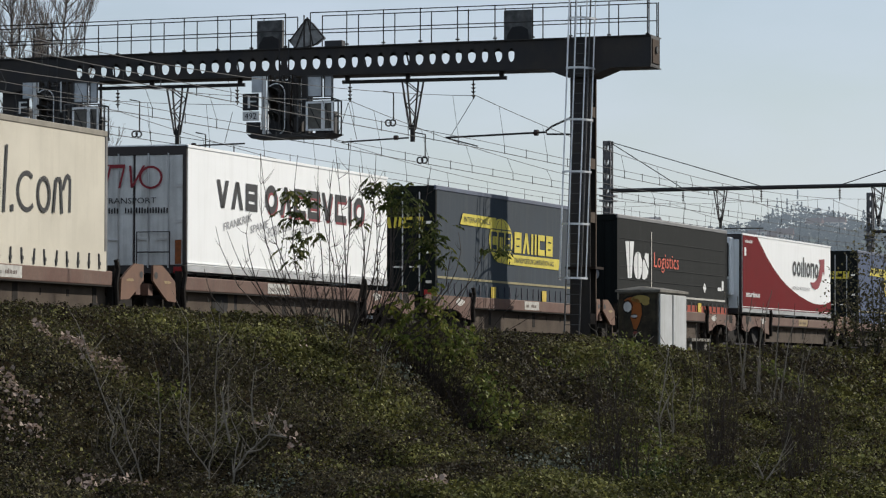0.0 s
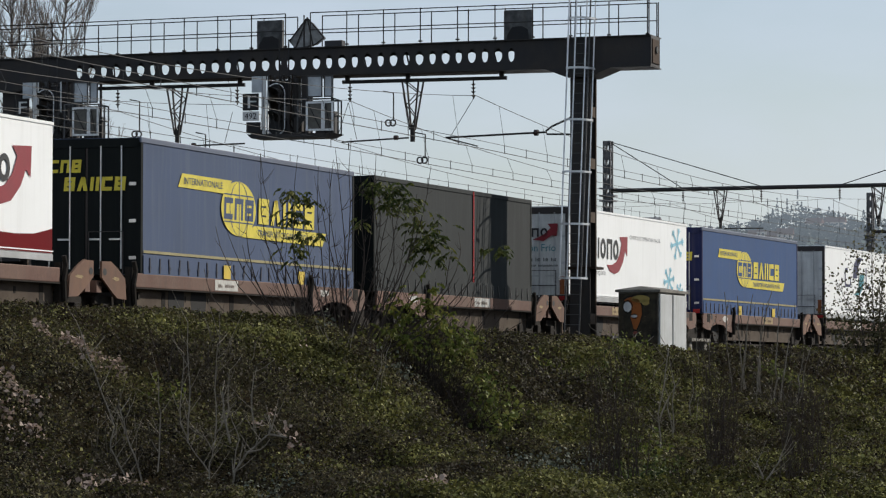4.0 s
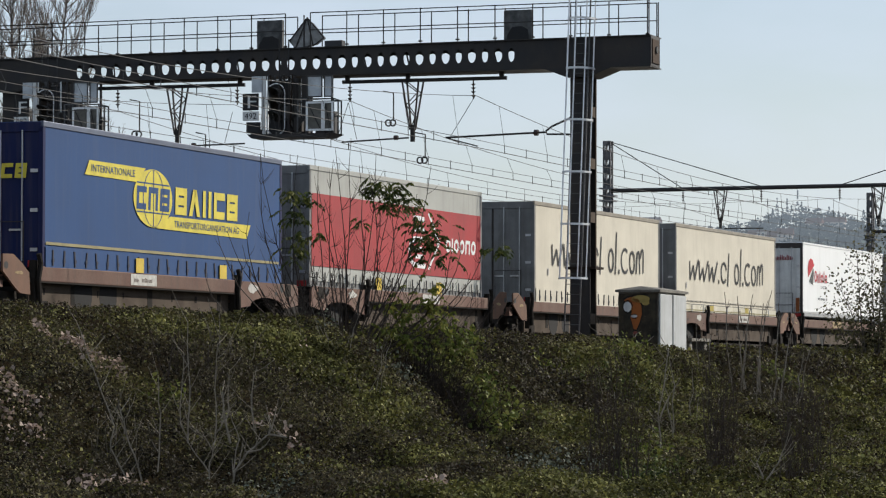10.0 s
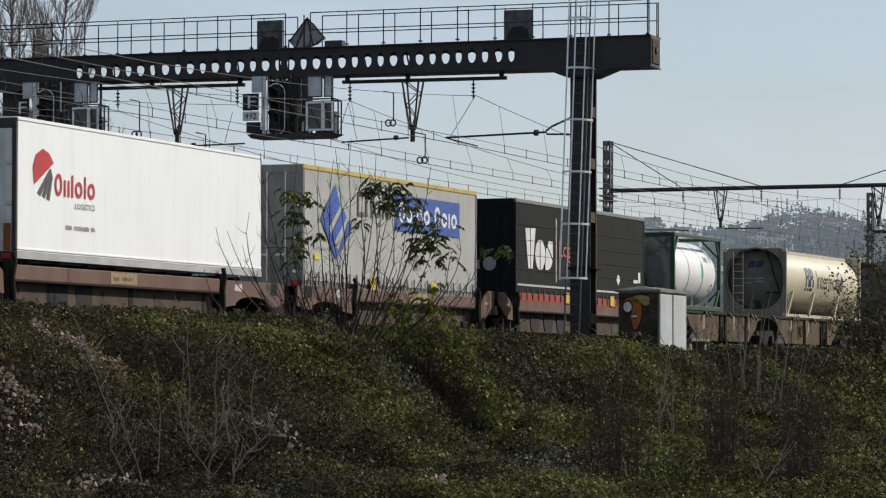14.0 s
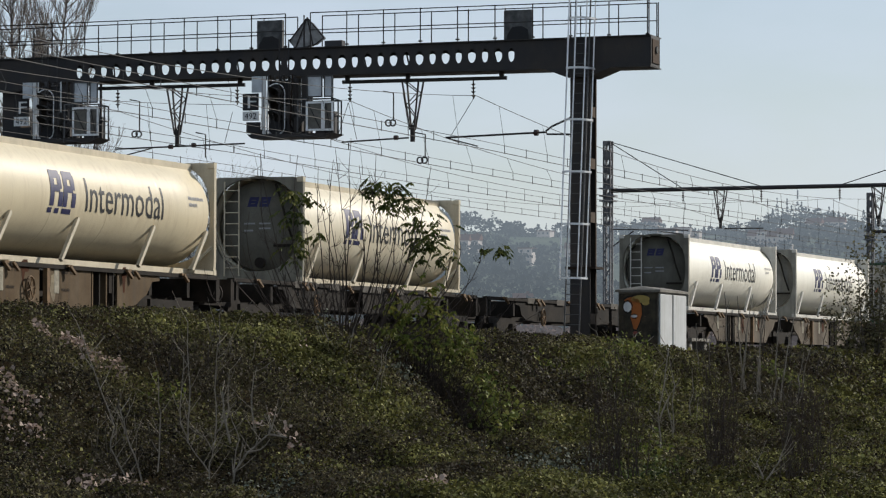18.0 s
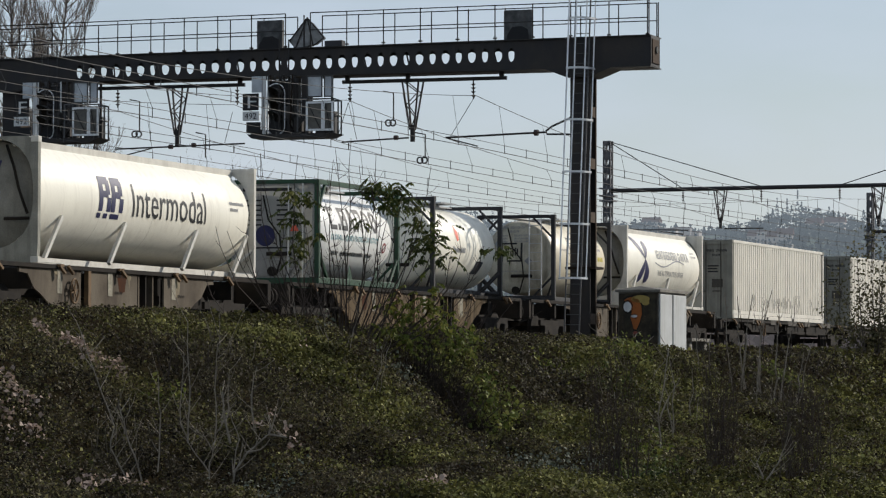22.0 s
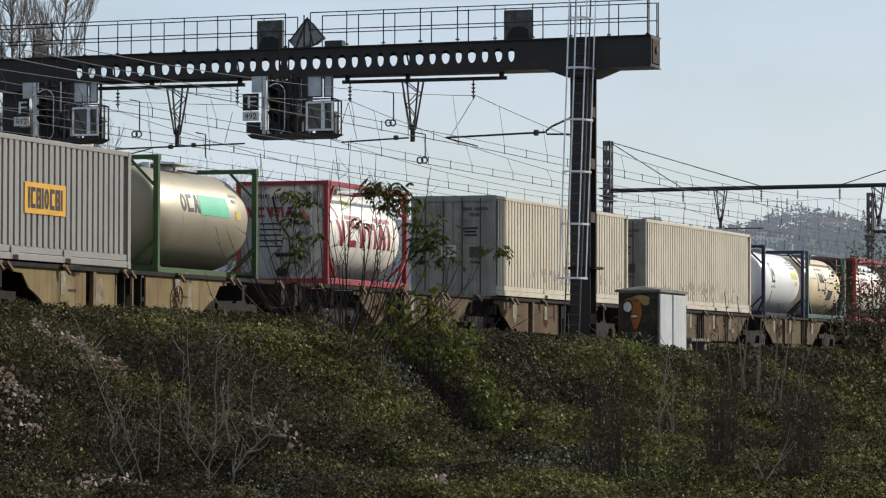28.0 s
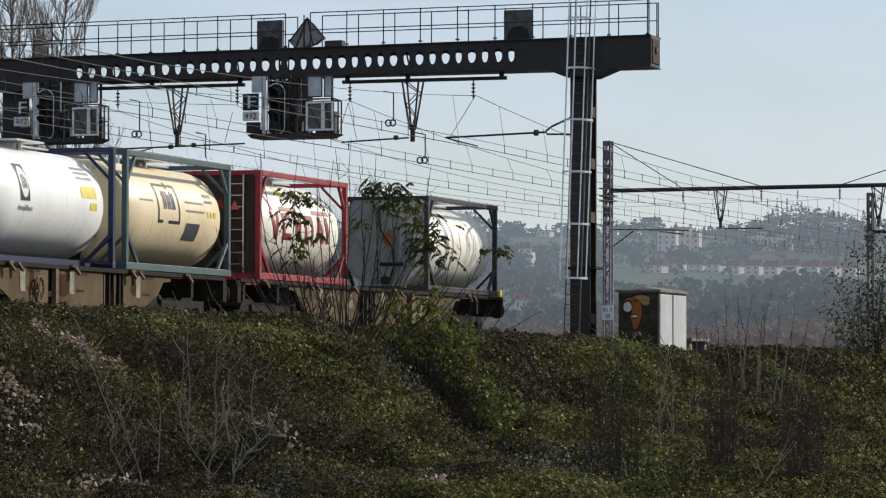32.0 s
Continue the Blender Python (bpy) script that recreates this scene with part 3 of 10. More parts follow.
    tube(bm, (0, -1.9, 6.2), (0, 1.2, 6.1), 0.03, 6)
    part("cantilever_arm", bm, M_black, g)
    bm = bmesh.new()
    tube(bm, (0, -1.52, 6.19), (0, -1.64, 6.19), 0.09, 8)
    part("arm_insulator", bm, M_insul, g)
    # thin hanging rods that end in small rings
    for w, za, zb2, k in ((-2.83, 7.45, 6.62, 1), (-1.84, 6.21, 5.5, 1), (-10.98, 7.39, 6.45, 1), (-8.82, 6.35, 5.65, 0)):
        bm = bmesh.new()
        chain(bm, [(0, -w + 0.32, za + 0.06), (0, -w, za), (0, -w, zb2)], 0.022, 5)
        part("drop_rod", bm, M_black, g)
        if k:
            for dy in (0.02, 0.16):
                bm = bmesh.new()
                chain(bm, [(0, -w + dy + 0.09 * math.cos(a), zb2 - 0.05 + 0.09 * math.sin(a)) for a in [2 * math.pi * i / 10 for i in range(11)]], 0.025, 5)
                part("ring", bm, M_black, g)
    bm = bmesh.new()
    for ya, za, yb, zb2 in ((0.3, 7.3, 1.05, 6.14), (7.95, 7.0, 8.2, 6.08), (4.25, 7.2, 3.98, 6.1), (4.25, 7.2, 4.62, 6.1)):
        tube(bm, (0, ya, za), (0, yb, zb2), 0.010, 4)
    part("tie_wire", bm, M_black, g)
    # equipment boxes behind the railing
    for w0, w1 in ((-7.24, -6.42), (0.53, 1.39)):
        bm = bmesh.new()
        box(bm, 0.15, 0.32, -w1, -w0, zt + 0.03, zt + 0.93, bevel=0.02)
        eb = part("equipment_box", bm, M_boxgrey, g, "mottled grey equipment housing")
        bm = bmesh.new()
        poly(bm, lambda u, z: Vector((0.145, u, z)), [(-w1 + 0.08, zt + 0.05), (-w1 + 0.12, zt + 0.35), (-w1 + 0.3, zt + 0.45), (-w1 + 0.6, zt + 0.43), (-w1 + 0.75, zt + 0.2), (-w1 + 0.76, zt + 0.05)])
        part("opening", bm, M_blackplate, eb)
    # square antenna set on its corner
    bm = bmesh.new()
    c = Vector((-0.2, 5.48, zt + 0.4))
    for r, x, f in ((0.62, -0.2, 1), (0.5, 0.25, 0)):
        v = [bm.verts.new((x, c.y + r * a, zt + 0.45 + r * b)) for a, b in ((0.9, -0.35), (0, 0.75), (-0.85, -0.25), (-0.3, -0.62), (0.6, -0.7))]
        bm.faces.new(v)
    part("antenna", bm, M_mesh, g, "grey angular loudspeaker horn")
    bm = bmesh.new()
    for p, q in (((0.56, 0.25), (0, 0.92)), ((0, 0.92), (-0.53, 0.3)), ((-0.53, 0.3), (-0.19, 0.07)), ((-0.19, 0.07), (0.37, 0.02)), ((0.37, 0.02), (0.56, 0.25)), ((0, 0.92), (-0.19, 0.07)), ((0, 0.92), (0.37, 0.02)), ((0.1, 0.0), (0.1, 1.0))):
        tube(bm, (-0.22, 5.48 + p[0], zt + p[1]), (-0.22, 5.48 + q[0], zt + q[1]), 0.022, 4)
    part("antenna_frame", bm, M_black, g)
    bm = bx(-0.3, 0.0, 4.35, 4.9, zt + 0.03, zt + 0.2, bevel=0.01)
    part("cable_box", bm, M_blackgrey, g)
    ld.location.y -= 0.2
    # the beam grows shallower towards the far mast
    for ob in g.children_recursive:
        if ob.type == "MESH" and ob is not ld and ob.parent is not ld:
            for v in ob.data.vertices:
                if v.co.z > 8.12:
                    v.co.z -= 0.14 * max(0.0, min(1.2, (v.co.y - 0.5) / 12))
    return g


def box_between(bm, p, q, h, t):
    p, q = Vector(p), Vector(q)
    d = (q - p).normalized()
    n = Vector((-d.y, d.x, 0)) * t
    u = Vector((0, 0, h))
    a = [bm.verts.new(c) for c in (p - n - u, p + n - u, p + n + u, p - n + u)]
    b = [bm.verts.new(c) for c in (q - n - u, q + n - u, q + n + u, q - n + u)]
    for i in range(4):
        bm.faces.new((a[i], a[(i + 1) % 4], b[(i + 1) % 4], b[i]))
    bm.faces.new(a[::-1]), bm.faces.new(b)


M_blackgrey = mat("dark_grey_housing", (0.06, 0.06, 0.065, 1), 0.6, var=0.4, scale=3)
gantry()


M_hood = mat("dusty_lamp_hood", (0.085, 0.08, 0.072, 1), 0.8, var=0.4, scale=4)
M_pane = mat("cloudy_mesh_screen", (0.16, 0.15, 0.13, 1), 0.8, var=0.5, scale=5)
M_pale = mat("pale_screen", (0.55, 0.58, 0.60, 1), 0.6, var=0.3, scale=3)


def signal(w, label):
    """Colour-light signal seen from the back corner: target plate, hooded lamps, cage with ladder, plates."""
    g = thing("railway_signal", label, "signal", on_track(GS - 0.75, 0, w), group="signals under the gantry")
    # x towards the far side of the gantry is +; front faces -x; y to the far side
    part("target_plate", bx(-0.05, 0.0, 1.10, 1.75, 6.25, 7.85, bevel=0.02), M_blackplate, g)
    for i, z in enumerate((7.45, 7.1, 6.75)):
        bm = bmesh.new()
        n = 12
        ra = [bm.verts.new((-0.06, 1.42 + 0.14 * math.cos(2 * math.pi * q / n), z + 0.14 * math.sin(2 * math.pi * q / n))) for q in range(n)]
        rb = [bm.verts.new((-0.06 - 0.75 * max(0.06, 0.5 + 0.5 * math.sin(2 * math.pi * q / n)), 1.42 + 0.15 * math.cos(2 * math.pi * q / n), z + 0.15 * math.sin(2 * math.pi * q / n))) for q in range(n)]
        for q in range(n):
            bm.faces.new((ra[q], ra[(q + 1) % n], rb[(q + 1) % n], rb[q]))
        bm.faces.new(ra)
        part("lamp_hood", bm, M_hood, g)
    bm = bmesh.new()
    pts = [(-0.3, 1.14, 6.45)] + [(-0.3, 1.42 - 0.28 * math.cos(math.pi * i / 8), 7.45 + 0.28 * math.sin(math.pi * i / 8)) for i in range(9)] + [(-0.3, 1.70, 6.45)] + [(-0.3, 1.42 + 0.28 * math.cos(math.pi * i / 6), 6.45 - 0.25 * math.sin(math.pi * i / 6)) for i in range(7)]
    chain(bm, pts, 0.018, 5)
    part("guard_loop", bm, M_galv, g)
    fp = part("letter_plate", bx(-0.09, -0.06, 2.06, 2.56, 6.97, 7.47), M_blackplate, g)
    words("letter", "F", lambda x, z: Vector((-0.094, 2.46 - x, z)), 0.06, 7.04, 0.36, 0.28, M_white, fp)
    np_ = part("digit_plate", bx(-0.09, -0.06, 2.04, 2.56, 6.66, 6.94), M_white, g)
    words("digits", "492", lambda x, z: Vector((-0.094, 2.50 - x, z)), 0.0, 6.71, 0.18, 0.38, M_blackplate, np_)
    part("lower_plate", bx(-0.07, -0.04, 2.0, 2.45, 6.3, 6.62), M_blackplate, g)
    bm = bmesh.new()
    for a, b in ((1.86, 1.96), (1.78, 1.81), (1.02, 1.06)):
        box(bm, -0.02, 0.02, a, b, 6.2, 7.98)
    part("upright", bm, M_white, g, "white-painted uprights")
    part("pale_plate", bx(-0.03, -0.01, 1.98, 2.30, 7.5, 7.98), M_pale, g, "pale upper plate")
    # basket with floor and rails
    bm = bmesh.new()
    box(bm, -0.9, 0.1, -0.58, 2.1, 6.08, 6.2)
    for v in bm.verts:
        if v.co.z < 6.15:
            v.co.y = 1.2 + (v.co.y - 1.2) * 0.85
    part("basket_floor", bm, M_black, g)
    for y, x in ((-0.62, -0.9), (-0.5, 0.08), (0.23, -0.9), (0.5, -0.9), (0.55, 0.08), (2.0, 0.08), (1.6, 0.08), (-0.58, -0.4)):
        bm = bmesh.new()
        tube(bm, (x, y, 6.2), (x, y, 7.2 if y < 1 else 8.0), 0.025, 5)
        part("basket_post", bm, M_galv_dk, g)
    for z in (6.75, 7.2):
        bm = bmesh.new()
        tube(bm, (-0.9, -0.62, z), (0.08, -0.5, z), 0.02, 5)
        tube(bm, (-0.9, -0.62, z), (-0.9, 0.5, z), 0.02, 5)
        tube(bm, (0.08, -0.5, z), (0.08, 2.0, z), 0.02, 5)
        part("basket_rail", bm, M_galv_dk, g)
    for y0_, y1_ in ((-0.60, -0.33), (-0.28, 0.2)):
        fr = part("mesh_panel", bx(-0.92, -0.9, y0_, y1_, 6.3, 7.1), M_pane, g, "dusty mesh panel in a pale frame")
        bm = bmesh.new()
        for a, b, c_, d in ((y0_, y1_, 7.06, 7.12), (y0_, y1_, 6.26, 6.32), (y0_ - 0.03, y0_ + 0.03, 6.26, 7.12), (y1_ - 0.03, y1_ + 0.03, 6.26, 7.12)):
            box(bm, -0.94, -0.925, a, b, c_, d)
        part("panel_frame", bm, M_galv, fr)
        bm = bmesh.new()
        for a, b, c_, d in ((y0_, y1_, 7.84, 7.88), (y0_, y1_, 7.24, 7.28), (y0_, y0_ + 0.035, 7.24, 7.88), (y1_ - 0.035, y1_, 7.24, 7.88)):
            box(bm, -0.94, -0.92, a, b, c_, d)
        uf = part("upper_frame", bm, M_galv_dk, g)
        part("screen", bx(-0.915, -0.90, y0_, y1_, 7.25, 7.87), M_pale, uf)
        bm = bmesh.new()
        tube(bm, (-0.95, y0_ + 0.05, 6.32), (-0.95, y1_ - 0.05, 7.05), 0.018, 4)
        part("panel_brace", bm, M_black, fr)
    bm = bmesh.new()
    for y in (0.92, 1.22):
        tube(bm, (-0.55, y, 6.2), (-0.55, y, 9.0), 0.022, 5)
    for i in range(9):
        tube(bm, (-0.55, 0.92, 6.35 + i * 0.3), (-0.55, 1.22, 6.35 + i * 0.3), 0.012, 4)
    for i in range(5):
        tube(bm, (-0.1 - 0.1 * i, 0.9, 6.25), (-0.3 + 0.1 * i, 1.35, 7.4), 0.02, 4)
    tube(bm, (-0.3, 0.3, 6.3), (-0.3, 0.8, 7.0), 0.03, 4)
    tube(bm, (-0.3, 0.8, 6.3), (-0.3, 0.3, 7.0), 0.03, 4)
    part("signal_ladder", bm, M_black, g)
    bm = bmesh.new()
    for y0_, y1_, z0_, z1_ in ((0.85, 1.05, 6.2, 7.9), (1.8, 2.35, 6.2, 6.4), (0.0, 0.3, 6.2, 6.6), (0.55, 0.75, 6.25, 7.95), (-0.3, -0.05, 6.2, 6.9)):
        box(bm, 0.05, 0.3, y0_, y1_, z0_, z1_)
    part("relay_box", bm, M_black, g)
    rr = random.Random(int(abs(w) * 10))
    for i in range(9):
        y, zlo = 0.9 + i * 0.1 + rr.uniform(-0.03, 0.03), 6.2 + rr.uniform(0, 0.5)
        bm = bmesh.new()
        tube(bm, (rr.uniform(-0.3, 0.3), y, zlo), (rr.uniform(-0.3, 0.3), y + rr.uniform(-0.1, 0.1), 8.0), rr.uniform(0.015, 0.035), 5)
        part("conduit", bm, (M_black, M_rustdk, M_galv_dk)[i % 3], g)
    for i in range(3):
        y, z = 0.62 + 0.35 * i, 6.3 + 0.35 * i
        part("terminal_box", bx(-0.25, 0.1, y, y + 0.26, z, z + 0.4, bevel=0.01), (M_black, M_hood, M_rustdk)[i], g)
    bm = bmesh.new()
    for y in (-0.05, 0.6, 1.3, 2.1):
        box(bm, 0.55, 0.61, y, y + 0.06, 6.2, 8.0)
    part("hanger_frame", bm, M_black, g)
    return g


signal(-4.72, "black railway signal with white F plate in a hanging cage")
signal(-12.2, "black railway signal in a hanging cage by the gantry mast")

PS, PS2 = 100.2, 149.3  # the next two portals


def portal(s, signed):
    g = thing("catenary_portal", "grey lattice catenary portal with tubular beam", "portal", on_track(s), group="portals over the tracks")
    M_lat = mat("grey_lattice_steel", (0.20, 0.20, 0.205, 1), 0.6, 0.4, var=0.4, scale=2)
    for w, zt in ((-14.85, 10.12), (3.4, 10.12)):
        yy = -w
        ms = part("mast", bx(-0.22, -0.13, yy - 0.19, yy - 0.12, -0.5, zt), M_lat, g)
        for a, b in ((-0.22, 0.12), (0.13, -0.19), (0.13, 0.12)):
            part("leg", bx(a, a + 0.09, yy + b, yy + b + 0.07, -0.5, zt), M_lat, ms)
        n = 16
        step = (zt + 0.5) / n
        for i in range(n):
            z = -0.5 + i * step
            bm = bmesh.new()
            if z > 5.8:
                # batten plates that leave lozenge openings
                for xx in (-0.225, 0.215):
                    ring, out = [], []
                    for q in range(16):
                        t_ = 2 * math.pi * q / 16
                        ca, sa = math.cos(t_), math.sin(t_)
                        ring.append(bm.verts.new((xx, yy + 0.10 * ca, z + step / 2 + 0.19 * sa)))
                        m_ = min(0.19 / max(1e-6, abs(ca)), step / 2 / max(1e-6, abs(sa)))
                        out.append(bm.verts.new((xx, yy + m_ * ca, z + step / 2 + m_ * sa)))
                    for q in range(16):
                        bm.faces.new((ring[q], ring[(q + 1) % 16], out[(q + 1) % 16], out[q]))
                bmesh.ops.solidify(bm, geom=bm.faces, thickness=0.012)
            else:
                k = 1 if i % 2 else -1
                tube(bm, (-0.22, yy - k * 0.15, z), (-0.22, yy + k * 0.15, z + step), 0.028, 4)
                tube(bm, (0.22, yy + k * 0.15, z), (0.22, yy - k * 0.15, z + step), 0.028, 4)
            part("lattice_panel", bm, M_lat, ms)
        for z in (7.28, 7.52, 7.86):
            part("clamp", bx(-0.33, 0.33, yy - 0.36, yy + 0.34, z, z + 0.07), M_lat, ms)
    bm = bmesh.new()
    tube(bm, (0, -3.2, 7.86), (0, 14.7, 7.79), 0.10, 10)
    part("beam", bm, M_black, g)
    for ya, za, yb in ((14.75, 10.05, 11.3), (14.75, 10.08, 7.5), (-3.3, 10.0, 0.1), (-3.3, 10.0, 3.65)):
        bm = bmesh.new()
        tube(bm, (0, ya, za), (0, yb, 7.9), 0.022, 5)
        part("stay", bm, M_black, g)
    loc = lambda w, z, ds=0.0: Vector((ds, -w, z))
    for w in (-9.4, -1.95):
        bm = bmesh.new()
        lattice_hanger(bm, loc, w, 7.75, 5.95, 0.26)
        part("hanger", bm, M_black, g)
    for w in (-11.2, -7.45, -3.75, 0.0):
        bm = bmesh.new()
        insulator(bm, (0, -w, 7.75), 0.6)
        part("insulator", bm, M_insul, g)
    for a, za, b, zb_ in ((-14.6, 5.98, -10.95, 5.9), (-14.6, 5.2, -13.6, 5.9), (-9.2, 5.96, -7.35, 5.95), (-12.3, 5.85, -11.2, 5.72), (-1.8, 5.98, 0.3, 5.95)):
        bm = bmesh.new()
        tube(bm, (0, -a, za), (0, -b, zb_), 0.03, 5)
        part("registration_arm", bm, M_black, g)
    if not signed:
        return
    sp = part("sign_plate", bx(-0.27, -0.24, 14.52, 15.07, 1.75, 2.42), M_white, g, "pale plate with dark marks")
    bm = bmesh.new()
    sf = lambda x, z: Vector((-0.274, 15.03 - x, z))
    bars(bm, sf, "XX X", 0.02, 2.13, 0.2, 0.46)
    bars(bm, sf, " XX ", 0.02, 1.84, 0.2, 0.46)
    part("marks", bm, M_blackplate, sp)


portal(PS, True)
portal(PS2, False)


def wires():
    """Carrier and contact wires with droppers, from span to span along each track."""
    stations = [-20.7, GS, PS, PS2, 200.0, 250.0, 300.0, 360.0]
    for w_car, w_con, zc in ((-0.26, -0.2, 7.31), (-4.24, -4.1, 7.27), (-7.9, -7.9, 7.22), (-11.66, -11.6, 7.1)):
        ct = thing("catenary", "thin dark overhead wires with droppers above the track", "overhead wire", group="wires over the tracks")
        for i, (a, b) in enumerate(zip(stations, stations[1:])):
            drop = 1.1 * ((b - a) / 60.5) ** 2 * (0.93 if zc < 7.2 else 1.0)
            up = [W(a + (b - a) * k / 28, w_car, zc - 4 * drop * (k / 28) * (1 - k / 28)) for k in range(29)]
            zig = 0.12 * (-1) ** i
            lo = [W(a + (b - a) * k / 28, w_con + zig * (2 * k / 28 - 1), 5.76 - 0.06 * math.sin(math.pi * k / 28)) for k in range(29)]
            bm = bmesh.new()
            chain(bm, up, 0.011, 4)
            part("carrier_wire", bm, M_wire, ct)
            bm = bmesh.new()
            chain(bm, lo, 0.013, 4)
            part("contact_wire", bm, M_wire, ct)
            bm = bmesh.new()
            aux = [q + Vector((0, 0, 0.22)) for q in lo]
            chain(bm, aux, 0.010, 4)
            part("auxiliary_wire", bm, M_wire, ct)
            bm = bmesh.new()
            for k in range(1, 28):
                if k % 2:
                    tube(bm, up[k], aux[k], 0.008, 4)
                tube(bm, aux[k] + Vector((0, 0, 0.03)), lo[k] - Vector((0, 0, 0.03)), 0.014, 4)
            tagged(part("droppers", bm, M_wire, ct), kind="stuff")


wires()


def cabinet():
    s0, s1, w = 39.0, 40.6, 4.3
    g = thing("trackside_cabinet", "concrete relay cabinet with painted wall and white doors", "cabinet", on_track(40.45, 0, 5.0))
    M_conc = mat("weathered_concrete", (0.22, 0.205, 0.175, 1), 0.9, var=0.5, scale=3, streak=0.4)
    M_dk = mat("dark_painted_wall", (0.016, 0.015, 0.012, 1), 0.75, var=0.5, scale=4, streak=0.5, dirt=(0.09, 0.08, 0.05, 1), alt=(0.07, 0.055, 0.035, 1))
    M_sheet = mat("white_door_sheet", (0.50, 0.51, 0.50, 1), 0.5, var=0.2, scale=2, streak=0.35, dirt=(0.22, 0.20, 0.17, 1))
    part("body", bx(0.0, 3.0, 0.0, 1.2, -0.3, 1.56), M_conc, g)
    bm = bmesh.new()
    a = [(-0.08, -0.08, 1.56), (3.08, -0.08, 1.56), (3.08, 1.28, 1.56), (-0.08, 1.28, 1.56)]
    lo = [bm.verts.new(v) for v in a]
    hi = [bm.verts.new((x, y, 1.63)) for x, y, z in a]
    ap = [bm.verts.new((0.2, 0.6, 1.74)), bm.verts.new((2.8, 0.6, 1.74))]
    for i in range(4):
        bm.faces.new((lo[i], lo[(i + 1) % 4], hi[(i + 1) % 4], hi[i]))
    bm.faces.new((hi[0], hi[1], ap[1], ap[0])), bm.faces.new((hi[2], hi[3], ap[0], ap[1]))
    bm.faces.new((hi[1], hi[2], ap[1])), bm.faces.new((hi[3], hi[0], ap[0])), bm.faces.new(lo[::-1])
    part("roof", bm, M_conc, g)
    for x0, x1 in ((0.05, 1.35), (1.5, 2.95)):
        part("door", bx(x0, x1, -0.05, 0.0, -0.25, 1.5, bevel=0.01), M_sheet, g, "white sheet-metal door")
    wl = part("painted_panel", bx(-0.02, 0.0, 0.02, 1.18, -0.28, 1.52), M_dk, g, "dark wall with bright spray paint")
    sf = lambda u, z: Vector((-0.026, u, z))
    sf2 = lambda u, z: Vector((-0.030, u, z))
    M_or = mat("orange_spray", (0.42, 0.13, 0.03, 1), 0.6, var=0.3)
    M_bk = mat("black_spray", (0.012, 0.012, 0.012, 1), 0.7, var=0.3)
    M_pink = mat("pink_spray", (0.30, 0.09, 0.07, 1), 0.7, var=0.3)
    M_ye = mat("yellow_spray", (0.45, 0.33, 0.10, 1), 0.6, var=0.3)
    sf3 = lambda u, z: Vector((-0.034, u, z))
    oval = lambda u, z, a, b, n=20: [(u + a * math.cos(q), z + b * math.sin(q)) for q in [2 * math.pi * i / n for i in range(n)]]
    body = [(1.02, 1.33), (0.90, 1.40), (0.74, 1.42), (0.58, 1.34), (0.50, 1.16), (0.49, 0.92), (0.56, 0.66), (0.66, 0.46), (0.74, 0.50), (0.78, 0.66), (0.84, 0.84), (0.78, 1.0), (0.92, 1.18)]
    grow = lambda pts, k: [(0.72 + (u - 0.72) * k, 0.98 + (z - 0.98) * k) for u, z in pts]
    for nm, surf, pts, m in (("dark_outline", sf, grow(body, 1.12), M_bk), ("orange_patch", sf2, body, M_or), ("dark_outline", sf, oval(0.56, 1.33, 0.34, 0.15), M_bk), ("tan_patch", sf2, oval(0.53, 1.36, 0.28, 0.11), M_ye), ("tan_patch", sf2, oval(0.38, 1.26, 0.12, 0.09), M_ye), ("dark_outline", sf2, oval(0.91, 1.13, 0.16, 0.20), M_bk), ("pale_patch", sf3, oval(0.92, 1.13, 0.12, 0.155), M_white), ("dark_outline", sf2, oval(0.72, 0.86, 0.13, 0.075), M_bk), ("pale_patch", sf3, oval(0.72, 0.86, 0.10, 0.04), M_white), ("pink_patch", sf2, oval(0.69, 0.38, 0.07, 0.05), M_pink)):
        bm = bmesh.new()
        poly(bm, surf, pts)
        part(nm, bm, m, wl)
    b2 = thing("cable_trough", "low concrete slab on blocks beside the cabinet", "trough", on_track(44.6, 0, 4.9, 0))
    part("slab", bx(0, 2.2, 0, 0.9, 0.18, 0.27), M_conc, b2)
    for x in (0.1, 1.8):
        part("block", bx(x, x + 0.3, 0.1, 0.8, -0.4, 0.18), M_conc, b2)


cabinet()

# ---- the train ----
MOVING = []   # (thing, s at 16 s, length)
HALF = 1.28
M_wagon = mat("wagon_red_brown", (0.115, 0.054, 0.038, 1), 0.75, var=0.4, scale=1.2, grain=25, streak=0.45, dirt=(0.07, 0.055, 0.045, 1), alt=(0.15, 0.088, 0.062, 1), rnd=-0.12)
M_wagon_pale = mat("wagon_worn_pink_plate", (0.125, 0.082, 0.062, 1), 0.8, var=0.4, scale=2, alt=(0.085, 0.050, 0.036, 1), streak=0.3)
M_web = mat("wagon_dusty_web", (0.105, 0.082, 0.062, 1), 0.9, var=0.5, scale=2, alt=(0.07, 0.052, 0.04, 1), streak=0.4, spec=0.1)
M_shield = mat("wagon_tan_shield", (0.165, 0.088, 0.055, 1), 0.8, var=0.35, scale=2, alt=(0.12, 0.066, 0.045, 1), streak=0.25, rnd=-0.15)
M_ochre = mat("faded_yellow_label", (0.36, 0.26, 0.13, 1), 0.8, var=0.4, scale=9)
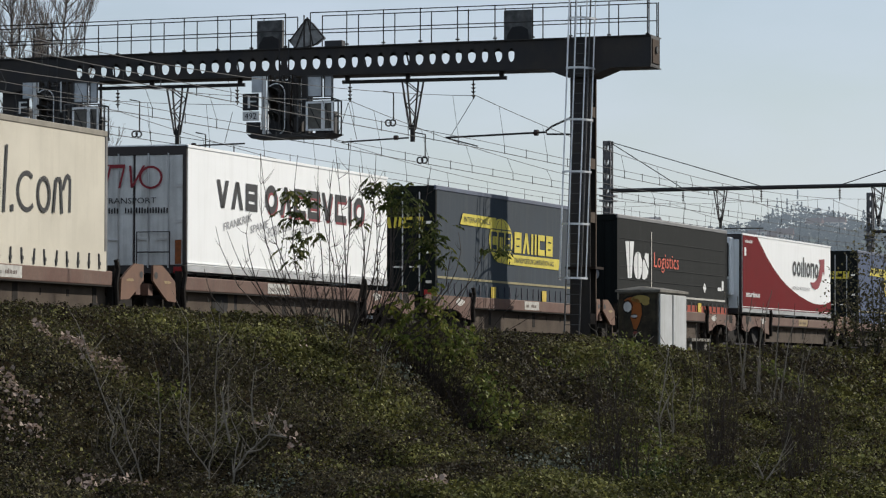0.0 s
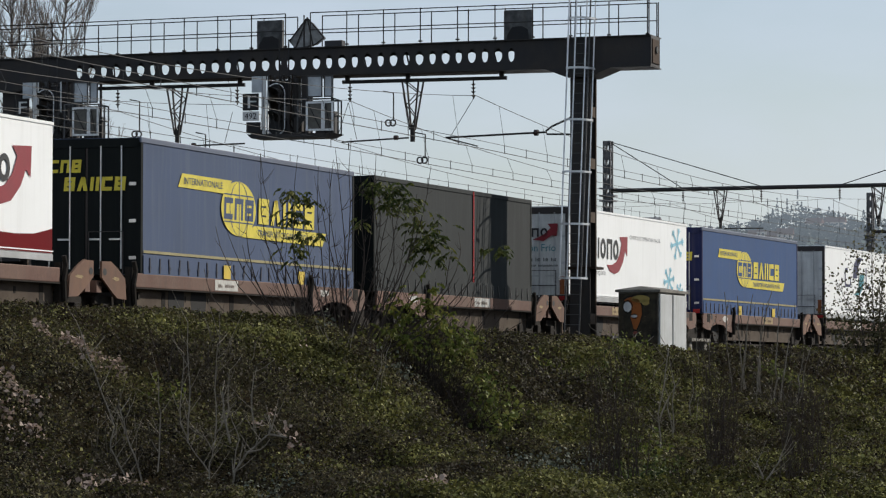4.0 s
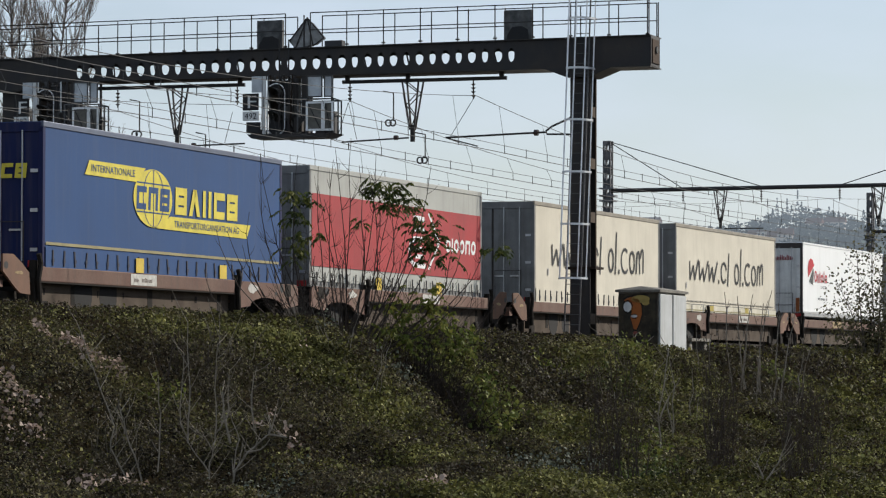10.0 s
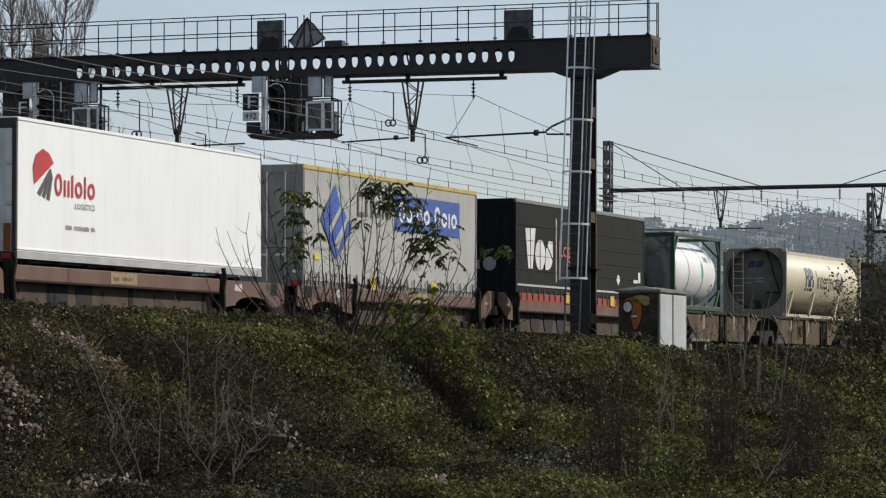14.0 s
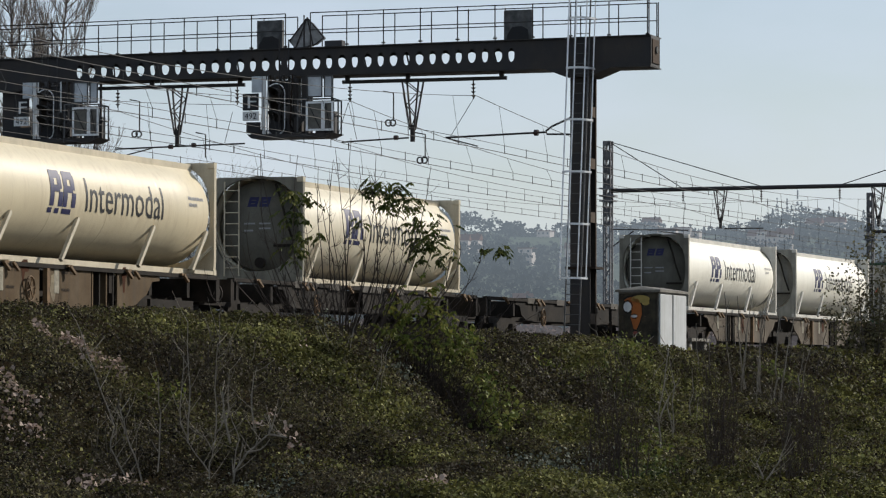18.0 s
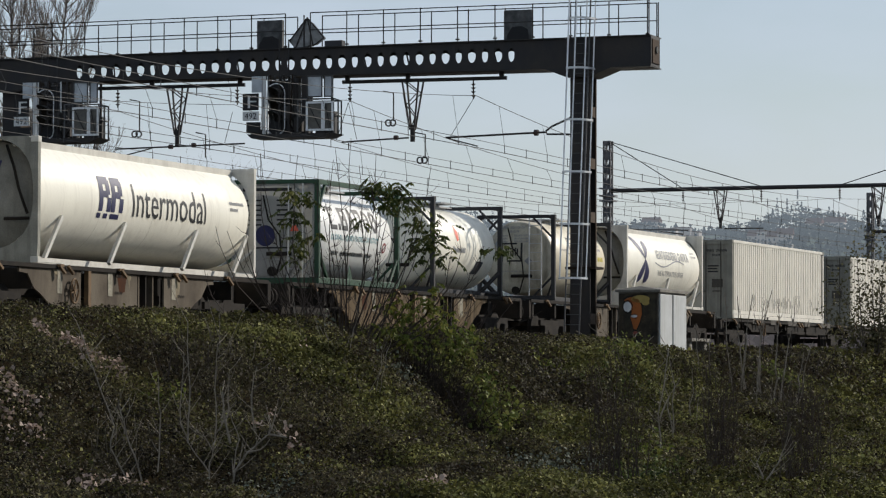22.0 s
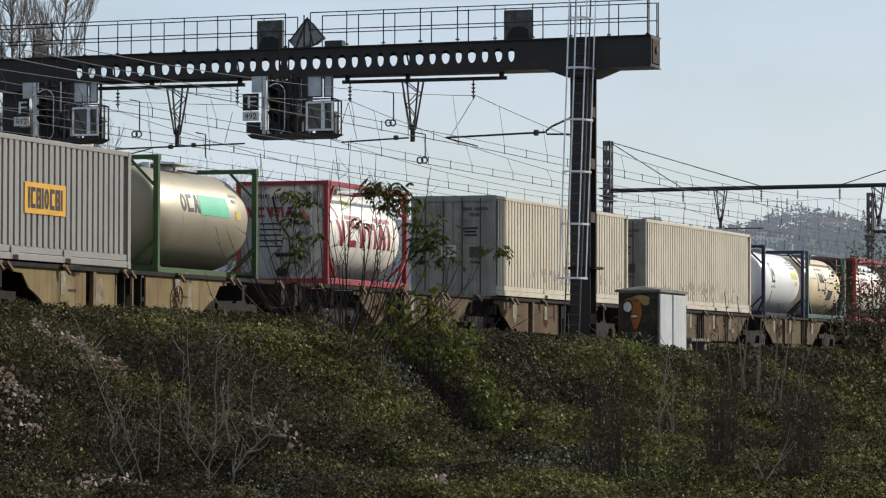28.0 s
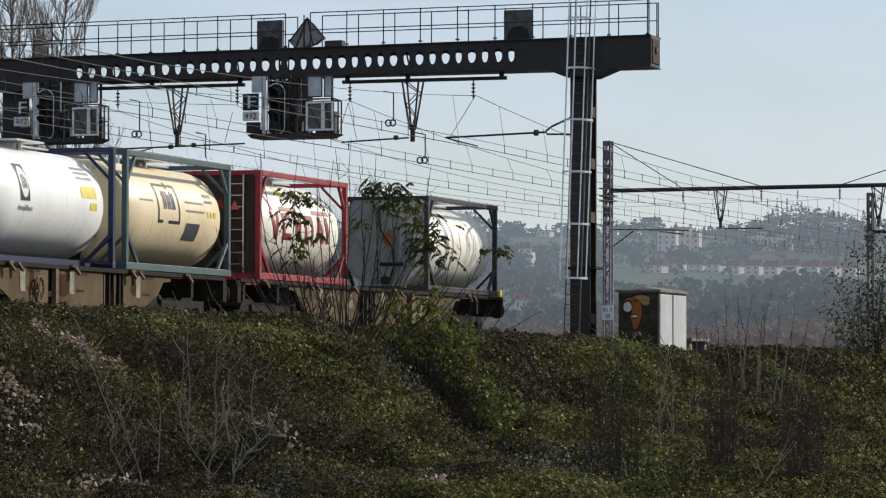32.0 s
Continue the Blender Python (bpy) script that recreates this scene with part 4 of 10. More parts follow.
M_cwagon = mat("wagon_dusty_ochre", (0.082, 0.053, 0.027, 1), 0.85, var=0.5, scale=1.5, streak=0.6, alt=(0.125, 0.090, 0.054, 1), spec=0.1)
M_cgrey = mat("wagon_dusty_grey", (0.060, 0.052, 0.044, 1), 0.85, var=0.5, scale=1.5, streak=0.6, alt=(0.10, 0.09, 0.075, 1), spec=0.2)
M_under = mat("underframe_grime", (0.017, 0.015, 0.013, 1), 0.9, var=0.5, scale=3, alt=(0.032, 0.026, 0.021, 1), spec=0.1)
M_label = mat("pale_label", (0.55, 0.53, 0.48, 1), 0.7, var=0.35, scale=9)
M_yellow = mat("yellow_tag", (0.62, 0.44, 0.05, 1), 0.6, var=0.25, scale=5)
M_ink = mat("black_lettering", (0.02, 0.02, 0.022, 1), 0.5, var=0.2)
M_inkred = mat("dark_red_lettering", (0.26, 0.025, 0.035, 1), 0.5, var=0.2)
M_inkblue = mat("blue_lettering", (0.03, 0.09, 0.36, 1), 0.5, var=0.2)
M_inknavy = mat("navy_lettering", (0.018, 0.020, 0.075, 1), 0.5, var=0.2)
M_inkteal = mat("teal_lettering", (0.04, 0.22, 0.26, 1), 0.5, var=0.2)
M_inkcyan = mat("pale_cyan_lettering", (0.30, 0.60, 0.72, 1), 0.5, var=0.2)
M_inkyellow = mat("yellow_lettering", (0.68, 0.56, 0.06, 1), 0.55, var=0.25, scale=3)
M_inkwhite = mat("white_lettering", (0.74, 0.74, 0.72, 1), 0.55, var=0.15)
M_inkorange = mat("orange_lettering", (0.66, 0.12, 0.07, 1), 0.55, var=0.2)
M_inkdk = mat("charcoal_lettering", (0.07, 0.07, 0.07, 1), 0.6, var=0.2)
M_inkorange_red = mat("bright_red_lettering", (0.52, 0.02, 0.03, 1), 0.5, var=0.15)
M_seam = mat("grey_seam", (0.022, 0.024, 0.024, 1), 0.8, var=0.2, spec=0.1)
M_hemtan = mat("faded_tan_stripe", (0.30, 0.26, 0.13, 1), 0.7, var=0.3)
M_inkgrey = mat("grey_lettering", (0.28, 0.28, 0.29, 1), 0.55, var=0.2)
M_railwhite = mat("dirty_white_rail", (0.66, 0.62, 0.50, 1), 0.6, var=0.3, scale=2, streak=0.4, dirt=(0.34, 0.26, 0.10, 1))
M_dullyellow = mat("faded_yellow_plate", (0.42, 0.32, 0.06, 1), 0.7, var=0.3, scale=5)
M_inkgreen = mat("green_panel", (0.08, 0.48, 0.28, 1), 0.55, var=0.2)
M_reefer = mat("white_reefer_panel", (0.90, 0.90, 0.88, 1), 0.35, var=0.06, scale=0.7, streak=0.12, dirt=(0.35, 0.32, 0.27, 1), bump=0.02)
M_alu = mat("aluminium_rail", (0.55, 0.55, 0.55, 1), 0.4, 0.8, var=0.2)
M_tyre = mat("tyre_rubber", (0.018, 0.018, 0.018, 1), 0.9, var=0.3)
M_door = mat("grey_white_door", (0.70, 0.70, 0.67, 1), 0.5, var=0.25, scale=2, streak=0.35)
M_frame_dk = mat("dark_door_frame", (0.05, 0.042, 0.04, 1), 0.6, var=0.3)
M_marker = mat("orange_brown_marker", (0.30, 0.09, 0.025, 1), 0.6, var=0.4, scale=14)
M_lampred = mat("tail_lamp_plastic", (0.35, 0.02, 0.02, 1), 0.3)


def curtain_mat(name, col, streak=0.35, dirt=(0.12, 0.10, 0.085, 1), var=0.2, spec=0.12):
    return mat(name, col, 0.75, var=var, scale=0.8, grain=60, streak=streak, dirt=dirt, bump=0.08, spec=spec)


def wheelset(parent, x, z, r, name="wheel"):
    for y in (-0.98, 0.98):
        bm = bmesh.new()
        lathe_y(bm, x, y, z, [(-0.15, 0.0), (-0.15, r * 0.55), (-0.15, r * 0.93), (-0.1, r), (0.1, r), (0.15, r * 0.93), (0.15, 0.0)])
        part(name, bm, M_tyre, parent, smooth=False)


def lathe_y(bm, cx, cy, cz, prof, n=20):
    rings = []
    for y, r in prof:
        rings.append([bm.verts.new((cx, cy + y, cz))] if r < 1e-4 else [bm.verts.new((cx + r * math.cos(2 * math.pi * i / n), cy + y, cz + r * math.sin(2 * math.pi * i / n))) for i in range(n)])
    for a, b in zip(rings, rings[1:]):
        for i in range(n):
            j = (i + 1) % n
            if len(a) == 1:
                bm.faces.new((a[0], b[i], b[j]))
            elif len(b) == 1:
                bm.faces.new((a[j], a[i], b[0]))
            else:
                bm.faces.new((a[j], a[i], b[i], b[j]))


def wavy_side(bm, x0, x1, z0, z1, y, amp, seed, nx=70, nz=10):
    """Slack tarpaulin: long shallow folds and a slight sag between the straps."""
    rows = []
    for j in range(nz + 1):
        z = z0 + (z1 - z0) * j / nz
        row = []
        for i in range(nx + 1):
            x = x0 + (x1 - x0) * i / nx
            d = amp * (noise.noise((x * 0.9 + seed, z * 0.35, seed)) + 0.5 * noise.noise((x * 3.1, z * 0.6 + seed, 2.0)))
            edge = min(1.0, min(i, nx - i) / 4, j / 2, (nz - j) / 2)
            row.append(bm.verts.new((x, y - d * max(0, edge), z)))
        rows.append(row)
    s = 1 if y < 0 else -1
    for a, b in zip(rows, rows[1:]):
        for i in range(nx):
            q = (a[i], a[i + 1], b[i + 1], b[i])
            bm.faces.new(q if s > 0 else q[::-1])


def trailer(style, s, label, m_side, m_end, deco=None, L=13.6, zb=None, zt=4.25, m_rail=None, m_roof=None, strap=None, strap_back=None, tags=True, end="door", seed=0.0, end_deco=None, bands=()):
    g = thing("semi_trailer", label, "semi-trailer", group="trailers on the train")
    MOVING.append((g, s, L))
    H = HALF
    zb = zb or (1.41 if style == "reefer" else 1.31)
    m_rail = m_rail or M_alu
    m_roof = m_roof or m_side
    if style == "reefer":
        for k, y in ((-1, -H), (1, H)):
            a, b = sorted((y, y - k * -0.0 - k * 0.06))
            sd = part("side_panel", bx(0.06, L - 0.02, a, b, zb + 0.16, zt - 0.03, bevel=0.012), m_side, g)
            a, b = sorted((y + k * 0.012, y - k * 0.05))
            part("skirt_rail", bx(0.03, L - 0.01, a, b, zb + 0.02, zb + 0.155), M_alu, sd)
            a, b = sorted((y + k * 0.02, y - k * 0.03))
            part("scuff_strip", bx(0.03, L - 0.01, a, b, zb + 0.20, zb + 0.225), m_side, sd)
            part("cant_rail", bx(0.03, L - 0.01, a, b, zt - 0.06, zt), m_side, sd)
        part("roof", bx(0.05, L - 0.02, -H + 0.03, H - 0.03, zt - 0.05, zt + 0.01), m_roof, g)
        part("front_wall", bx(L - 0.08, L, -H + 0.02, H - 0.02, zb + 0.1, zt - 0.01), m_side, g)
    else:
        for k, y in ((-1, -H), (1, H)):
            bm = bmesh.new()
            wavy_side(bm, 0.12, L - 0.08, zb + 0.12, zt - 0.11, y, 0.012 if k < 0 else 0.0, seed, 70 if k < 0 else 2, 10 if k < 0 else 1)
            cu = part("curtain", bm, m_side, g, smooth=True)
            a, b = sorted((y + k * 0.02, y - k * 0.06))
            part("top_rail", bx(0.0, L, a, b, zt - 0.12, zt, bevel=0.012), m_rail, g)
            part("bottom_rail", bx(0.0, L, *sorted((y - k * 0.02, y - k * 0.10)), zb - 0.02, zb + 0.12, bevel=0.01), strap_back or C_grey_end, g)
            for x in (0.0, L - 0.1):
                part("corner_post", bx(x, x + 0.13, *sorted((y + k * 0.012, y - k * 0.10)), zb, zt - 0.12, bevel=0.01), m_end, g)
            if k < 0 and strap:
                if strap_back:
                    part("curtain_hem", bx(0.12, L - 0.08, -H - 0.034, -H - 0.022, zb - 0.02, zb + (0.22 if strap_back is C_orange else 0.40)), strap_back, cu)
                for i in range(24):
                    x = 0.45 + i * (L - 0.9) / 23
                    bm = bx(x - 0.03, x + 0.03, -H - 0.05, -H - 0.034, zb + 0.02, zb + 0.34)
                    box(bm, x - 0.045, x + 0.045, -H - 0.056, -H - 0.05, zb + 0.1, zb + 0.17)
                    for v in bm.verts:
                        if v.co.z > zb + 0.2:
                            v.co.x += 0.05 * math.sin(i * 2.7)
                    part("strap", bm, strap, cu)
            if k < 0 and tags:
                for x in (0.345 * L, 0.70 * L):
                    part("yellow_tag", bx(x, x + 0.42, -H - 0.068, -H - 0.057, zb + 0.0, zb + 0.31), M_yellow, cu, "yellow lifting-point tag")
        part("roof", bx(0.02, L - 0.02, -H + 0.05, H - 0.05, zt - 0.05, zt - 0.01), m_roof, g)
        part("front_wall", bx(L - 0.06, L, -H + 0.08, H - 0.08, zb + 0.1, zt - 0.02), m_end, g)
    # the end turned to the camera
    fr = part("end_frame", bx(0.0, 0.09, -H + 0.01, H - 0.01, zt - 0.22, zt - 0.02, bevel=0.01), M_frame_dk if style == "reefer" else m_end, g)
    part("sill", bx(0.0, 0.09, -H + 0.01, H - 0.01, zb - 0.02, zb + 0.16), M_frame_dk if style == "reefer" else m_end, g)
    if style == "reefer":
        for y in (-H + 0.01, H - 0.10):
            part("frame_post", bx(0.0, 0.09, y, y + 0.09, zb + 0.16, zt - 0.22), M_frame_dk, g)
    if end == "fridge":
        part("front_panel", bx(0.02, 0.08, -H + 0.1, H - 0.1, zb + 0.16, zt - 0.22), m_side, g)
        un = part("cooling_unit", bx(-0.40, 0.02, -0.98, 0.98, zb + 0.62, zt - 0.16, bevel=0.04), M_reefer, g, "white cooling unit with black grille")
        part("grille", bx(-0.415, -0.40, -0.90, 0.90, zb + 1.28, zt - 0.36), M_blackplate, un)
        part("lower_cover", bx(-0.425, -0.40, -0.92, 0.92, zb + 0.66, zb + 1.20, bevel=0.008), M_alu, un)
        part("latch", bx(-0.44, -0.425, -0.35, 0.1, zb + 0.98, zb + 1.03), M_blackplate, un)
        part("vent", bx(-0.432, -0.425, 0.3, 0.7, zb + 0.72, zb + 0.86), M_blackplate, un)
        part("fuel_tank", bx(-0.30, 0.0, -0.8, 0.8, zb + 0.1, zb + 0.55, bevel=0.05), M_under, g)
    elif end == "door":
        part("door_seam", bx(0.05, 0.075, -0.06, 0.06, zb + 0.16, zt - 0.22), M_frame_dk, g)
        for y0, y1 in ((-H + 0.1, -0.03), (0.03, H - 0.1)):
            dr = part("door", bx(0.02, 0.08, y0, y1, zb + 0.16, zt - 0.22, bevel=0.01), m_end, g)
            for f in (0.3, 0.72):
                bm = bmesh.new()
                y = y0 + f * (y1 - y0)
                tube(bm, (0.0, y, zb + 0.1), (0.0, y, zt - 0.18), 0.02, 6)
                part("lock_rod", bm, M_alu, dr)
                part("lock_handle", bx(-0.02, 0.01, y, y + 0.28, zb + 0.72, zb + 0.76), M_alu, dr)
            for z in (0.3, 1.1, 1.9):
                part("hinge", bx(-0.012, 0.02, y0 if y0 < 0 else y1 - 0.16, (y0 if y0 < 0 else y1 - 0.16) + 0.16, zb + z, zb + z + 0.07), M_alu, dr)
        bm = bmesh.new()
        chain(bm, [(-0.06, -0.9, zb - 0.05), (-0.06, -0.9, zb + 0.9), (-0.06, -0.1, zb + 0.9), (-0.06, -0.1, zb - 0.05)], 0.016, 5)
        part("ladder_rail", bm, M_frame_dk, g)
        if style == "reefer":
            part("marker_plate", bx(-0.02, 0.012, -H + 0.13, -H + 0.27, zb + 0.18, zb + 0.72), M_marker, g, "orange-brown rear marker plate")
            bm = bmesh.new()
            tube(bm, (-0.06, -0.9, zb + 0.45), (-0.06, -0.1, zb + 0.45), 0.014, 5)
            part("ladder_step", bm, M_frame_dk, g)
        for y in (-H + 0.06, H - 0.3):
            part("tail_lamp", bx(-0.04, 0.0, y, y + 0.24, zb - 0.02, zb + 0.12, bevel=0.01), M_lampred, g, "red tail lamp")
    else:
        part("bulkhead", bx(0.02, 0.08, -H + 0.1, H - 0.1, zb + 0.16, zt - 0.22), m_end, g)
        bm = bmesh.new()
        for y in (-0.8, -0.3, 0.3, 0.8):
            box(bm, -0.012, 0.02, y - 0.03, y + 0.03, zb + 0.16, zt - 0.22)
        part("bulkhead_rib", bm, m_end, g)
    # chassis and axles
    bm = bmesh.new()
    for y in (-0.55, 0.42):
        box(bm, 0.3, L - 0.3, y, y + 0.13, zb - 0.35, zb - 0.02)
    for i in range(9):
        box(bm, 0.8 + i * 1.45, 0.9 + i * 1.45, -1.15, 1.15, zb - 0.15, zb - 0.02)
    box(bm, 0.1, 0.2, -1.2, 1.2, 0.75, 0.9)
    part("chassis", bm, M_under, g)
    for x in (2.4, 3.7, 5.0):
        wheelset(g, x, 0.80, 0.5)
    if deco:
        deco(g, L, zb, zt)
    for x, mm in bands:
        part("lashing_strap", bx(x, x + 0.09, -H - 0.032, -H - 0.02, zb + 0.02, zt - 0.02), mm, g, "red lashing strap over the curtain")
    if end_deco:
        end_deco(g, zb, zt)
    return g


SIDE = flat(-HALF - 0.019)


def decal(name, fill, material, parent, label=""):
    bm = bmesh.new()
    fill(bm)
    ob = part(name, bm, material, parent, label)
    if name.split("_")[-1] in ("bars", "marks", "strokes", "lines", "snowflakes"):
        tagged(ob, kind="stuff")
    return ob


# ---- markings ----
def deco_walter(g, L, zb, zt, ink):
    def f(bm):
        poly(bm, SIDE, [(2.07, 3.28), (4.9, 3.26), (5.3, 3.58), (2.3, 3.59)])
        poly(bm, SIDE, [(5.9, 2.31), (11.3, 2.28), (11.55, 2.6), (6.7, 2.6)])
        disc(bm, flat(-HALF - 0.021), 5.71, 2.95, 0.63, 0.0, 36, 1.72)
    decal("yellow_emblem", f, M_inkyellow, g, "yellow bars and globe emblem")
    S2 = flat(-HALF - 0.025)
    def f2(bm):
        for k in (-0.55, 0.0, 0.55):
            pts = [(5.71 + k * 1.05 * math.cos(a), 2.95 + 0.62 * math.sin(a)) for a in [math.pi * (i / 12 - 0.5) for i in range(13)]]
            for p, q in zip(pts, pts[1:]):
                quadpatch(bm, S2, (p, (p[0] + 0.04, p[1]), (q[0] + 0.04, q[1]), q), 1)
        for z in (2.62, 3.25):
            rect(bm, S2, 4.8, 6.62, z, z + 0.03)
        glyphs(bm, S2, "CNB", 4.72, 2.69, 0.5, 1.95, 0.08, 0.13)
    decal("globe_lines", f2, ink, g)
    decal("name_bars", lambda bm: glyphs(bm, SIDE, "BAIICB", 6.9, 2.66, 0.6, 3.88, 0.04, 0.17), M_inkyellow, g)
    words("lettering", "INTERNATIONALE", S2, 2.4, 3.36, 0.15, 2.3, ink, g)
    words("lettering", "TRANSPORTORGANISATION AG", S2, 6.9, 2.37, 0.15, 3.9, ink, g)
    decal("hem_stripe", lambda bm: rect(bm, SIDE, 0.15, 13.4, zb + 0.44, zb + 0.50), M_hemtan, g)
    E2 = lambda u, z: Vector((-0.014, -u, z))
    decal("end_bars", lambda bm: (glyphs(bm, E2, "CNB", -0.9, zt - 0.75, 0.28, 0.8, 0.1, 0.07), glyphs(bm, E2, "BAIICB", -0.55, zt - 1.15, 0.30, 1.5, 0.1, 0.08)), M_inkyellow, g)


def deco_vos(g, L, zb, zt):
    S2 = flat(-HALF - 0.022)
    def f(bm):
        poly(bm, SIDE, [(1.18, 2.25), (1.38, 2.25), (1.32, 3.43), (0.88, 3.41)])
        poly(bm, SIDE, [(1.43, 2.25), (1.60, 2.26), (1.87, 3.44), (1.40, 3.43)])
        poly(bm, SIDE, [(2.28, 2.23), (2.05, 2.3), (1.88, 2.5), (1.83, 2.7), (1.9, 2.93), (2.08, 3.08), (2.28, 3.13)])
        poly(bm, SIDE, [(2.36, 3.13), (2.6, 3.07), (2.77, 2.9), (2.83, 2.7), (2.77, 2.46), (2.58, 2.28), (2.36, 2.23)])
        poly(bm, SIDE, [(2.84, 2.26), (3.12, 2.25), (3.38, 2.34), (3.56, 2.52), (3.02, 2.92), (2.90, 2.86), (2.86, 2.6)])
        poly(bm, SIDE, [(3.56, 3.1), (3.2, 3.12), (3.06, 2.98), (3.58, 2.6)])
    decal("emblem", f, M_inkwhite, g, "bold white block marks")
    decal("divider", lambda bm: rect(bm, SIDE, 3.88, 3.96, 1.91, 3.82), M_label, g)
    words("lettering", "Logistics", SIDE, 4.22, 2.53, 0.64, 3.02, M_inkorange, g)
    decal("hem_stripe", lambda bm: rect(bm, SIDE, 0.15, 13.4, zb + 0.42, zb + 0.48), M_label, g)
    decal("seam_lines", lambda bm: [rect(bm, SIDE, 0.2, 13.3, z, z + 0.02) for z in (2.2, 2.62, 3.05, 3.5)], M_seam, g)
    decal("safety_mark", lambda bm: (poly(bm, SIDE, [(10.56, 1.98), (10.78, 2.16), (10.56, 2.34), (10.34, 2.16)]), rect(bm, SIDE, 12.85, 13.1, 2.12, 2.45), rect(bm, SIDE, 12.3, 12.8, 2.1, 2.22)), M_inkwhite, g)
    E2 = lambda u, z: Vector((-0.014, -u, z))
    decal("end_mark", lambda bm: (rect(bm, E2, -0.8, 0.2, zb + 0.9, zb + 1.15), disc(bm, E2, 0.5, zb + 1.05, 0.2)), M_inkgrey, g)


def deco_sertrans_red(g, L, zb, zt):
    S2 = flat(-HALF - 0.012)
    S3 = flat(-HALF - 0.018)
    def f(bm):
        pts = [(0.08, zb + 0.17), (13.5, zb + 0.17), (13.5, 2.08), (12.6, 1.95), (11.7, 1.92), (10.7, 1.94), (9.71, 2.03), (8.5, 2.18), (7.42, 2.36), (6.5, 2.54), (5.59, 2.77), (4.5, 3.12), (3.49, 3.52), (2.8, 3.86), (2.14, zt - 0.07), (0.08, zt - 0.07)]
        poly(bm, S2, pts)
    decal("red_sweep", f, mat("deep_red_film", (0.145, 0.007, 0.010, 1), 0.75, var=0.12, scale=1, spec=0.04), g, "deep red curved film on the white side")
    deco_sertrans_name(g, 7.34, 2.92, 0.76, 4.15, S3)
    decal("web_bars", lambda bm: glyphs(bm, S3, "nnn.ooiIoo.oo", 0.5, 1.98, 0.2, 2.0, 0.0, 0.05), M_inkwhite, g)
    decal("small_marks", lambda bm: (glyphs(bm, S3, "IoIooIoI", 0.35, 3.92, 0.13, 1.1, 0.0, 0.04), rect(bm, S3, 0.3, 0.55, 3.45, 3.75)), M_inkwhite, g)


def deco_sertrans_name(g, x, z, h, ln, S):
    decal("name_bars", lambda bm: glyphs(bm, S, "ooiIiono", x, z, h, ln, 0.02, 0.17 * h), M_ink, g)
    def f(bm):
        ax = x + ln
        poly(bm, S, [(ax + a, z + b) for a, b in ((-1.35, -0.18), (-1.0, -0.38), (-0.5, -0.45), (0.0, -0.36), (0.45, -0.05), (0.70, 0.30), (0.93, 0.14), (0.97, 0.78), (0.06, 0.74), (0.28, 0.54), (0.05, 0.18), (-0.3, -0.06), (-0.8, -0.17))])
    decal("arrow", f, M_inkred, g, "dark red curved arrow")
    words("lettering", "servicios de transporte", S, x, z - 0.56, 0.22, ln * 0.66, M_inkgrey, g)


def deco_sertrans_white(g, L, zb, zt):
    S = flat(-HALF - 0.012)
    deco_sertrans_name(g, 0.99, 2.78, 0.86, 4.4, S)
    words("lettering", "CONTROL DE TEMPERATURA ON-LINE", S, 6.6, 3.5, 0.12, 3.6, M_inkgrey, g)
    def f(bm):
        for cx, cz, r in ((12.3, 3.55, 0.55), (11.3, 2.3, 0.45), (12.6, 1.95, 0.3)):
            for k in range(6):
                a = math.pi * k / 3 + 0.2
                p, q = (cx, cz), (cx + 1.5 * r * math.cos(a), cz + r * math.sin(a))
                nx, nz = -math.sin(a) * 0.05, math.cos(a) * 0.05
                quadpatch(bm, S, ((p[0] - nx, p[1] - nz), (q[0] - nx, q[1] - nz), (q[0] + nx, q[1] + nz), (p[0] + nx, p[1] + nz)), 1)
                m = (cx + 1.0 * r * math.cos(a), cz + 0.66 * r * math.sin(a))
                for d in (0.6, -0.6):
                    e = (m[0] + 0.45 * r * math.cos(a + d), m[1] + 0.3 * r * math.sin(a + d))
                    quadpatch(bm, S, ((m[0] - nx, m[1] - nz), (e[0] - nx, e[1] - nz), (e[0] + nx, e[1] + nz), (m[0] + nx, m[1] + nz)), 1)
    decal("snowflakes", f, M_inkcyan, g, "pale blue snowflake film")


def end_sertrans(g, zb, zt):
    E2 = lambda u, z: Vector((-0.024, -u, z))
    decal("end_name_bars", lambda bm: glyphs(bm, E2, "ooiIiono", -1.1, zt - 0.92, 0.36, 1.75, 0.0, 0.06), M_ink, g)
    decal("end_arrow", lambda bm: poly(bm, E2, [(0.15, zt - 1.0), (0.5, zt - 1.05), (0.75, zt - 0.88), (0.92, zt - 0.9), (0.95, zt - 0.52), (0.62, zt - 0.52), (0.72, zt - 0.65), (0.5, zt - 0.85)]), M_inkred, g)
    words("lettering", "División Frio", E2, -0.62, zt - 1.36, 0.22, 1.5, M_inkteal, g)
    decal("contact_bars", lambda bm: (bars(bm, E2, "XXX XX XX XX", -0.1, zt - 1.66, 0.1, 1.0), bars(bm, E2, "xxx xxxxxxxxx", 0.05, zt - 1.82, 0.08, 0.9)), M_ink, g)


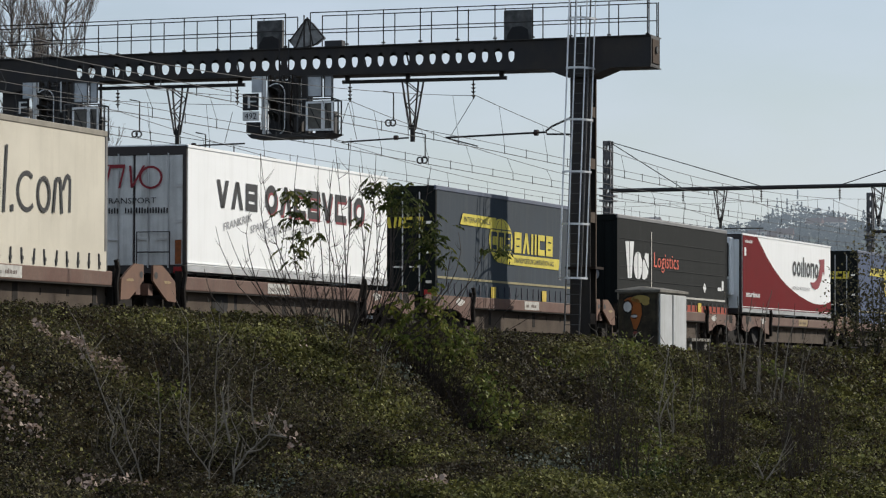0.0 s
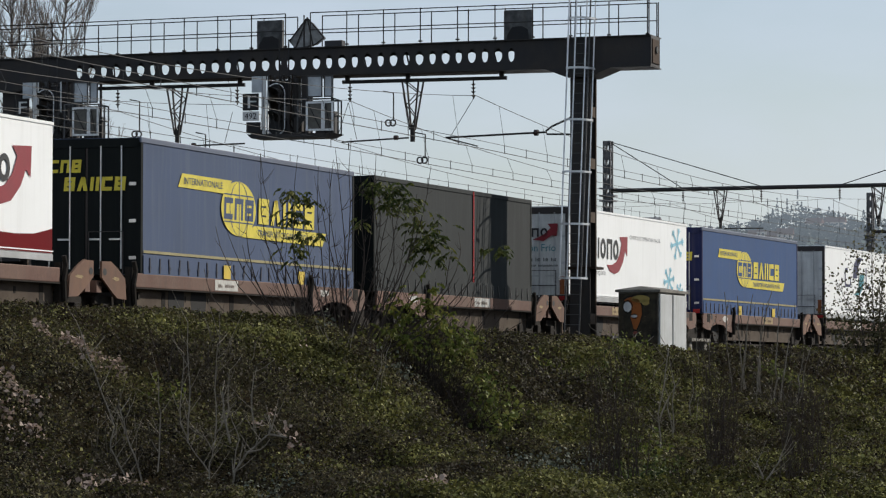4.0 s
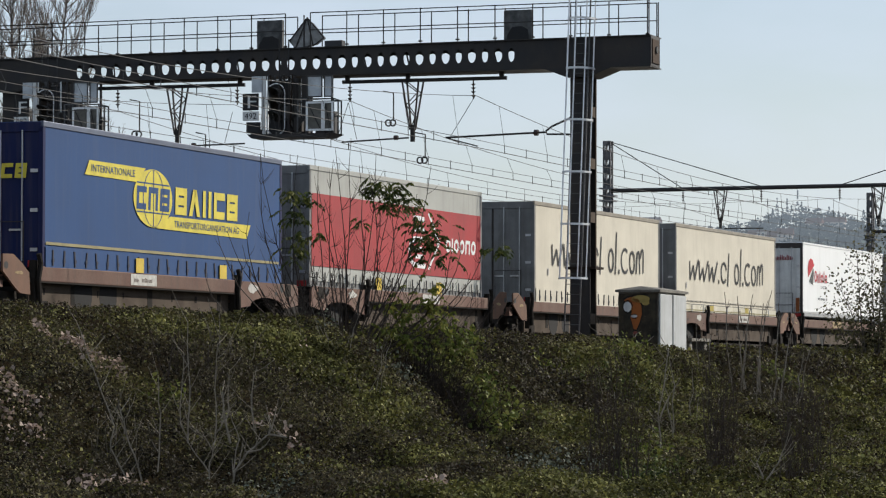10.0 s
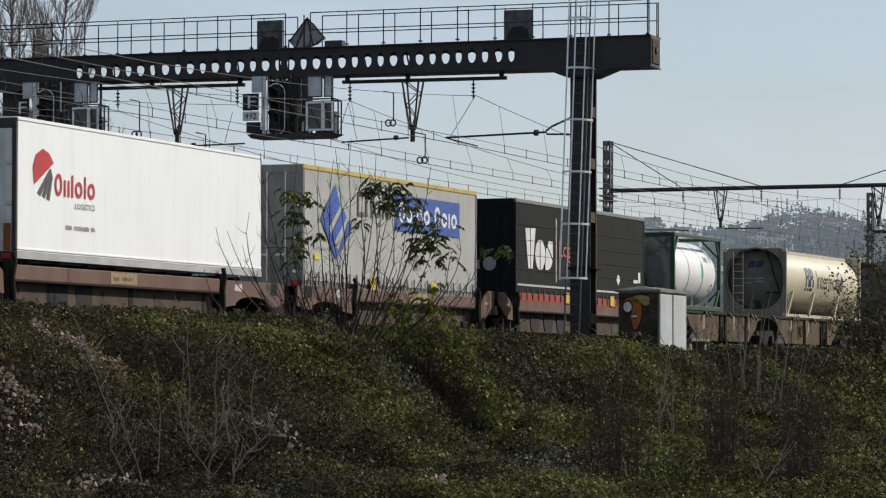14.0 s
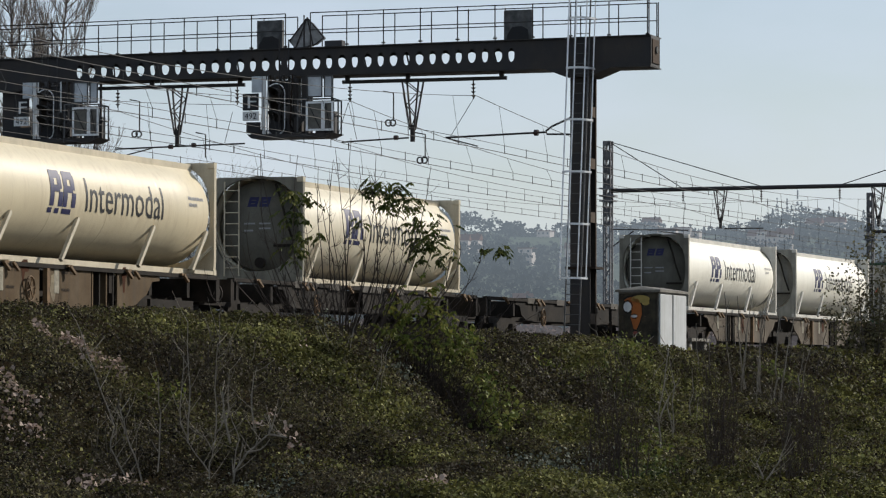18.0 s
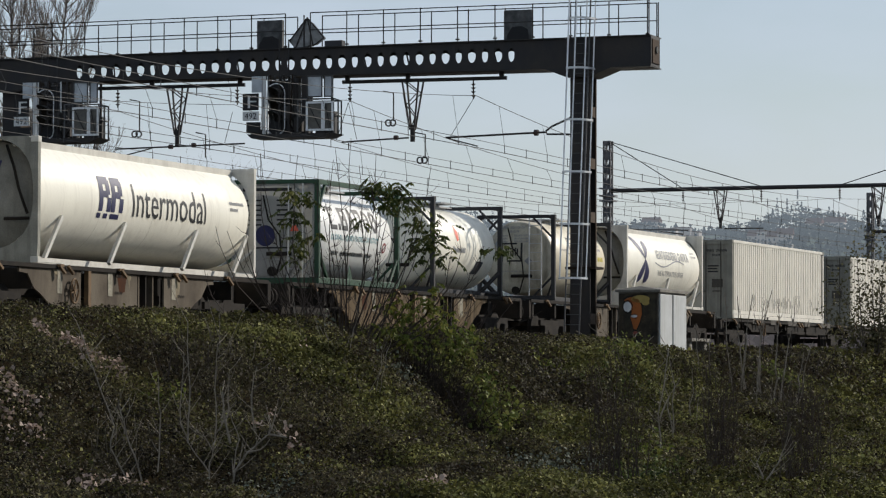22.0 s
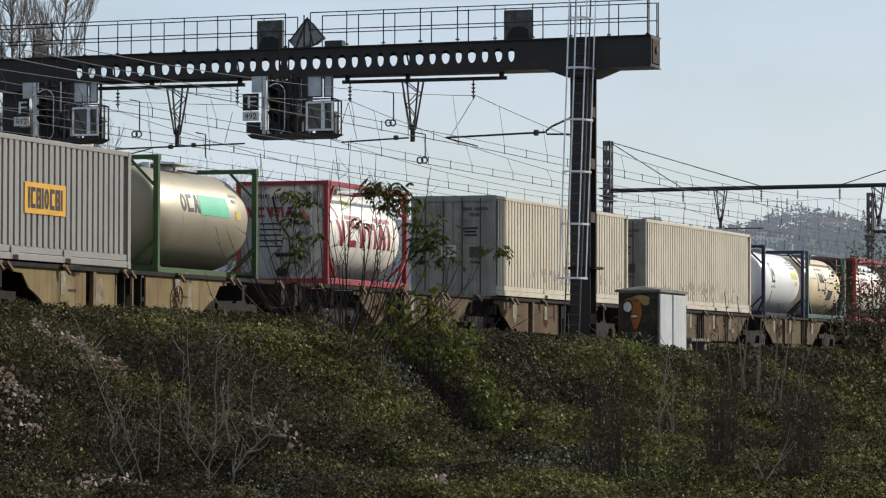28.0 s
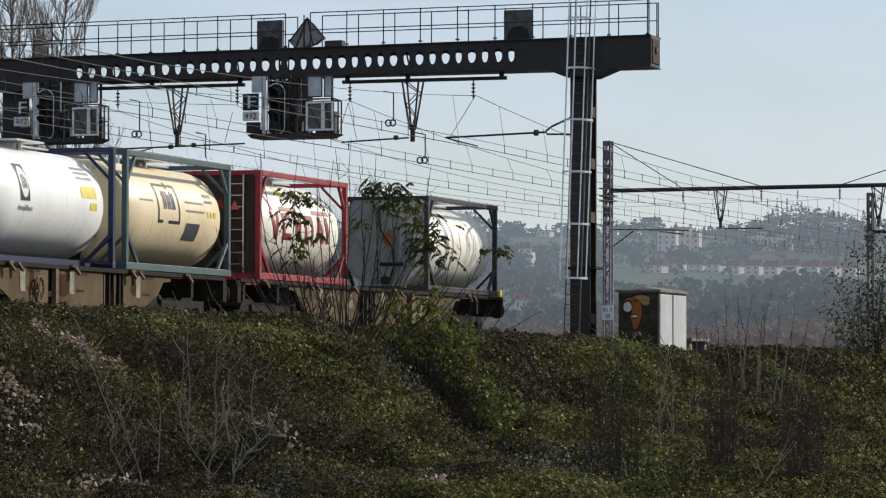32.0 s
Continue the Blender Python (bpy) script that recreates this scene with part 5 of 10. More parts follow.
def deco_van(g, L, zb, zt):
    S = flat(-HALF - 0.012)
    decal("name_bars", lambda bm: (glyphs(bm, S, "VAB", 1.68, 2.93, 0.64, 2.7, 0.0, 0.17), glyphs(bm, S, "OACBVCIO", 4.72, 2.93, 0.68, 7.1, 0.0, 0.17)), M_ink, g)
    decal("name_outline", lambda bm: glyphs(bm, flat(-HALF - 0.008), "OACBVCIO", 4.78, 2.87, 0.68, 7.1, 0.0, 0.17), M_inkred, g)
    for t, x, z, ln in (("FRANKRIJK", 2.2, 2.35, 1.75), ("SPANJE", 3.85, 2.35, 1.15), ("PORTUGAL", 5.0, 2.35, 1.55), ("SPECIALIST!", 6.55, 2.35, 1.65)):
        sl = lambda a, b, x_=x, z_=z: Vector((a, -HALF - 0.012, b + 0.17 * (a - x_)))
        words("lettering", t, sl, x, z, 0.24, ln, M_inkgrey, g)


def end_van(g, zb, zt):
    E2 = lambda u, z: Vector((-0.024, -u, z))
    decal("end_mark", lambda bm: (glyphs(bm, E2, "NV", -0.75, zt - 0.95, 0.5, 0.95, 0.25, 0.05), disc(bm, E2, 0.42, zt - 0.72, 0.26, 0.21, 24, 1.1), rect(bm, E2, -0.75, -0.2, zt - 0.45, zt - 0.42)), M_inkred, g)
    words("lettering", "TRANSPORT", E2, -0.75, zt - 1.3, 0.13, 1.3, M_ink, g)
    decal("end_bars", lambda bm: bars(bm, E2, "XXX XXXXXXXX", -0.75, zt - 1.52, 0.13, 1.6), M_ink, g)


def deco_gsl(g, L, zb, zt):
    S = flat(-HALF - 0.012)
    def u(bm):
        poly(bm, S, [(3.78, 3.37), (3.78, 3.47), (3.42, 3.47), (3.28, 3.38), (3.28, 2.84), (3.40, 2.72), (4.18, 2.72), (4.33, 2.84), (4.33, 3.14), (4.20, 3.14), (4.20, 2.90), (4.12, 2.83), (3.52, 2.83), (3.44, 2.90), (3.44, 3.32), (3.50, 3.37)])
        poly(bm, S, [(6.90, 3.56), (6.90, 2.82), (7.02, 2.71), (7.84, 2.71), (7.84, 2.83), (7.14, 2.83), (7.05, 2.90), (7.05, 3.56)])
    decal("mark_strokes", u, M_inknavy, g)
    decal("crescent_upper", lambda bm: poly(bm, S, [(4.69, 3.08), (4.74, 3.40), (4.92, 3.70), (5.28, 3.90), (5.80, 3.97), (6.50, 3.91), (6.00, 3.80), (5.66, 3.60), (5.47, 3.36), (5.41, 3.10)]), M_inknavy, g)
    decal("crescent_lower", lambda bm: poly(bm, S, [(5.83, 3.26), (6.57, 3.29), (6.54, 2.96), (6.32, 2.66), (5.92, 2.48), (5.40, 2.40), (4.79, 2.42), (5.30, 2.55), (5.62, 2.78), (5.78, 3.02)]), M_inkteal, g)
    decal("web_bars", lambda bm: bars(bm, S, "xxx xXxxxxxxxxXxxXxxxx", 4.62, 1.74, 0.2, 6.2, 0, 0.3), M_inkgrey, g)
    decal("web_dash", lambda bm: rect(bm, S, 3.27, 4.53, 1.78, 1.84), M_ink, g)


def deco_ewals(g, L, zb, zt):
    def d(bm):
        quadpatch(bm, SIDE, ((1.2, 2.95), (2.3, 1.99), (2.45, 2.2), (1.55, 2.95)), 1)
        quadpatch(bm, SIDE, ((1.2, 2.95), (1.55, 2.95), (2.4, 3.62), (2.22, 3.86)), 1)
        quadpatch(bm, SIDE, ((1.85, 2.50), (2.05, 2.34), (3.05, 3.06), (2.8, 3.30)), 1)
        quadpatch(bm, SIDE, ((2.3, 1.99), (2.46, 2.12), (3.45, 2.82), (3.2, 3.02)), 1)
        quadpatch(bm, SIDE, ((1.56, 2.96), (1.80, 2.78), (2.62, 3.36), (2.42, 3.60)), 1)
    decal("diamond_emblem", d, M_inkblue, g, "blue diamond emblem")
    def o(bm):
        P = [(2.3, 3.88), (3.65, 2.98), (2.35, 1.97)]
        for a, b in zip(P, P[1:]):
            quadpatch(bm, SIDE, (a, (a[0] + 0.05, a[1]), (b[0] + 0.05, b[1]), b), 1)
    decal("diamond_outline", o, M_inkgrey, g)
    decal("name_bars", lambda bm: glyphs(bm, SIDE, "CNoIo", 3.8, 3.14, 0.62, 2.75, 0, 0.115), M_inkdk, g)
    decal("blue_panel", lambda bm: rect(bm, SIDE, 6.72, 12.05, 2.89, 3.84), M_inkblue, g, "blue panel with white marks")
    S2 = flat(-HALF - 0.024)
    decal("panel_bars", lambda bm: glyphs(bm, S2, "Ooioo Ooio", 6.95, 3.12, 0.54, 4.9, 0, 0.11), M_inkwhite, g)
    decal("small_marks", lambda bm: (rect(bm, SIDE, 0.75, 1.15, 1.95, 2.1),), M_inkyellow, g)
    decal("fine_marks", lambda bm: bars(bm, SIDE, "xxxxx xxxxxxxx", 0.7, 2.2, 0.09, 1.0), M_inkgrey, g)
    decal("scuff", lambda bm: poly(bm, SIDE, [(8.3, 2.0), (8.5, 2.3), (8.75, 2.35), (8.6, 2.1), (8.9, 1.95), (8.5, 1.9)]), M_inkgrey, g)


def deco_arcese(g, L, zb, zt):
    decal("red_band", lambda bm: rect(bm, flat(-HALF - 0.019), 0.14, 13.48, 1.79, 3.57), mat("faded_red_film", (0.36, 0.022, 0.026, 1), 0.6, var=0.25, scale=1.0, streak=0.3, dirt=(0.11, 0.03, 0.03, 1)), g, "faded red band on the curtain")
    S2 = flat(-HALF - 0.024)
    def f(bm):
        for z in (3.22, 2.93):
            poly(bm, S2, [(7.7, z + 0.07), (7.8, z), (8.62, z - 0.02), (8.62, z + 0.12), (7.8, z + 0.14)])
        poly(bm, S2, [(8.7, 2.80), (7.75, 2.80), (7.42, 2.62), (7.32, 2.4), (7.42, 2.14), (7.75, 1.98), (8.72, 1.96), (8.72, 2.10), (7.8, 2.12), (7.56, 2.24), (7.50, 2.40), (7.58, 2.56), (7.8, 2.66), (8.7, 2.66)])
        rect(bm, S2, 7.85, 8.55, 2.42, 2.53)
        rect(bm, S2, 7.85, 8.55, 2.22, 2.33)
        quadpatch(bm, S2, ((8.9, 1.95), (9.05, 1.95), (9.95, 2.7), (9.75, 2.7)), 1)
        quadpatch(bm, S2, ((9.75, 2.7), (9.95, 2.7), (9.05, 3.45), (8.9, 3.45)), 1)
    decal("emblem", f, M_inkwhite, g, "white striped arrow emblem")
    decal("name_bars", lambda bm: glyphs(bm, S2, "oioono", 10.35, 2.46, 0.52, 2.7, 0.1, 0.1), M_inkwhite, g)


def deco_ekol(g, L, zb, zt):
    def stroke(bm, pts, t=0.08):
        for p, q in zip(pts, pts[1:]):
            d = Vector((q[0] - p[0], q[1] - p[1]))
            if d.length < 1e-4:
                continue
            n = Vector((-d.y, d.x)).normalized() * t
            quadpatch(bm, SIDE, ((p[0] - n.x, p[1] - n.y), (q[0] - n.x, q[1] - n.y), (q[0] + n.x, q[1] + n.y), (p[0] + n.x, p[1] + n.y)), 1)
    def f(bm):
        # slanting pen strokes, loops and posts of the web name
        for pts in (((1.74, 3.03), (1.79, 2.41), (2.21, 2.89), (2.38, 2.41), (2.86, 3.1)), ((2.95, 3.07), (3.03, 2.43), (3.44, 2.84), (3.59, 2.39), (4.12, 3.1)), ((4.21, 2.99), (4.27, 2.41), (4.68, 2.9), (4.85, 2.39), (5.35, 3.11))):
            stroke(bm, pts, 0.055)
        for a, lo, b, hi in ((6.75, 2.28, 6.9, 3.45), (8.47, 2.32, 8.6, 3.66)):
            stroke(bm, [(a, lo), (b, hi)], 0.05)
        for cx, cz, rx, rz, a0, a1 in ((6.22, 2.75, 0.36, 0.34, 0.3, 5.6), (7.98, 2.75, 0.27, 0.34, 0.0, 6.28), (9.55, 2.78, 0.42, 0.37, 0.9, 5.5), (10.38, 2.76, 0.29, 0.33, 0.0, 6.28)):
            stroke(bm, [(cx + rx * math.cos(a0 + (a1 - a0) * i / 16), cz + rz * math.sin(a0 + (a1 - a0) * i / 16)) for i in range(17)], 0.05)
        stroke(bm, [(10.86, 2.41), (10.98, 3.1), (11.2, 3.1), (11.28, 2.41)], 0.05)
        stroke(bm, [(11.32, 2.9), (11.5, 3.2), (11.68, 3.15), (11.66, 2.45)], 0.05)
        for c in (5.47, 8.80):
            stroke(bm, [(c, 2.42), (c + 0.12, 2.42)], 0.07)
    decal("name_strokes", f, M_ink, g, "black pen-stroke marks")
    decal("small_marks", lambda bm: rect(bm, SIDE, 1.28, 1.38, 2.1, 2.3), M_inkgrey, g)


def deco_ekol_rail(g, L, zb, zt):
    deco_ekol(g, L, zb, zt)
    decal("eyelet_row", lambda bm: [rect(bm, SIDE, 0.2 + i * 0.168, 0.27 + i * 0.168, 1.64, 1.70, 0.0, 1) for i in range(78)], M_inkdk, g, "row of small dark eyelets")
    rail = part("side_rail", bx(0.02, L - 0.02, -HALF - 0.034, -HALF - 0.022, 1.33, 1.59, bevel=0.004), M_railwhite, g, "dirty white side rail")
    part("rail_seam", bx(0.02, L - 0.02, -HALF - 0.040, -HALF - 0.035, 1.565, 1.585), M_inkdk, rail)
    part("rail_stain", bx(0.02, L - 0.02, -HALF - 0.037, -HALF - 0.035, 1.36, 1.40), M_hemtan, rail)
    for x in (0.22, 4.25, 9.05):
        part("yellow_plate", bx(x, x + 0.48, -HALF - 0.044, -HALF - 0.041, 1.38, 1.56), M_dullyellow, rail, "faded yellow lifting-point plate")
    for x in (1.9, 3.35, 6.55, 9.95, 12.4):
        part("rail_post", bx(x, x + 0.05, -HALF - 0.05, -HALF - 0.041, 1.31, 1.56), M_inkgrey, rail)


def deco_girteka(g, L, zb, zt):
    S = flat(-HALF - 0.012)
    decal("red_dome", lambda bm: poly(bm, S, [(0.83, 2.94), (0.76, 3.30), (0.90, 3.55), (1.22, 3.68), (1.54, 3.60), (1.76, 3.42)]), M_inkorange_red, g, "red half-disc mark")
    for i in range(3):
        decal("grey_ray", lambda bm, i=i: quadpatch(bm, S, ((0.98 + 0.22 * i, 2.78 - 0.05 * i), (1.12 + 0.22 * i, 2.72 - 0.04 * i), (1.66 + 0.03 * i, 3.26 - 0.06 * i), (1.58 + 0.03 * i, 3.30 - 0.06 * i)), 1), M_inkdk, g)
    decal("name_bars", lambda bm: glyphs(bm, S, "OiiIoIo", 1.78, 2.76, 0.46, 2.1, 0.0, 0.085), M_inkorange_red, g)
    words("lettering", "LOGISTICS", S, 2.84, 2.53, 0.12, 1.0, M_inkdk, g)
    decal("web_bars", lambda bm: bars(bm, S, "xxx xxxxxxx xx", 2.36, 2.09, 0.13, 1.5), M_inkdk, g)


def end_girteka(g, zb, zt):
    E2 = lambda u, z: Vector((-0.024, -u, z))
    decal("end_disc", lambda bm: disc(bm, E2, -0.2, zt - 0.55, 0.16), M_inkred, g)
    decal("end_bars", lambda bm: bars(bm, E2, "XxxXxXx", 0.0, zt - 0.68, 0.2, 0.9), M_inkred, g)


C_blue = curtain_mat("blue_curtain", (0.029, 0.073, 0.185, 1), 0.3, (0.07, 0.095, 0.16, 1))
C_blue_dk = curtain_mat("dark_blue_end", (0.012, 0.018, 0.07, 1), 0.3)
C_fade = curtain_mat("faded_grey_blue_curtain", (0.032, 0.046, 0.062, 1), 0.45, (0.06, 0.072, 0.076, 1), 0.3)
C_mid = curtain_mat("worn_blue_grey_curtain", (0.062, 0.088, 0.155, 1), 0.4, (0.11, 0.135, 0.17, 1), 0.25)
C_black = curtain_mat("charcoal_curtain", (0.010, 0.0122, 0.012, 1), 0.35, (0.022, 0.025, 0.024, 1), spec=0.06)
C_char = curtain_mat("dark_grey_curtain", (0.017, 0.021, 0.022, 1), 0.45, (0.036, 0.042, 0.043, 1))
C_cream = curtain_mat("cream_curtain", (0.64, 0.59, 0.48, 1), 0.2, (0.36, 0.32, 0.25, 1))
C_white = curtain_mat("off_white_curtain", (0.42, 0.42, 0.385, 1), 0.35, (0.22, 0.21, 0.185, 1))
C_grey_end = mat("dirty_grey_end", (0.20, 0.20, 0.195, 1), 0.7, var=0.35, scale=2, streak=0.4)
C_orange = curtain_mat("orange_skirt", (0.34, 0.060, 0.033, 1), 0.5, (0.16, 0.06, 0.045, 1))
C_tarp = mat("blue_black_strap", (0.02, 0.025, 0.045, 1), 0.7, var=0.2)
C_railtan = mat("dusty_grey_tan_rail", (0.30, 0.27, 0.215, 1), 0.7, var=0.3, streak=0.4)
C_brown = mat("tan_top_rail", (0.42, 0.32, 0.16, 1), 0.7, var=0.3, streak=0.4)


def build_trailers():
    def W_(s, label, m):
        def dd(g, L, zb, zt):
            deco_walter(g, L, zb, zt, m)
        return trailer("curtain", s, label, m, C_blue_dk if m is C_blue else C_black, dd, strap=C_tarp, strap_back=m, seed=s * 0.1, m_rail=mat("blue_grey_rail", (0.10, 0.12, 0.17, 1), 0.5, 0.3))
    trailer("curtain", -282.9, "cream curtain-sided trailer with black pen-stroke marks", C_cream, C_grey_end, deco_ekol, strap=M_ink, strap_back=C_cream, seed=3.0, m_rail=C_railtan, tags=False)
    trailer("reefer", -264.85, "white box trailer with bold black marks", M_reefer, M_door, deco_van, L=13.55, end_deco=end_van)
    W_(-247.45, "faded grey-blue curtain trailer with yellow emblem", C_fade)
    trailer("curtain", -229.8, "charcoal curtain trailer with white marks and orange skirt", C_black, C_black, deco_vos, strap=M_ink, strap_back=C_orange, seed=1.0, m_rail=mat("grey_rail", (0.2, 0.2, 0.2, 1), 0.5, 0.4), end="bulkhead")
    trailer("reefer", -214.1, "white box trailer with deep red sweep along its side", M_reefer, M_door, deco_sertrans_red, L=13.55, end="fridge")
    W_(-196.0, "worn blue-grey curtain trailer with yellow emblem", C_mid)
    trailer("curtain", -180.9, "plain dark grey curtain-sided trailer", C_char, C_black, None, strap=M_ink, strap_back=C_char, seed=5.0, m_rail=C_char, tags=False, end="bulkhead", bands=((8.1, M_lampred),))
    trailer("reefer", -163.54, "white box trailer with dark red curved arrow", M_reefer, M_door, deco_sertrans_white, L=13.55, end_deco=end_sertrans)
    W_(-148.05, "blue curtain-sided trailer with yellow globe emblem", C_blue)
    trailer("reefer", -130.05, "white box trailer with blue crescent marks", M_reefer, M_door, deco_gsl, L=13.55)
    trailer("curtain", -114.4, "off-white curtain trailer with blue diamond emblem", C_white, C_grey_end, deco_ewals, strap=M_ink, seed=7.0, m_rail=C_brown)
    W_(-96.5, "blue curtain-sided trailer with yellow globe emblem", C_blue)
    trailer("curtain", -81.0, "white curtain trailer with wide faded red band", C_white, C_grey_end, deco_arcese, strap=M_ink, seed=9.0, m_rail=C_white)
    trailer("curtain", -62.45, "cream curtain-sided trailer with black pen-stroke marks", C_cream, C_grey_end, deco_ekol, strap=M_ink, strap_back=C_cream, seed=11.0, m_rail=C_railtan, tags=False)
    trailer("curtain", -46.82, "cream curtain-sided trailer with black pen-stroke marks", C_cream, C_grey_end, deco_ekol_rail, strap=None, strap_back=C_cream, seed=13.0, m_rail=C_railtan, tags=False)
    trailer("reefer", -29.0, "white box trailer with red leaf-shaped mark", M_reefer, M_door, deco_girteka, L=13.55, end_deco=end_girteka)
    trailer("curtain", -12.7, "off-white curtain trailer with blue diamond and tan rail", C_white, C_grey_end, deco_ewals, strap=M_ink, seed=15.0, m_rail=mat("yellow_tan_rail", (0.55, 0.40, 0.10, 1), 0.6, var=0.3))
    trailer("curtain", 4.5, "charcoal curtain trailer with white marks and orange skirt", C_black, C_black, deco_vos, strap=M_ink, strap_back=C_orange, seed=17.0, m_rail=mat("grey_rail", (0.2, 0.2, 0.2, 1), 0.5, 0.4), end="bulkhead")


build_trailers()

# ---- containers and tanks ----
M_cont = mat("dirty_white_container", (0.74, 0.70, 0.61, 1), 0.55, var=0.2, scale=0.8, streak=0.35, dirt=(0.22, 0.20, 0.17, 1))
M_cont_cream = mat("cream_container", (0.60, 0.535, 0.415, 1), 0.55, var=0.2, scale=0.8, streak=0.5, dirt=(0.20, 0.16, 0.11, 1))
M_cont_grey = mat("light_grey_container", (0.26, 0.248, 0.225, 1), 0.55, var=0.2, scale=0.8, streak=0.35, dirt=(0.16, 0.15, 0.14, 1))
M_cont_end = mat("grimy_container_doors", (0.29, 0.28, 0.235, 1), 0.7, var=0.4, scale=1.5, streak=0.5)
M_smudge = mat("dark_soot_smudge", (0.05, 0.05, 0.055, 1), 0.9, var=0.3)
M_soot = mat("grey_soot_smear", (0.34, 0.32, 0.29, 1), 0.9, var=0.5, scale=6)


def box_container(s, L, label, m_side, m_end, deco=None, zb=1.385, h=2.85, door=True):
    g = thing("freight_container", label, "container", group="containers on the train")
    MOVING.append((g, s, L))
    H, zt = 1.25, zb + h
    p = 0.278
    n = int((L - 0.5) / p)
    x0 = (L - n * p) / 2
    for k in (-1, 1):
        bm = bmesh.new()
        prev = None
        for i in range(n):
            for dx, d in ((0.0, 0.0), (0.15, 0.0), (0.160, 0.085), (0.236, 0.085), (0.25, 0.0)):
                x = x0 + i * p + dx
                y = k * (H - 0.012 - d)
                a = (bm.verts.new((x, y, zb + 0.30)), bm.verts.new((x, y, zt - 0.10)))
                if prev:
                    bm.faces.new((prev[0], a[0], a[1], prev[1]) if k < 0 else (a[0], prev[0], prev[1], a[1]))
                prev = a
        part("corrugated_side", bm, m_side, g)
        part("bottom_rail", bx(0.15, L - 0.15, *sorted((k * (H - 0.02), k * (H - 0.08))), zb + 0.165, zb + 0.30, bevel=0.008), m_side, g)
        part("bottom_flange", bx(0.15, L - 0.15, *sorted((k * H, k * (H - 0.08))), zb + 0.02, zb + 0.155, bevel=0.008), m_side, g)
        part("top_rail", bx(0.15, L - 0.15, *sorted((k * H, k * (H - 0.06))), zt - 0.10, zt, bevel=0.008), m_side, g)
        if k < 0:
            for x in (L * 0.36, L * 0.64):
                fp = part("fork_pocket", bx(x - 0.2, x + 0.2, -H - 0.006, -H + 0.01, zb + 0.05, zb + 0.28), m_side, g)
                part("pocket_mouth", bx(x - 0.13, x + 0.13, -H - 0.009, -H - 0.005, zb + 0.03, zb + 0.12), M_under, fp)
    for x in (0.0, L - 0.16):
        for k in (-1, 1):
            cp = part("corner_post", bx(x, x + 0.16, *sorted((k * (H + 0.004), k * (H - 0.15))), zb, zt, bevel=0.008), m_side if x > 1 else m_end, g)
            for z in (zb, zt - 0.12):
                part("corner_casting", bx(x - 0.005, x + 0.165, *sorted((k * (H + 0.01), k * (H - 0.155))), z - 0.004, z + 0.122, bevel=0.006), m_end, cp)
    part("roof", bx(0.1, L - 0.1, -H + 0.05, H - 0.05, zt - 0.06, zt - 0.02), m_side, g)
    part("floor", bx(0.1, L - 0.1, -H + 0.05, H - 0.05, zb + 0.12, zb + 0.2), M_under, g)
    part("front_end", bx(L - 0.06, L - 0.02, -H + 0.14, H - 0.14, zb + 0.1, zt - 0.05), m_end, g)
    part("door_header", bx(0.0, 0.1, -H + 0.14, H - 0.14, zt - 0.16, zt), m_end, g)
    part("door_sill", bx(0.0, 0.1, -H + 0.14, H - 0.14, zb, zb + 0.14), m_end, g)
    for y0, y1 in ((-H + 0.15, -0.01), (0.01, H - 0.15)):
        dr = part("door", bx(0.03, 0.07, y0, y1, zb + 0.14, zt - 0.16), m_end, g)
        if door:
            for z in (zb + 0.8, zb + 1.5, zb + 2.15):
                part("door_rib", bx(0.012, 0.03, y0 + 0.05, y1 - 0.05, z, z + 0.09), m_end, dr)
            for f in (0.25, 0.75):
                bm = bmesh.new()
                y = y0 + f * (y1 - y0)
                tube(bm, (0.0, y, zb + 0.05), (0.0, y, zt - 0.06), 0.018, 6)
                part("lock_rod", bm, M_cgrey, dr)
                part("lock_handle", bx(-0.02, 0.0, y, y + 0.3, zb + 0.95, zb + 0.99), M_cgrey, dr)
            E = lambda u, z: Vector((0.01, -u, z))
            if y0 < 0:
                decal("door_marks", lambda bm: (bars(bm, E, "XXXX XXXXXX", 0.3, zt - 0.42, 0.09, 0.75), bars(bm, E, "XXXX", 0.5, zt - 0.58, 0.08, 0.3), rect(bm, E, 0.35, 0.75, zt - 0.95, zt - 0.9), rect(bm, E, 0.35, 0.7, zt - 1.05, zt - 1.0), rect(bm, E, 0.35, 0.72, zt - 1.15, zt - 1.1)), M_ink, dr)
    if deco:
        deco(g, L, zb, zt)
    return g


def deco_45(g, L, zb, zt):
    E = lambda u, z: Vector((0.008, -u, z))
    decal("number_panel", lambda bm: rect(bm, E, -0.35, 0.1, zb + 1.1, zb + 1.45), M_label, g)
    words("numerals", "45", lambda u, z: Vector((0.004, -u, z)), -0.3, zb + 1.16, 0.24, 0.34, M_ink, g)
    decal("plate", lambda bm: rect(bm, E, 0.5, 0.9, zb + 1.1, zb + 1.4), M_cgrey, g)
    deco_smudge(g, L, zb, zt)


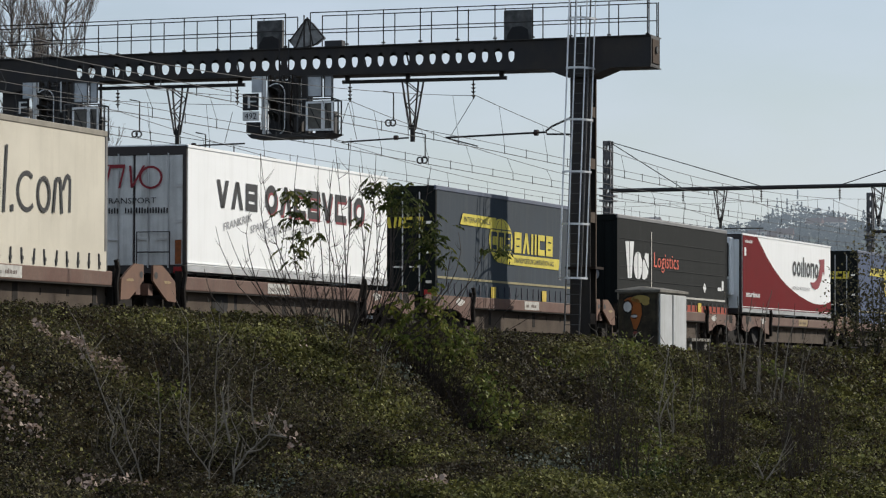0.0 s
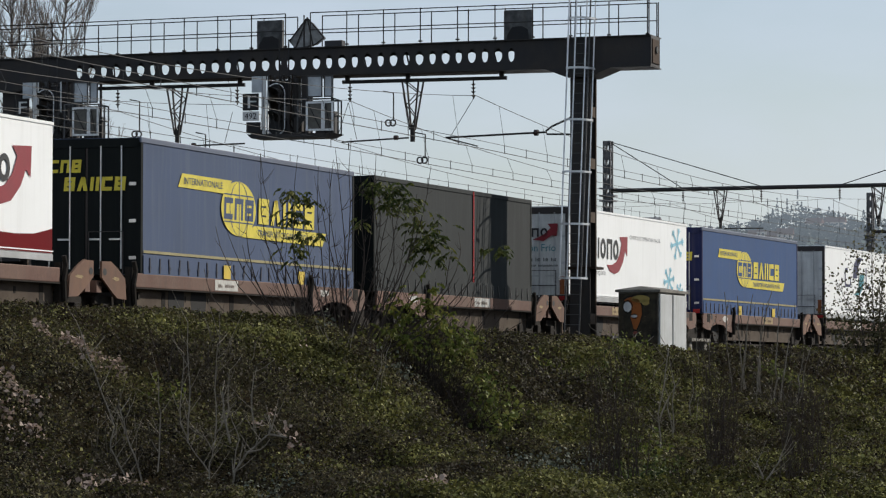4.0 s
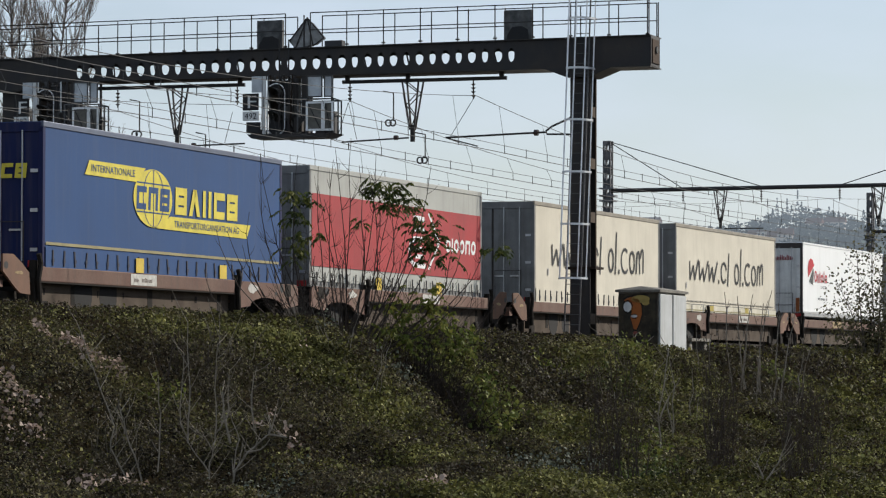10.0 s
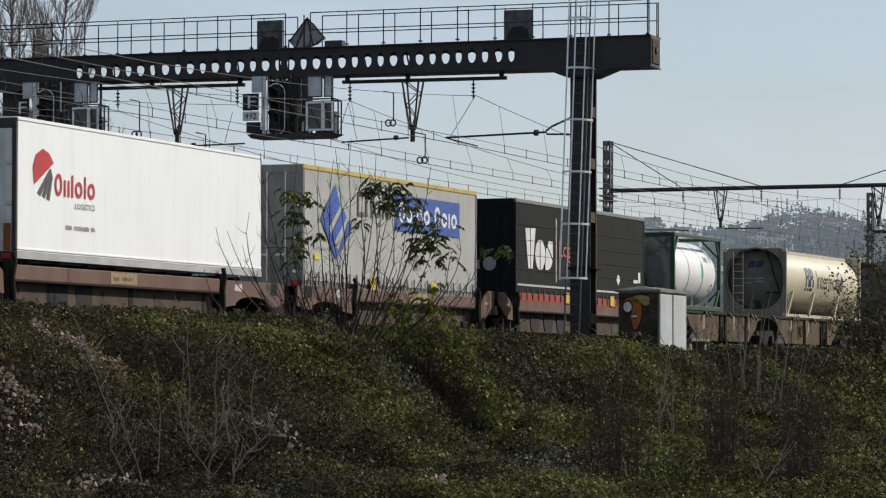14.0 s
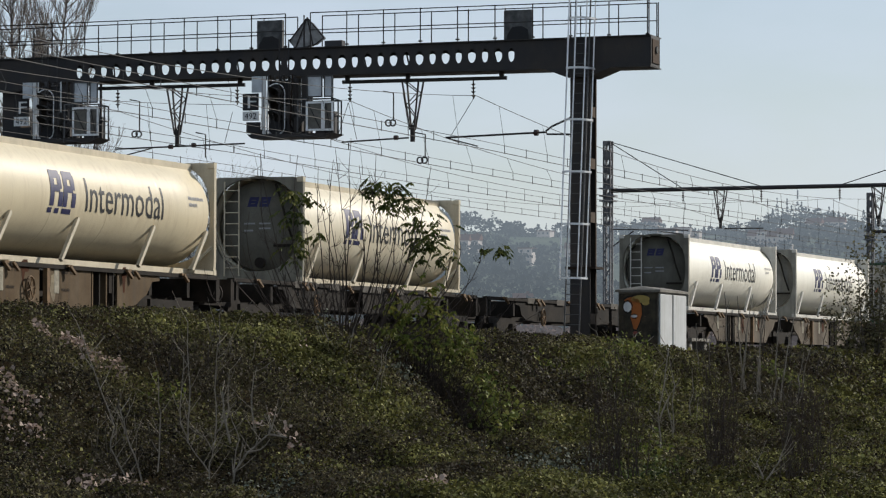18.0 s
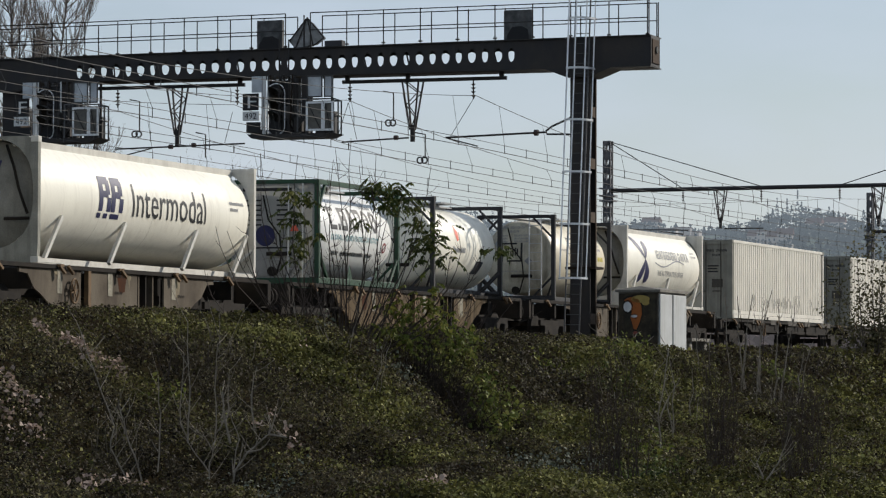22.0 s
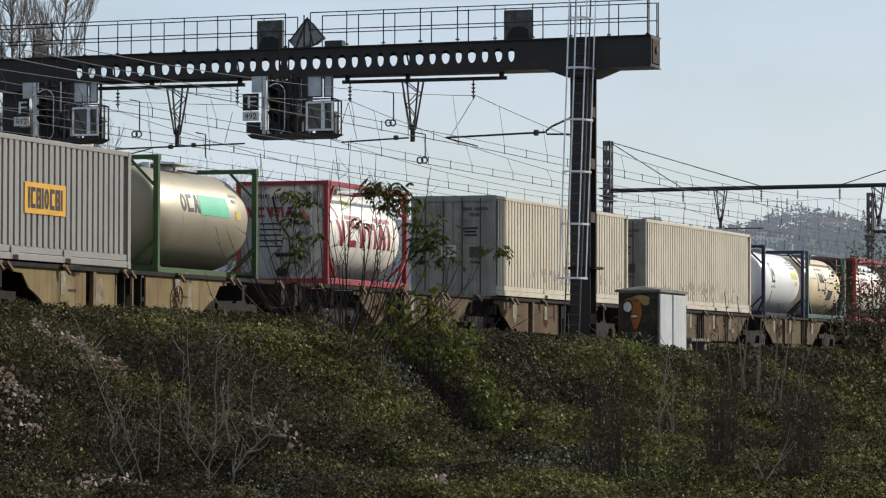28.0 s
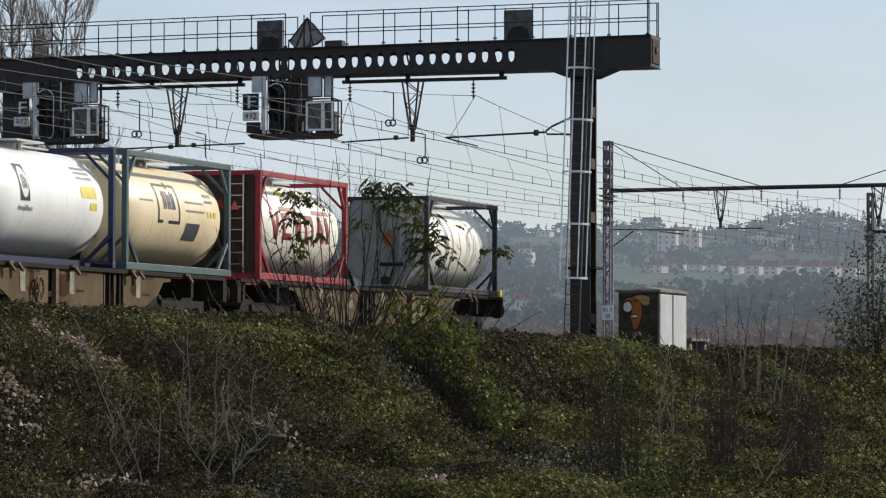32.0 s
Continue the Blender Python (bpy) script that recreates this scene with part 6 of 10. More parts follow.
def deco_smudge(g, L, zb, zt):
    rng = random.Random(int(L * 10 + g.location.x) + len(MOVING))
    def f(bm):
        for i in range(70):
            x = min(L - 0.8, max(0.8, rng.gauss(0.55 * L, 0.16 * L)))
            k = round((x - 0.28) / 0.278) * 0.278 + 0.24 + (L - int((L - 0.5) / 0.278) * 0.278) / 2 - 0.278
            z = zb + rng.gauss(0.62, 0.14)
            rect(bm, flat(-1.244), k + 0.06 + rng.uniform(0, 0.03), k + 0.10 + rng.uniform(0.0, 0.05), z, z + rng.uniform(0.05, 0.2))
    decal("soot_marks", f, M_soot, g)


def deco_yellow(g, L, zb, zt):
    decal("yellow_panel", lambda bm: rect(bm, flat(-1.256), 3.7, 5.7, zb + 0.97, zb + 1.60), mat("orange_yellow_panel", (0.70, 0.36, 0.03, 1), 0.5, var=0.2), g, "orange-yellow panel with black bars")
    decal("panel_bars", lambda bm: glyphs(bm, flat(-1.262), "ICBIOCBI", 3.85, zb + 1.08, 0.42, 1.7, 0, 0.085), M_ink, g)


M_head = mat("grimy_tank_head", (0.36, 0.345, 0.30, 1), 0.7, var=0.5, scale=2, streak=0.5)


def tank(s, L, label, m_body, m_frame, full=False, plated=None, r=1.12, zb=1.385, h=2.56, deco=None, shroud=False, ladder=True, gap=0.42, band=True, chamfer=False, gusset=False, head=None, ladder_side=1, plate=None):
    g = thing("tank_container", label, "tank container", group="tank containers on the train")
    MOVING.append((g, s, L))
    H, zt = 1.219, zb + h
    cz = zb + 0.14 + r + (0.06 if shroud else 0.02)
    e = 0.34
    x0, x1 = gap, L - gap
    prof = [(x0 - e, 0.0), (x0 - e + 0.015, r * 0.3), (x0 - e + 0.06, r * 0.6), (x0 - e + 0.15, r * 0.85), (x0 - e + 0.24, r * 0.955), (x0, r)]
    full_prof = prof + [(x0 + (x1 - x0) * i / 6, r) for i in range(1, 6)] + [(L - a, b) for a, b in prof[::-1]]
    bm = bmesh.new()
    if shroud:
        # the cladding runs on to the end frame; the domed head lies deep inside
        lathe(bm, [(0.12 + (x1 - 0.12) * i / 7, r) for i in range(7)] + [(L - a, b) for a, b in prof[::-1]], 40, cz=cz)
    elif head:
        lathe(bm, full_prof[4:], 40, cz=cz)
    else:
        lathe(bm, full_prof, 40, cz=cz)
    part("barrel", bm, m_body, g, smooth=True)
    if shroud:
        bm = bmesh.new()
        lathe(bm, [(0.70, r * 0.975), (0.12, r * 0.975)], 40, cz=cz)
        part("end_skirt", bm, m_body, g, smooth=True)
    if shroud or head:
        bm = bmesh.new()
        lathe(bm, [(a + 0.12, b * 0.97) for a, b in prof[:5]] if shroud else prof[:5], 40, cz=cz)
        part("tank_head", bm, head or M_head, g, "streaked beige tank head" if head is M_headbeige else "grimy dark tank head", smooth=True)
    if band:
        for i in range(1, 4):
            x = x0 + (x1 - x0) * i / 4
            bm = bmesh.new()
            lathe(bm, [(x - 0.025, r - 0.001), (x - 0.015, r + 0.003), (x + 0.015, r + 0.003), (x + 0.025, r - 0.001)], 40, cz=cz)
            part("cladding_band", bm, m_body, g, smooth=True)
    # manhole, valves and walkway on top
    for f, rr in ((0.5, 0.28), (0.36, 0.1), (0.62, 0.09)):
        bm = bmesh.new()
        tube(bm, (L * f, 0, cz + r - 0.08), (L * f, 0, min(zt - 0.02, cz + r + 0.13)), rr, 14)
        part("manhole" if rr > 0.2 else "air_valve", bm, M_alu, g)
    if shroud:
        bm = bmesh.new()
        for y in (-0.42, 0.42):
            box(bm, 0.15, L - 0.15, y - 0.24, y + 0.24, zt - 0.07, zt - 0.03)
        part("walkway", bm, m_frame, g)
        for y in (-0.62,):
            bm = bmesh.new()
            box(bm, 0.15, L - 0.15, y - 0.05, y + 0.02, zt - 0.20, zt - 0.05)
            part("gutter", bm, m_frame, g)
    else:
        bm = bmesh.new()
        box(bm, 0.2, L - 0.2, 0.25, 0.7, zt - 0.06, zt - 0.02)
        box(bm, L * 0.4, L * 0.62, -0.6, 0.3, zt - 0.06, zt - 0.02)
        part("walkway", bm, M_alu, g)
    # end frames
    t = 0.13
    for j, xe in enumerate((0.0, L - t)):
        if shroud:
            # plate with a round opening
            bm = bmesh.new()
            n, ro = 40, r * 0.955
            inner, outer = [], []
            for i in range(n):
                a = 2 * math.pi * (i + 0.5) / n
                ca, sa = math.cos(a), math.sin(a)
                sq = (abs(ca) ** 2.6 + abs(sa) ** 2.6) ** (-1 / 2.6)
                inner.append((ro * ca * sq * 0.97, cz + ro * sa * sq * 0.99))
                q = min(H / max(1e-6, abs(ca)), ((zt - cz) if sa > 0 else (cz - zb)) / max(1e-6, abs(sa)))
                outer.append((q * ca, cz + q * sa))
            rows = [[bm.verts.new((x, y, z)) for y, z in ln] for x, ln in ((xe + t, inner), (xe, inner), (xe, outer), (xe + t, outer))]
            rows.append(rows[0])
            for a, b in zip(rows, rows[1:]):
                for i in range(n):
                    bm.faces.new((a[i], a[(i + 1) % n], b[(i + 1) % n], b[i]))
            bmesh.ops.recalc_face_normals(bm, faces=bm.faces)
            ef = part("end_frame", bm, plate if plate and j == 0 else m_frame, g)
        else:
            ef = part("end_frame", bx(xe, xe + t, -H, -H + 0.12, zb, zt, bevel=0.01), m_frame, g)
            part("post", bx(xe, xe + t, H - 0.12, H, zb, zt, bevel=0.01), m_frame, ef)
            part("cross_beam", bx(xe + 0.01, xe + t - 0.01, -H + 0.12, H - 0.12, zb + 0.0, zb + 0.14), m_frame, ef)
            part("cross_beam", bx(xe + 0.01, xe + t - 0.01, -H + 0.12, H - 0.12, zt - 0.1, zt), m_frame, ef)
            for ky in (-1, 1):
                for kz, zz in ((1, zb + 0.12), (-1, zt - 0.1)):
                    bm = bmesh.new()
                    tube(bm, (xe + t / 2, ky * (H - 0.06), zz + kz * 0.62), (xe + t / 2, ky * (H - 0.68), zz), 0.045, 4)
                    part("corner_brace", bm, m_frame, ef)
            if plated and j == 0:
                bm = bmesh.new()
                c = 0.5 if chamfer else 0.02
                poly(bm, lambda u, z: Vector((xe + 0.03, u, z)), [(-H + 0.12 + c, zb + 0.14), (H - 0.12 - c, zb + 0.14), (H - 0.12, zb + 0.14 + c), (H - 0.12, zt - 0.1 - c * 0.4), (H - 0.12 - c * 0.4, zt - 0.1), (-H + 0.12 + c * 0.4, zt - 0.1), (-H + 0.12, zt - 0.1 - c * 0.4), (-H + 0.12, zb + 0.14 + c)])
                bmesh.ops.solidify(bm, geom=bm.faces, thickness=0.02)
                part("end_sheet", bm, plated, ef)
        for k in (-1, 1):
            for z in (zb, zt - 0.12):
                part("corner_casting", bx(xe - (0.01 if j == 0 else 0.03), xe + t + (0.03 if j == 0 else 0.01), *sorted((k * (H + 0.008), k * (H - 0.16))), z - 0.003, z + 0.12, bevel=0.006), m_frame, ef)
    # rails along the length
    for k in (-1, 1):
        y = sorted((k * H, k * (H - 0.1)))
        if full:
            part("top_rail", bx(t, L - t, *y, zt - 0.12, zt, bevel=0.008), m_frame, g)
            part("bottom_rail", bx(t, L - t, *y, zb, zb + 0.15, bevel=0.008), m_frame, g)
            for xa, xb in ((t, 0.75), (L - t, L - 0.75)):
                bm = bmesh.new()
                tube(bm, (xa, k * (H - 0.05), zb + 0.75), (xb, k * (H - 0.05), zb + 0.1), 0.05, 4)
                part("side_brace", bm, m_frame, g)
                bm = bmesh.new()
                tube(bm, (xa, k * (H - 0.05), zt - 0.65), (xb * 0.7 + xa * 0.3, k * (H - 0.05), zt - 0.1), 0.045, 4)
                part("side_brace", bm, m_frame, g)
            if L < 7 and gusset:
                for f in (0.38, 0.7):
                    bm = bmesh.new()
                    poly(bm, lambda a, b, k=k: Vector((a, k * (H - 0.03), b)), [(L * f - 0.2, zb + 0.15), (L * f + 0.2, zb + 0.15), (L * f + 0.02, zb + 0.5), (L * f - 0.02, zb + 0.5)])
                    part("gusset", bm, m_frame, g)
        else:
            part("bottom_rail", bx(t, L - t, *sorted((k * 0.75, k * 0.65)), zb + 0.02, zb + 0.14), m_frame, g)
            for xa, xb in ((t, 0.62), (L - t, L - 0.62)):
                bm = bmesh.new()
                tube(bm, (xa, k * (H - 0.06), zb + 0.65), (xb, k * 0.8, zb + 0.12), 0.04, 4)
                part("side_brace", bm, m_frame, g)
                bm = bmesh.new()
                tube(bm, (xa, k * (H - 0.06), zb + 0.08), (xb, k * 0.8, zb + 0.12), 0.035, 4)
                part("side_brace", bm, m_frame, g)
        if shroud:
            nst = 2 if L > 11 else 1
            xs = [0.75] + [L * (i + 1) / (nst + 1) for i in range(nst)] + [L - 1.0]
            for i, x in enumerate(xs):
                bm = bmesh.new()
                d = 0.55
                tube(bm, (x - d * 0.5, k * (H - 0.08), zb + 0.08), (x + d, k * (r * 0.96), cz - 0.42), 0.055, 4)
                part("saddle_strut", bm, m_frame, g)
            part("side_sill", bx(0.1, L - 0.1, *sorted((k * (H - 0.02), k * (H - 0.12))), zb + 0.02, zb + 0.1), m_frame, g) if L < 11 else None
            for xa in (0.13, L - 1.3):
                part("sill_end", bx(xa, xa + 1.17, *sorted((k * (H - 0.0), k * (H - 0.11))), zb + 0.01, zb + 0.09), m_frame, g)
    if ladder:
        m_lad, ya, yb = m_frame if shroud else M_alu, ladder_side * (H - 0.405), ladder_side * (H - 0.785)
        ld = part("ladder", bx(-0.05, -0.02, ya - 0.015, ya + 0.015, zb + 0.15, zt - 0.1), m_lad, g)
        part("stile", bx(-0.05, -0.02, yb - 0.015, yb + 0.015, zb + 0.15, zt - 0.1), m_lad, ld)
        for i in range(8):
            bm = bmesh.new()
            tube(bm, (-0.035, yb, zb + 0.35 + i * 0.27), (-0.035, ya, zb + 0.35 + i * 0.27), 0.013, 5)
            part("rung", bm, m_lad, ld)
    bm = bmesh.new()
    if shroud:
        chain(bm, [(0.16, -0.45, cz + 1.0), (0.14, -0.62, cz + 0.55), (0.12, -0.74, cz + 0.1), (0.14, -0.86, cz - 0.25), (0.2, -0.9, cz - 0.4)], 0.03, 6)
        tube(bm, (0.16, -0.95, cz - 0.5), (0.16, -0.4, cz - 0.5), 0.035, 6)
        tube(bm, (0.10, -0.05, cz - 0.92), (0.22, -0.05, cz - 0.92), 0.13, 12)
        part("drain_hose", bm, M_under, g)
        if deco:
            deco(g, L, cz, r)
        return g
    pts = [(-0.0, 0.25, cz + r * 0.8), (-0.03, 0.1, cz + 0.3), (-0.03, -0.2, cz - 0.1), (-0.02, -0.25, cz - 0.6), (0.0, -0.1, zb + 0.2)]
    chain(bm, pts, 0.022, 5)
    tube(bm, (0.0, -0.5, cz - 0.55), (0.0, 0.15, cz - 0.55), 0.05, 6)
    tube(bm, (0.02, 0.0, zb + 0.3), (-0.06, 0.0, zb + 0.3), 0.12, 10)
    part("drain_valve", bm, M_under, g)
    if deco:
        deco(g, L, cz, r)
    return g


def surf_of(cz, r, lift=0.006):
    return round_side(0.0, cz, r + lift)


def end_of(x=0.05):
    return lambda u, z: Vector((x, -u, z))


def deco_rb(g, L, cz, r):
    S = surf_of(cz, r)
    mz = cz - 0.20
    def f(bm):
        for i, x in enumerate((3.1, 3.75)):
            rect(bm, S, x, x + 0.2, mz - 0.02, mz + 0.74, 0.12)
            rect(bm, S, x + 0.2, x + 0.58, mz + 0.56, mz + 0.74, 0.12)
            rect(bm, S, x + 0.2, x + 0.5, mz + 0.28, mz + 0.42, 0.12)
            rect(bm, S, x + 0.4, x + 0.6, mz + 0.34, mz + 0.66, 0.12)
            rect(bm, S, x + 0.42, x + 0.62, mz - 0.02, mz + 0.28, 0.12)
        rect(bm, S, 3.05, 3.25, mz - 0.17, mz - 0.06)
        rect(bm, S, 3.4, 3.6, mz - 0.17, mz - 0.06)
        rect(bm, S, 3.75, 4.2, mz - 0.17, mz - 0.06)
    decal("emblem", f, M_inknavy, g, "navy blue block emblem")
    words("lettering", "Intermodal", S, 4.92, mz - 0.07, 0.72, 4.2, M_ink, g)
    decal("small_marks", lambda bm: (bars(bm, S, "XXXXXX", 10.6, mz + 0.45, 0.08, 0.9), bars(bm, S, "XXXX", 10.6, mz + 0.3, 0.08, 0.5)), M_inkgrey, g)
    Ez = shroud_head(cz, r)
    decal("end_emblem", lambda bm: glyphs(bm, Ez, "BB", -0.35, cz + 0.45, 0.24, 0.62, 0.25, 0.07), M_inknavy, g)
    decal("end_marks", lambda bm: (rect(bm, Ez, -0.4, -0.1, cz + 0.02, cz + 0.06), rect(bm, Ez, 0.0, 0.3, cz + 0.02, cz + 0.06), rect(bm, Ez, -0.4, -0.15, cz - 0.15, cz - 0.11), rect(bm, Ez, 0.0, 0.3, cz - 0.1, cz - 0.06)), M_inkgrey, g)


def deco_ramos(g, L, cz, r):
    S = surf_of(cz, r)
    decal("name_bars", lambda bm: glyphs(bm, S, "C.BANOO", 1.1, cz + 0.1, 0.62, 3.6, 0.08, 0.12), M_ink, g)
    words("lettering", "GLOBAL LIQUID FOOD LOGISTICS", S, 1.15, cz - 0.18, 0.16, 3.5, M_inkteal, g)
    decal("web_bars", lambda bm: bars(bm, S, "xxx xXxxxxxxxx xxx", 1.4, cz - 0.55, 0.16, 3.0), M_ink, g)
    decal("top_marks", lambda bm: (bars(bm, S, "XX X", 3.7, cz + 0.95, 0.18, 0.8), bars(bm, S, "XXX", 3.9, cz + 0.78, 0.12, 0.8)), M_inkgrey, g)
    decal("ring_mark", lambda bm: disc(bm, S, 5.15, cz - 0.25, 0.14, 0.09, 16), M_inkred, g)
    E = end_of(0.022)
    decal("end_marks", lambda bm: [rect(bm, E, -0.7 + 0.0 * i, -0.3, cz + 0.75 - 0.12 * i, cz + 0.79 - 0.12 * i) for i in range(6)] + [rect(bm, E, 0.1, 0.4, cz + 0.75 - 0.12 * i, cz + 0.79 - 0.12 * i) for i in range(6)] + [rect(bm, E, -0.8, 0.5, cz + 1.0, cz + 1.08), rect(bm, E, -0.8, 0.5, cz - 0.42, cz - 0.38)], M_ink, g)
    decal("end_emblem", lambda bm: disc(bm, E, -0.2, cz - 0.1, 0.26), M_inknavy, g)
    decal("end_panel", lambda bm: rect(bm, E, -0.6, 0.5, cz - 1.1, cz - 0.7), M_cont_grey, g)
    part("warning_mark", tri_bm(-0.052, -H_LAD, cz - 0.0), M_inkorange, g)


H_LAD = -0.6


def tri_bm(x, u, z):
    bm = bmesh.new()
    poly(bm, lambda a, b: Vector((x, -a, b)), [(u - 0.12, z), (u + 0.12, z), (u, z + 0.22)])
    return bm


def deco_drop(g, L, cz, r):
    S = surf_of(cz, r)
    decal("red_drop", lambda bm: poly(bm, S, [(2.3, cz + 0.15), (2.45, cz + 0.2), (2.5, cz + 0.4), (2.3, cz + 0.62), (2.2, cz + 0.35)]), M_inkorange, g)
    decal("name_bars", lambda bm: bars(bm, S, "XxXxXX", 1.9, cz - 0.15, 0.16, 1.1), M_inkgrey, g)
    decal("placard", lambda bm: rect(bm, S, 4.0, 4.6, cz - 0.75, cz - 0.35, 0.3), M_smudge, g)


def deco_ilb(g, L, cz, r):
    S = surf_of(cz, r)
    def f(bm):
        x0, x1, z0, z1 = 2.0, 3.25, cz - 0.2, cz + 0.72
        rect(bm, S, x0, x0 + 0.07, z0, z1)
        rect(bm, S, x1 - 0.07, x1, z0, z1)
        rect(bm, S, x0, x0 + 0.75, z1 - 0.07, z1)
        rect(bm, S, x0 + 0.95, x1, z1 - 0.07, z1)
        rect(bm, S, x0, x0 + 0.3, z0, z0 + 0.07)
        rect(bm, S, x0 + 0.6, x1, z0, z0 + 0.07)
        poly(bm, S, [(x0 + 0.72, z1 - 0.14), (x0 + 0.95, z1 - 0.035), (x0 + 0.72, z1 + 0.07)])
    decal("square_emblem", f, M_ink, g, "dark square outline emblem")
    decal("emblem_bars", lambda bm: bars(bm, S, "XXX", 2.3, cz + 0.12, 0.42, 0.72, 0, 0.4), M_inknavy, g)
    decal("marks", lambda bm: (bars(bm, S, "xxxxxxxxx", 3.6, cz + 0.3, 0.08, 1.1), bars(bm, S, "xxxxxxxxx", 3.6, cz + 0.1, 0.08, 1.1), bars(bm, S, "xxxxx", 1.0, cz + 0.25, 0.07, 0.8), bars(bm, S, "XXXX", 4.8, cz + 0.5, 0.08, 0.5), bars(bm, S, "XXXX", 4.8, cz + 0.35, 0.08, 0.5)), M_inkgrey, g)
    decal("placard", lambda bm: rect(bm, S, 3.55, 4.35, cz - 0.55, cz - 0.15, 0.2), M_smudge, g)
    decal("caution_marks", lambda bm: [rect(bm, S, 4.85 + 0.2 * i, 4.97 + 0.2 * i, cz + 0.02, cz + 0.16) for i in range(3)], M_inkyellow, g)
    E = head_of(cz, r)
    def h(bm):
        for a, b_ in ((-0.5, -0.44), (0.12, 0.18)):
            rect(bm, E, a, b_, cz - 0.12, cz + 0.45, n=6)
        rect(bm, E, -0.5, 0.0, cz + 0.40, cz + 0.45)
        rect(bm, E, -0.3, 0.18, cz - 0.12, cz - 0.07)
        bars(bm, E, "XXX", -0.36, cz + 0.06, 0.24, 0.42, 0, 0.4)
    decal("end_emblem", h, M_ink, g)
    def k(bm):
        bars(bm, E, "XXXX XXXXXX X", -0.62, cz + 0.88, 0.08, 1.0)
        bars(bm, E, "XXXX", -0.3, cz + 0.76, 0.07, 0.35)
        for i in range(3):
            bars(bm, E, "XXX", -0.55, cz + 0.64 - 0.09 * i, 0.06, 0.25)
            bars(bm, E, "XXXXXX", -0.1, cz + 0.64 - 0.09 * i, 0.06, 0.45)
        bars(bm, E, "xxxxxxxxxxx", -0.6, cz - 0.42, 0.05, 0.9)
        poly(bm, E, [(-0.62, cz + 0.3), (-0.5, cz + 0.42), (-0.62, cz + 0.54), (-0.74, cz + 0.42)])
        poly(bm, E, [(0.36, cz - 0.22), (0.48, cz - 0.1), (0.36, cz + 0.02), (0.24, cz - 0.1)])
    decal("end_marks", k, M_inkgrey, g)


def head_of(cz, r):
    """Surface of the domed head at the near end of a barrel."""
    ra, xa = (0.0, 0.3, 0.6, 0.85, 0.955, 1.0), (0.08, 0.095, 0.14, 0.23, 0.32, 0.42)
    def f(u, z):
        return Vector((float(np.interp(math.hypot(u, z - cz) / r, ra, xa)) - 0.008, -u, z))
    return f


def shroud_head(cz, r):
    ra, xa = (0.0, 0.3, 0.6, 0.85, 0.955, 1.0), (0.20, 0.215, 0.26, 0.35, 0.44, 0.54)
    def f(u, z):
        return Vector((float(np.interp(math.hypot(u, z - cz) / (r * 0.97), ra, xa)) - 0.010, -u, z))
    return f


def deco_salva(g, L, cz, r):
    S = surf_of(cz, r)
    def petal(cx, cz_, a, ln, wd):
        pts = []
        for i in range(16):
            t = 2 * math.pi * i / 16
            u, v_ = ln * (0.5 + 0.5 * math.cos(t)), wd * math.sin(t) * (0.6 + 0.4 * math.cos(t))
            pts.append((cx + 1.15 * (u * math.cos(a) - v_ * math.sin(a)), cz_ + u * math.sin(a) + v_ * math.cos(a)))
        return pts
    for a, ln, wd in ((2.35, 0.95, 0.2), (1.1, 0.62, 0.24), (-1.15, 0.75, 0.28), (-2.15, 0.8, 0.24)):
        decal("petal", lambda bm, a=a, ln=ln, wd=wd: poly(bm, S, petal(2.25, cz + 0.15, a, ln * 1.15, wd * 1.15)), M_inknavy, g, "dark violet petal mark")
    decal("name_bars", lambda bm: glyphs(bm, S, "IBANOBOBIO OAIVA", 3.6, cz + 0.2, 0.3, 4.0, 0, 0.045), M_inkgrey, g)
    words("lettering", "THE ALTERNATIVE OFFER", S, 3.7, cz - 0.35, 0.17, 3.2, M_inkgrey, g)
    decal("swoosh", lambda bm: [quadpatch(bm, S, ((3.4 + i * 0.35, cz + 0.05 - 0.12 * math.sin(i * 0.6)), (3.75 + i * 0.35, cz + 0.05 - 0.12 * math.sin((i + 1) * 0.6)), (3.75 + i * 0.35, cz + 0.09 - 0.12 * math.sin((i + 1) * 0.6)), (3.4 + i * 0.35, cz + 0.09 - 0.12 * math.sin(i * 0.6))), 1) for i in range(10)], M_inkgrey, g)
    decal("small_marks", lambda bm: (bars(bm, S, "XXXXX", 8.0, cz + 0.5, 0.07, 0.5), bars(bm, S, "XXXXXX", 8.0, cz + 0.36, 0.07, 0.6)), M_inkgrey, g)


def deco_cca(g, L, cz, r):
    S = surf_of(cz, r)
    decal("name_bars", lambda bm: glyphs(bm, S, "OCA", 1.6, cz + 0.12, 0.42, 1.15, 0.1, 0.09), M_ink, g)
    decal("green_panel", lambda bm: rect(bm, S, 2.75, 4.5, cz + 0.08, cz + 0.55), M_inkgreen, g, "bright green panel")
    decal("warning", lambda bm: (rect(bm, S, 4.9, 5.2, cz + 0.05, cz + 0.25),), M_yellow, g)
    decal("marks", lambda bm: (bars(bm, S, "XXXX", 4.8, cz + 0.6, 0.08, 0.5), bars(bm, S, "XX", 4.8, cz + 0.45, 0.08, 0.3)), M_inkgrey, g)


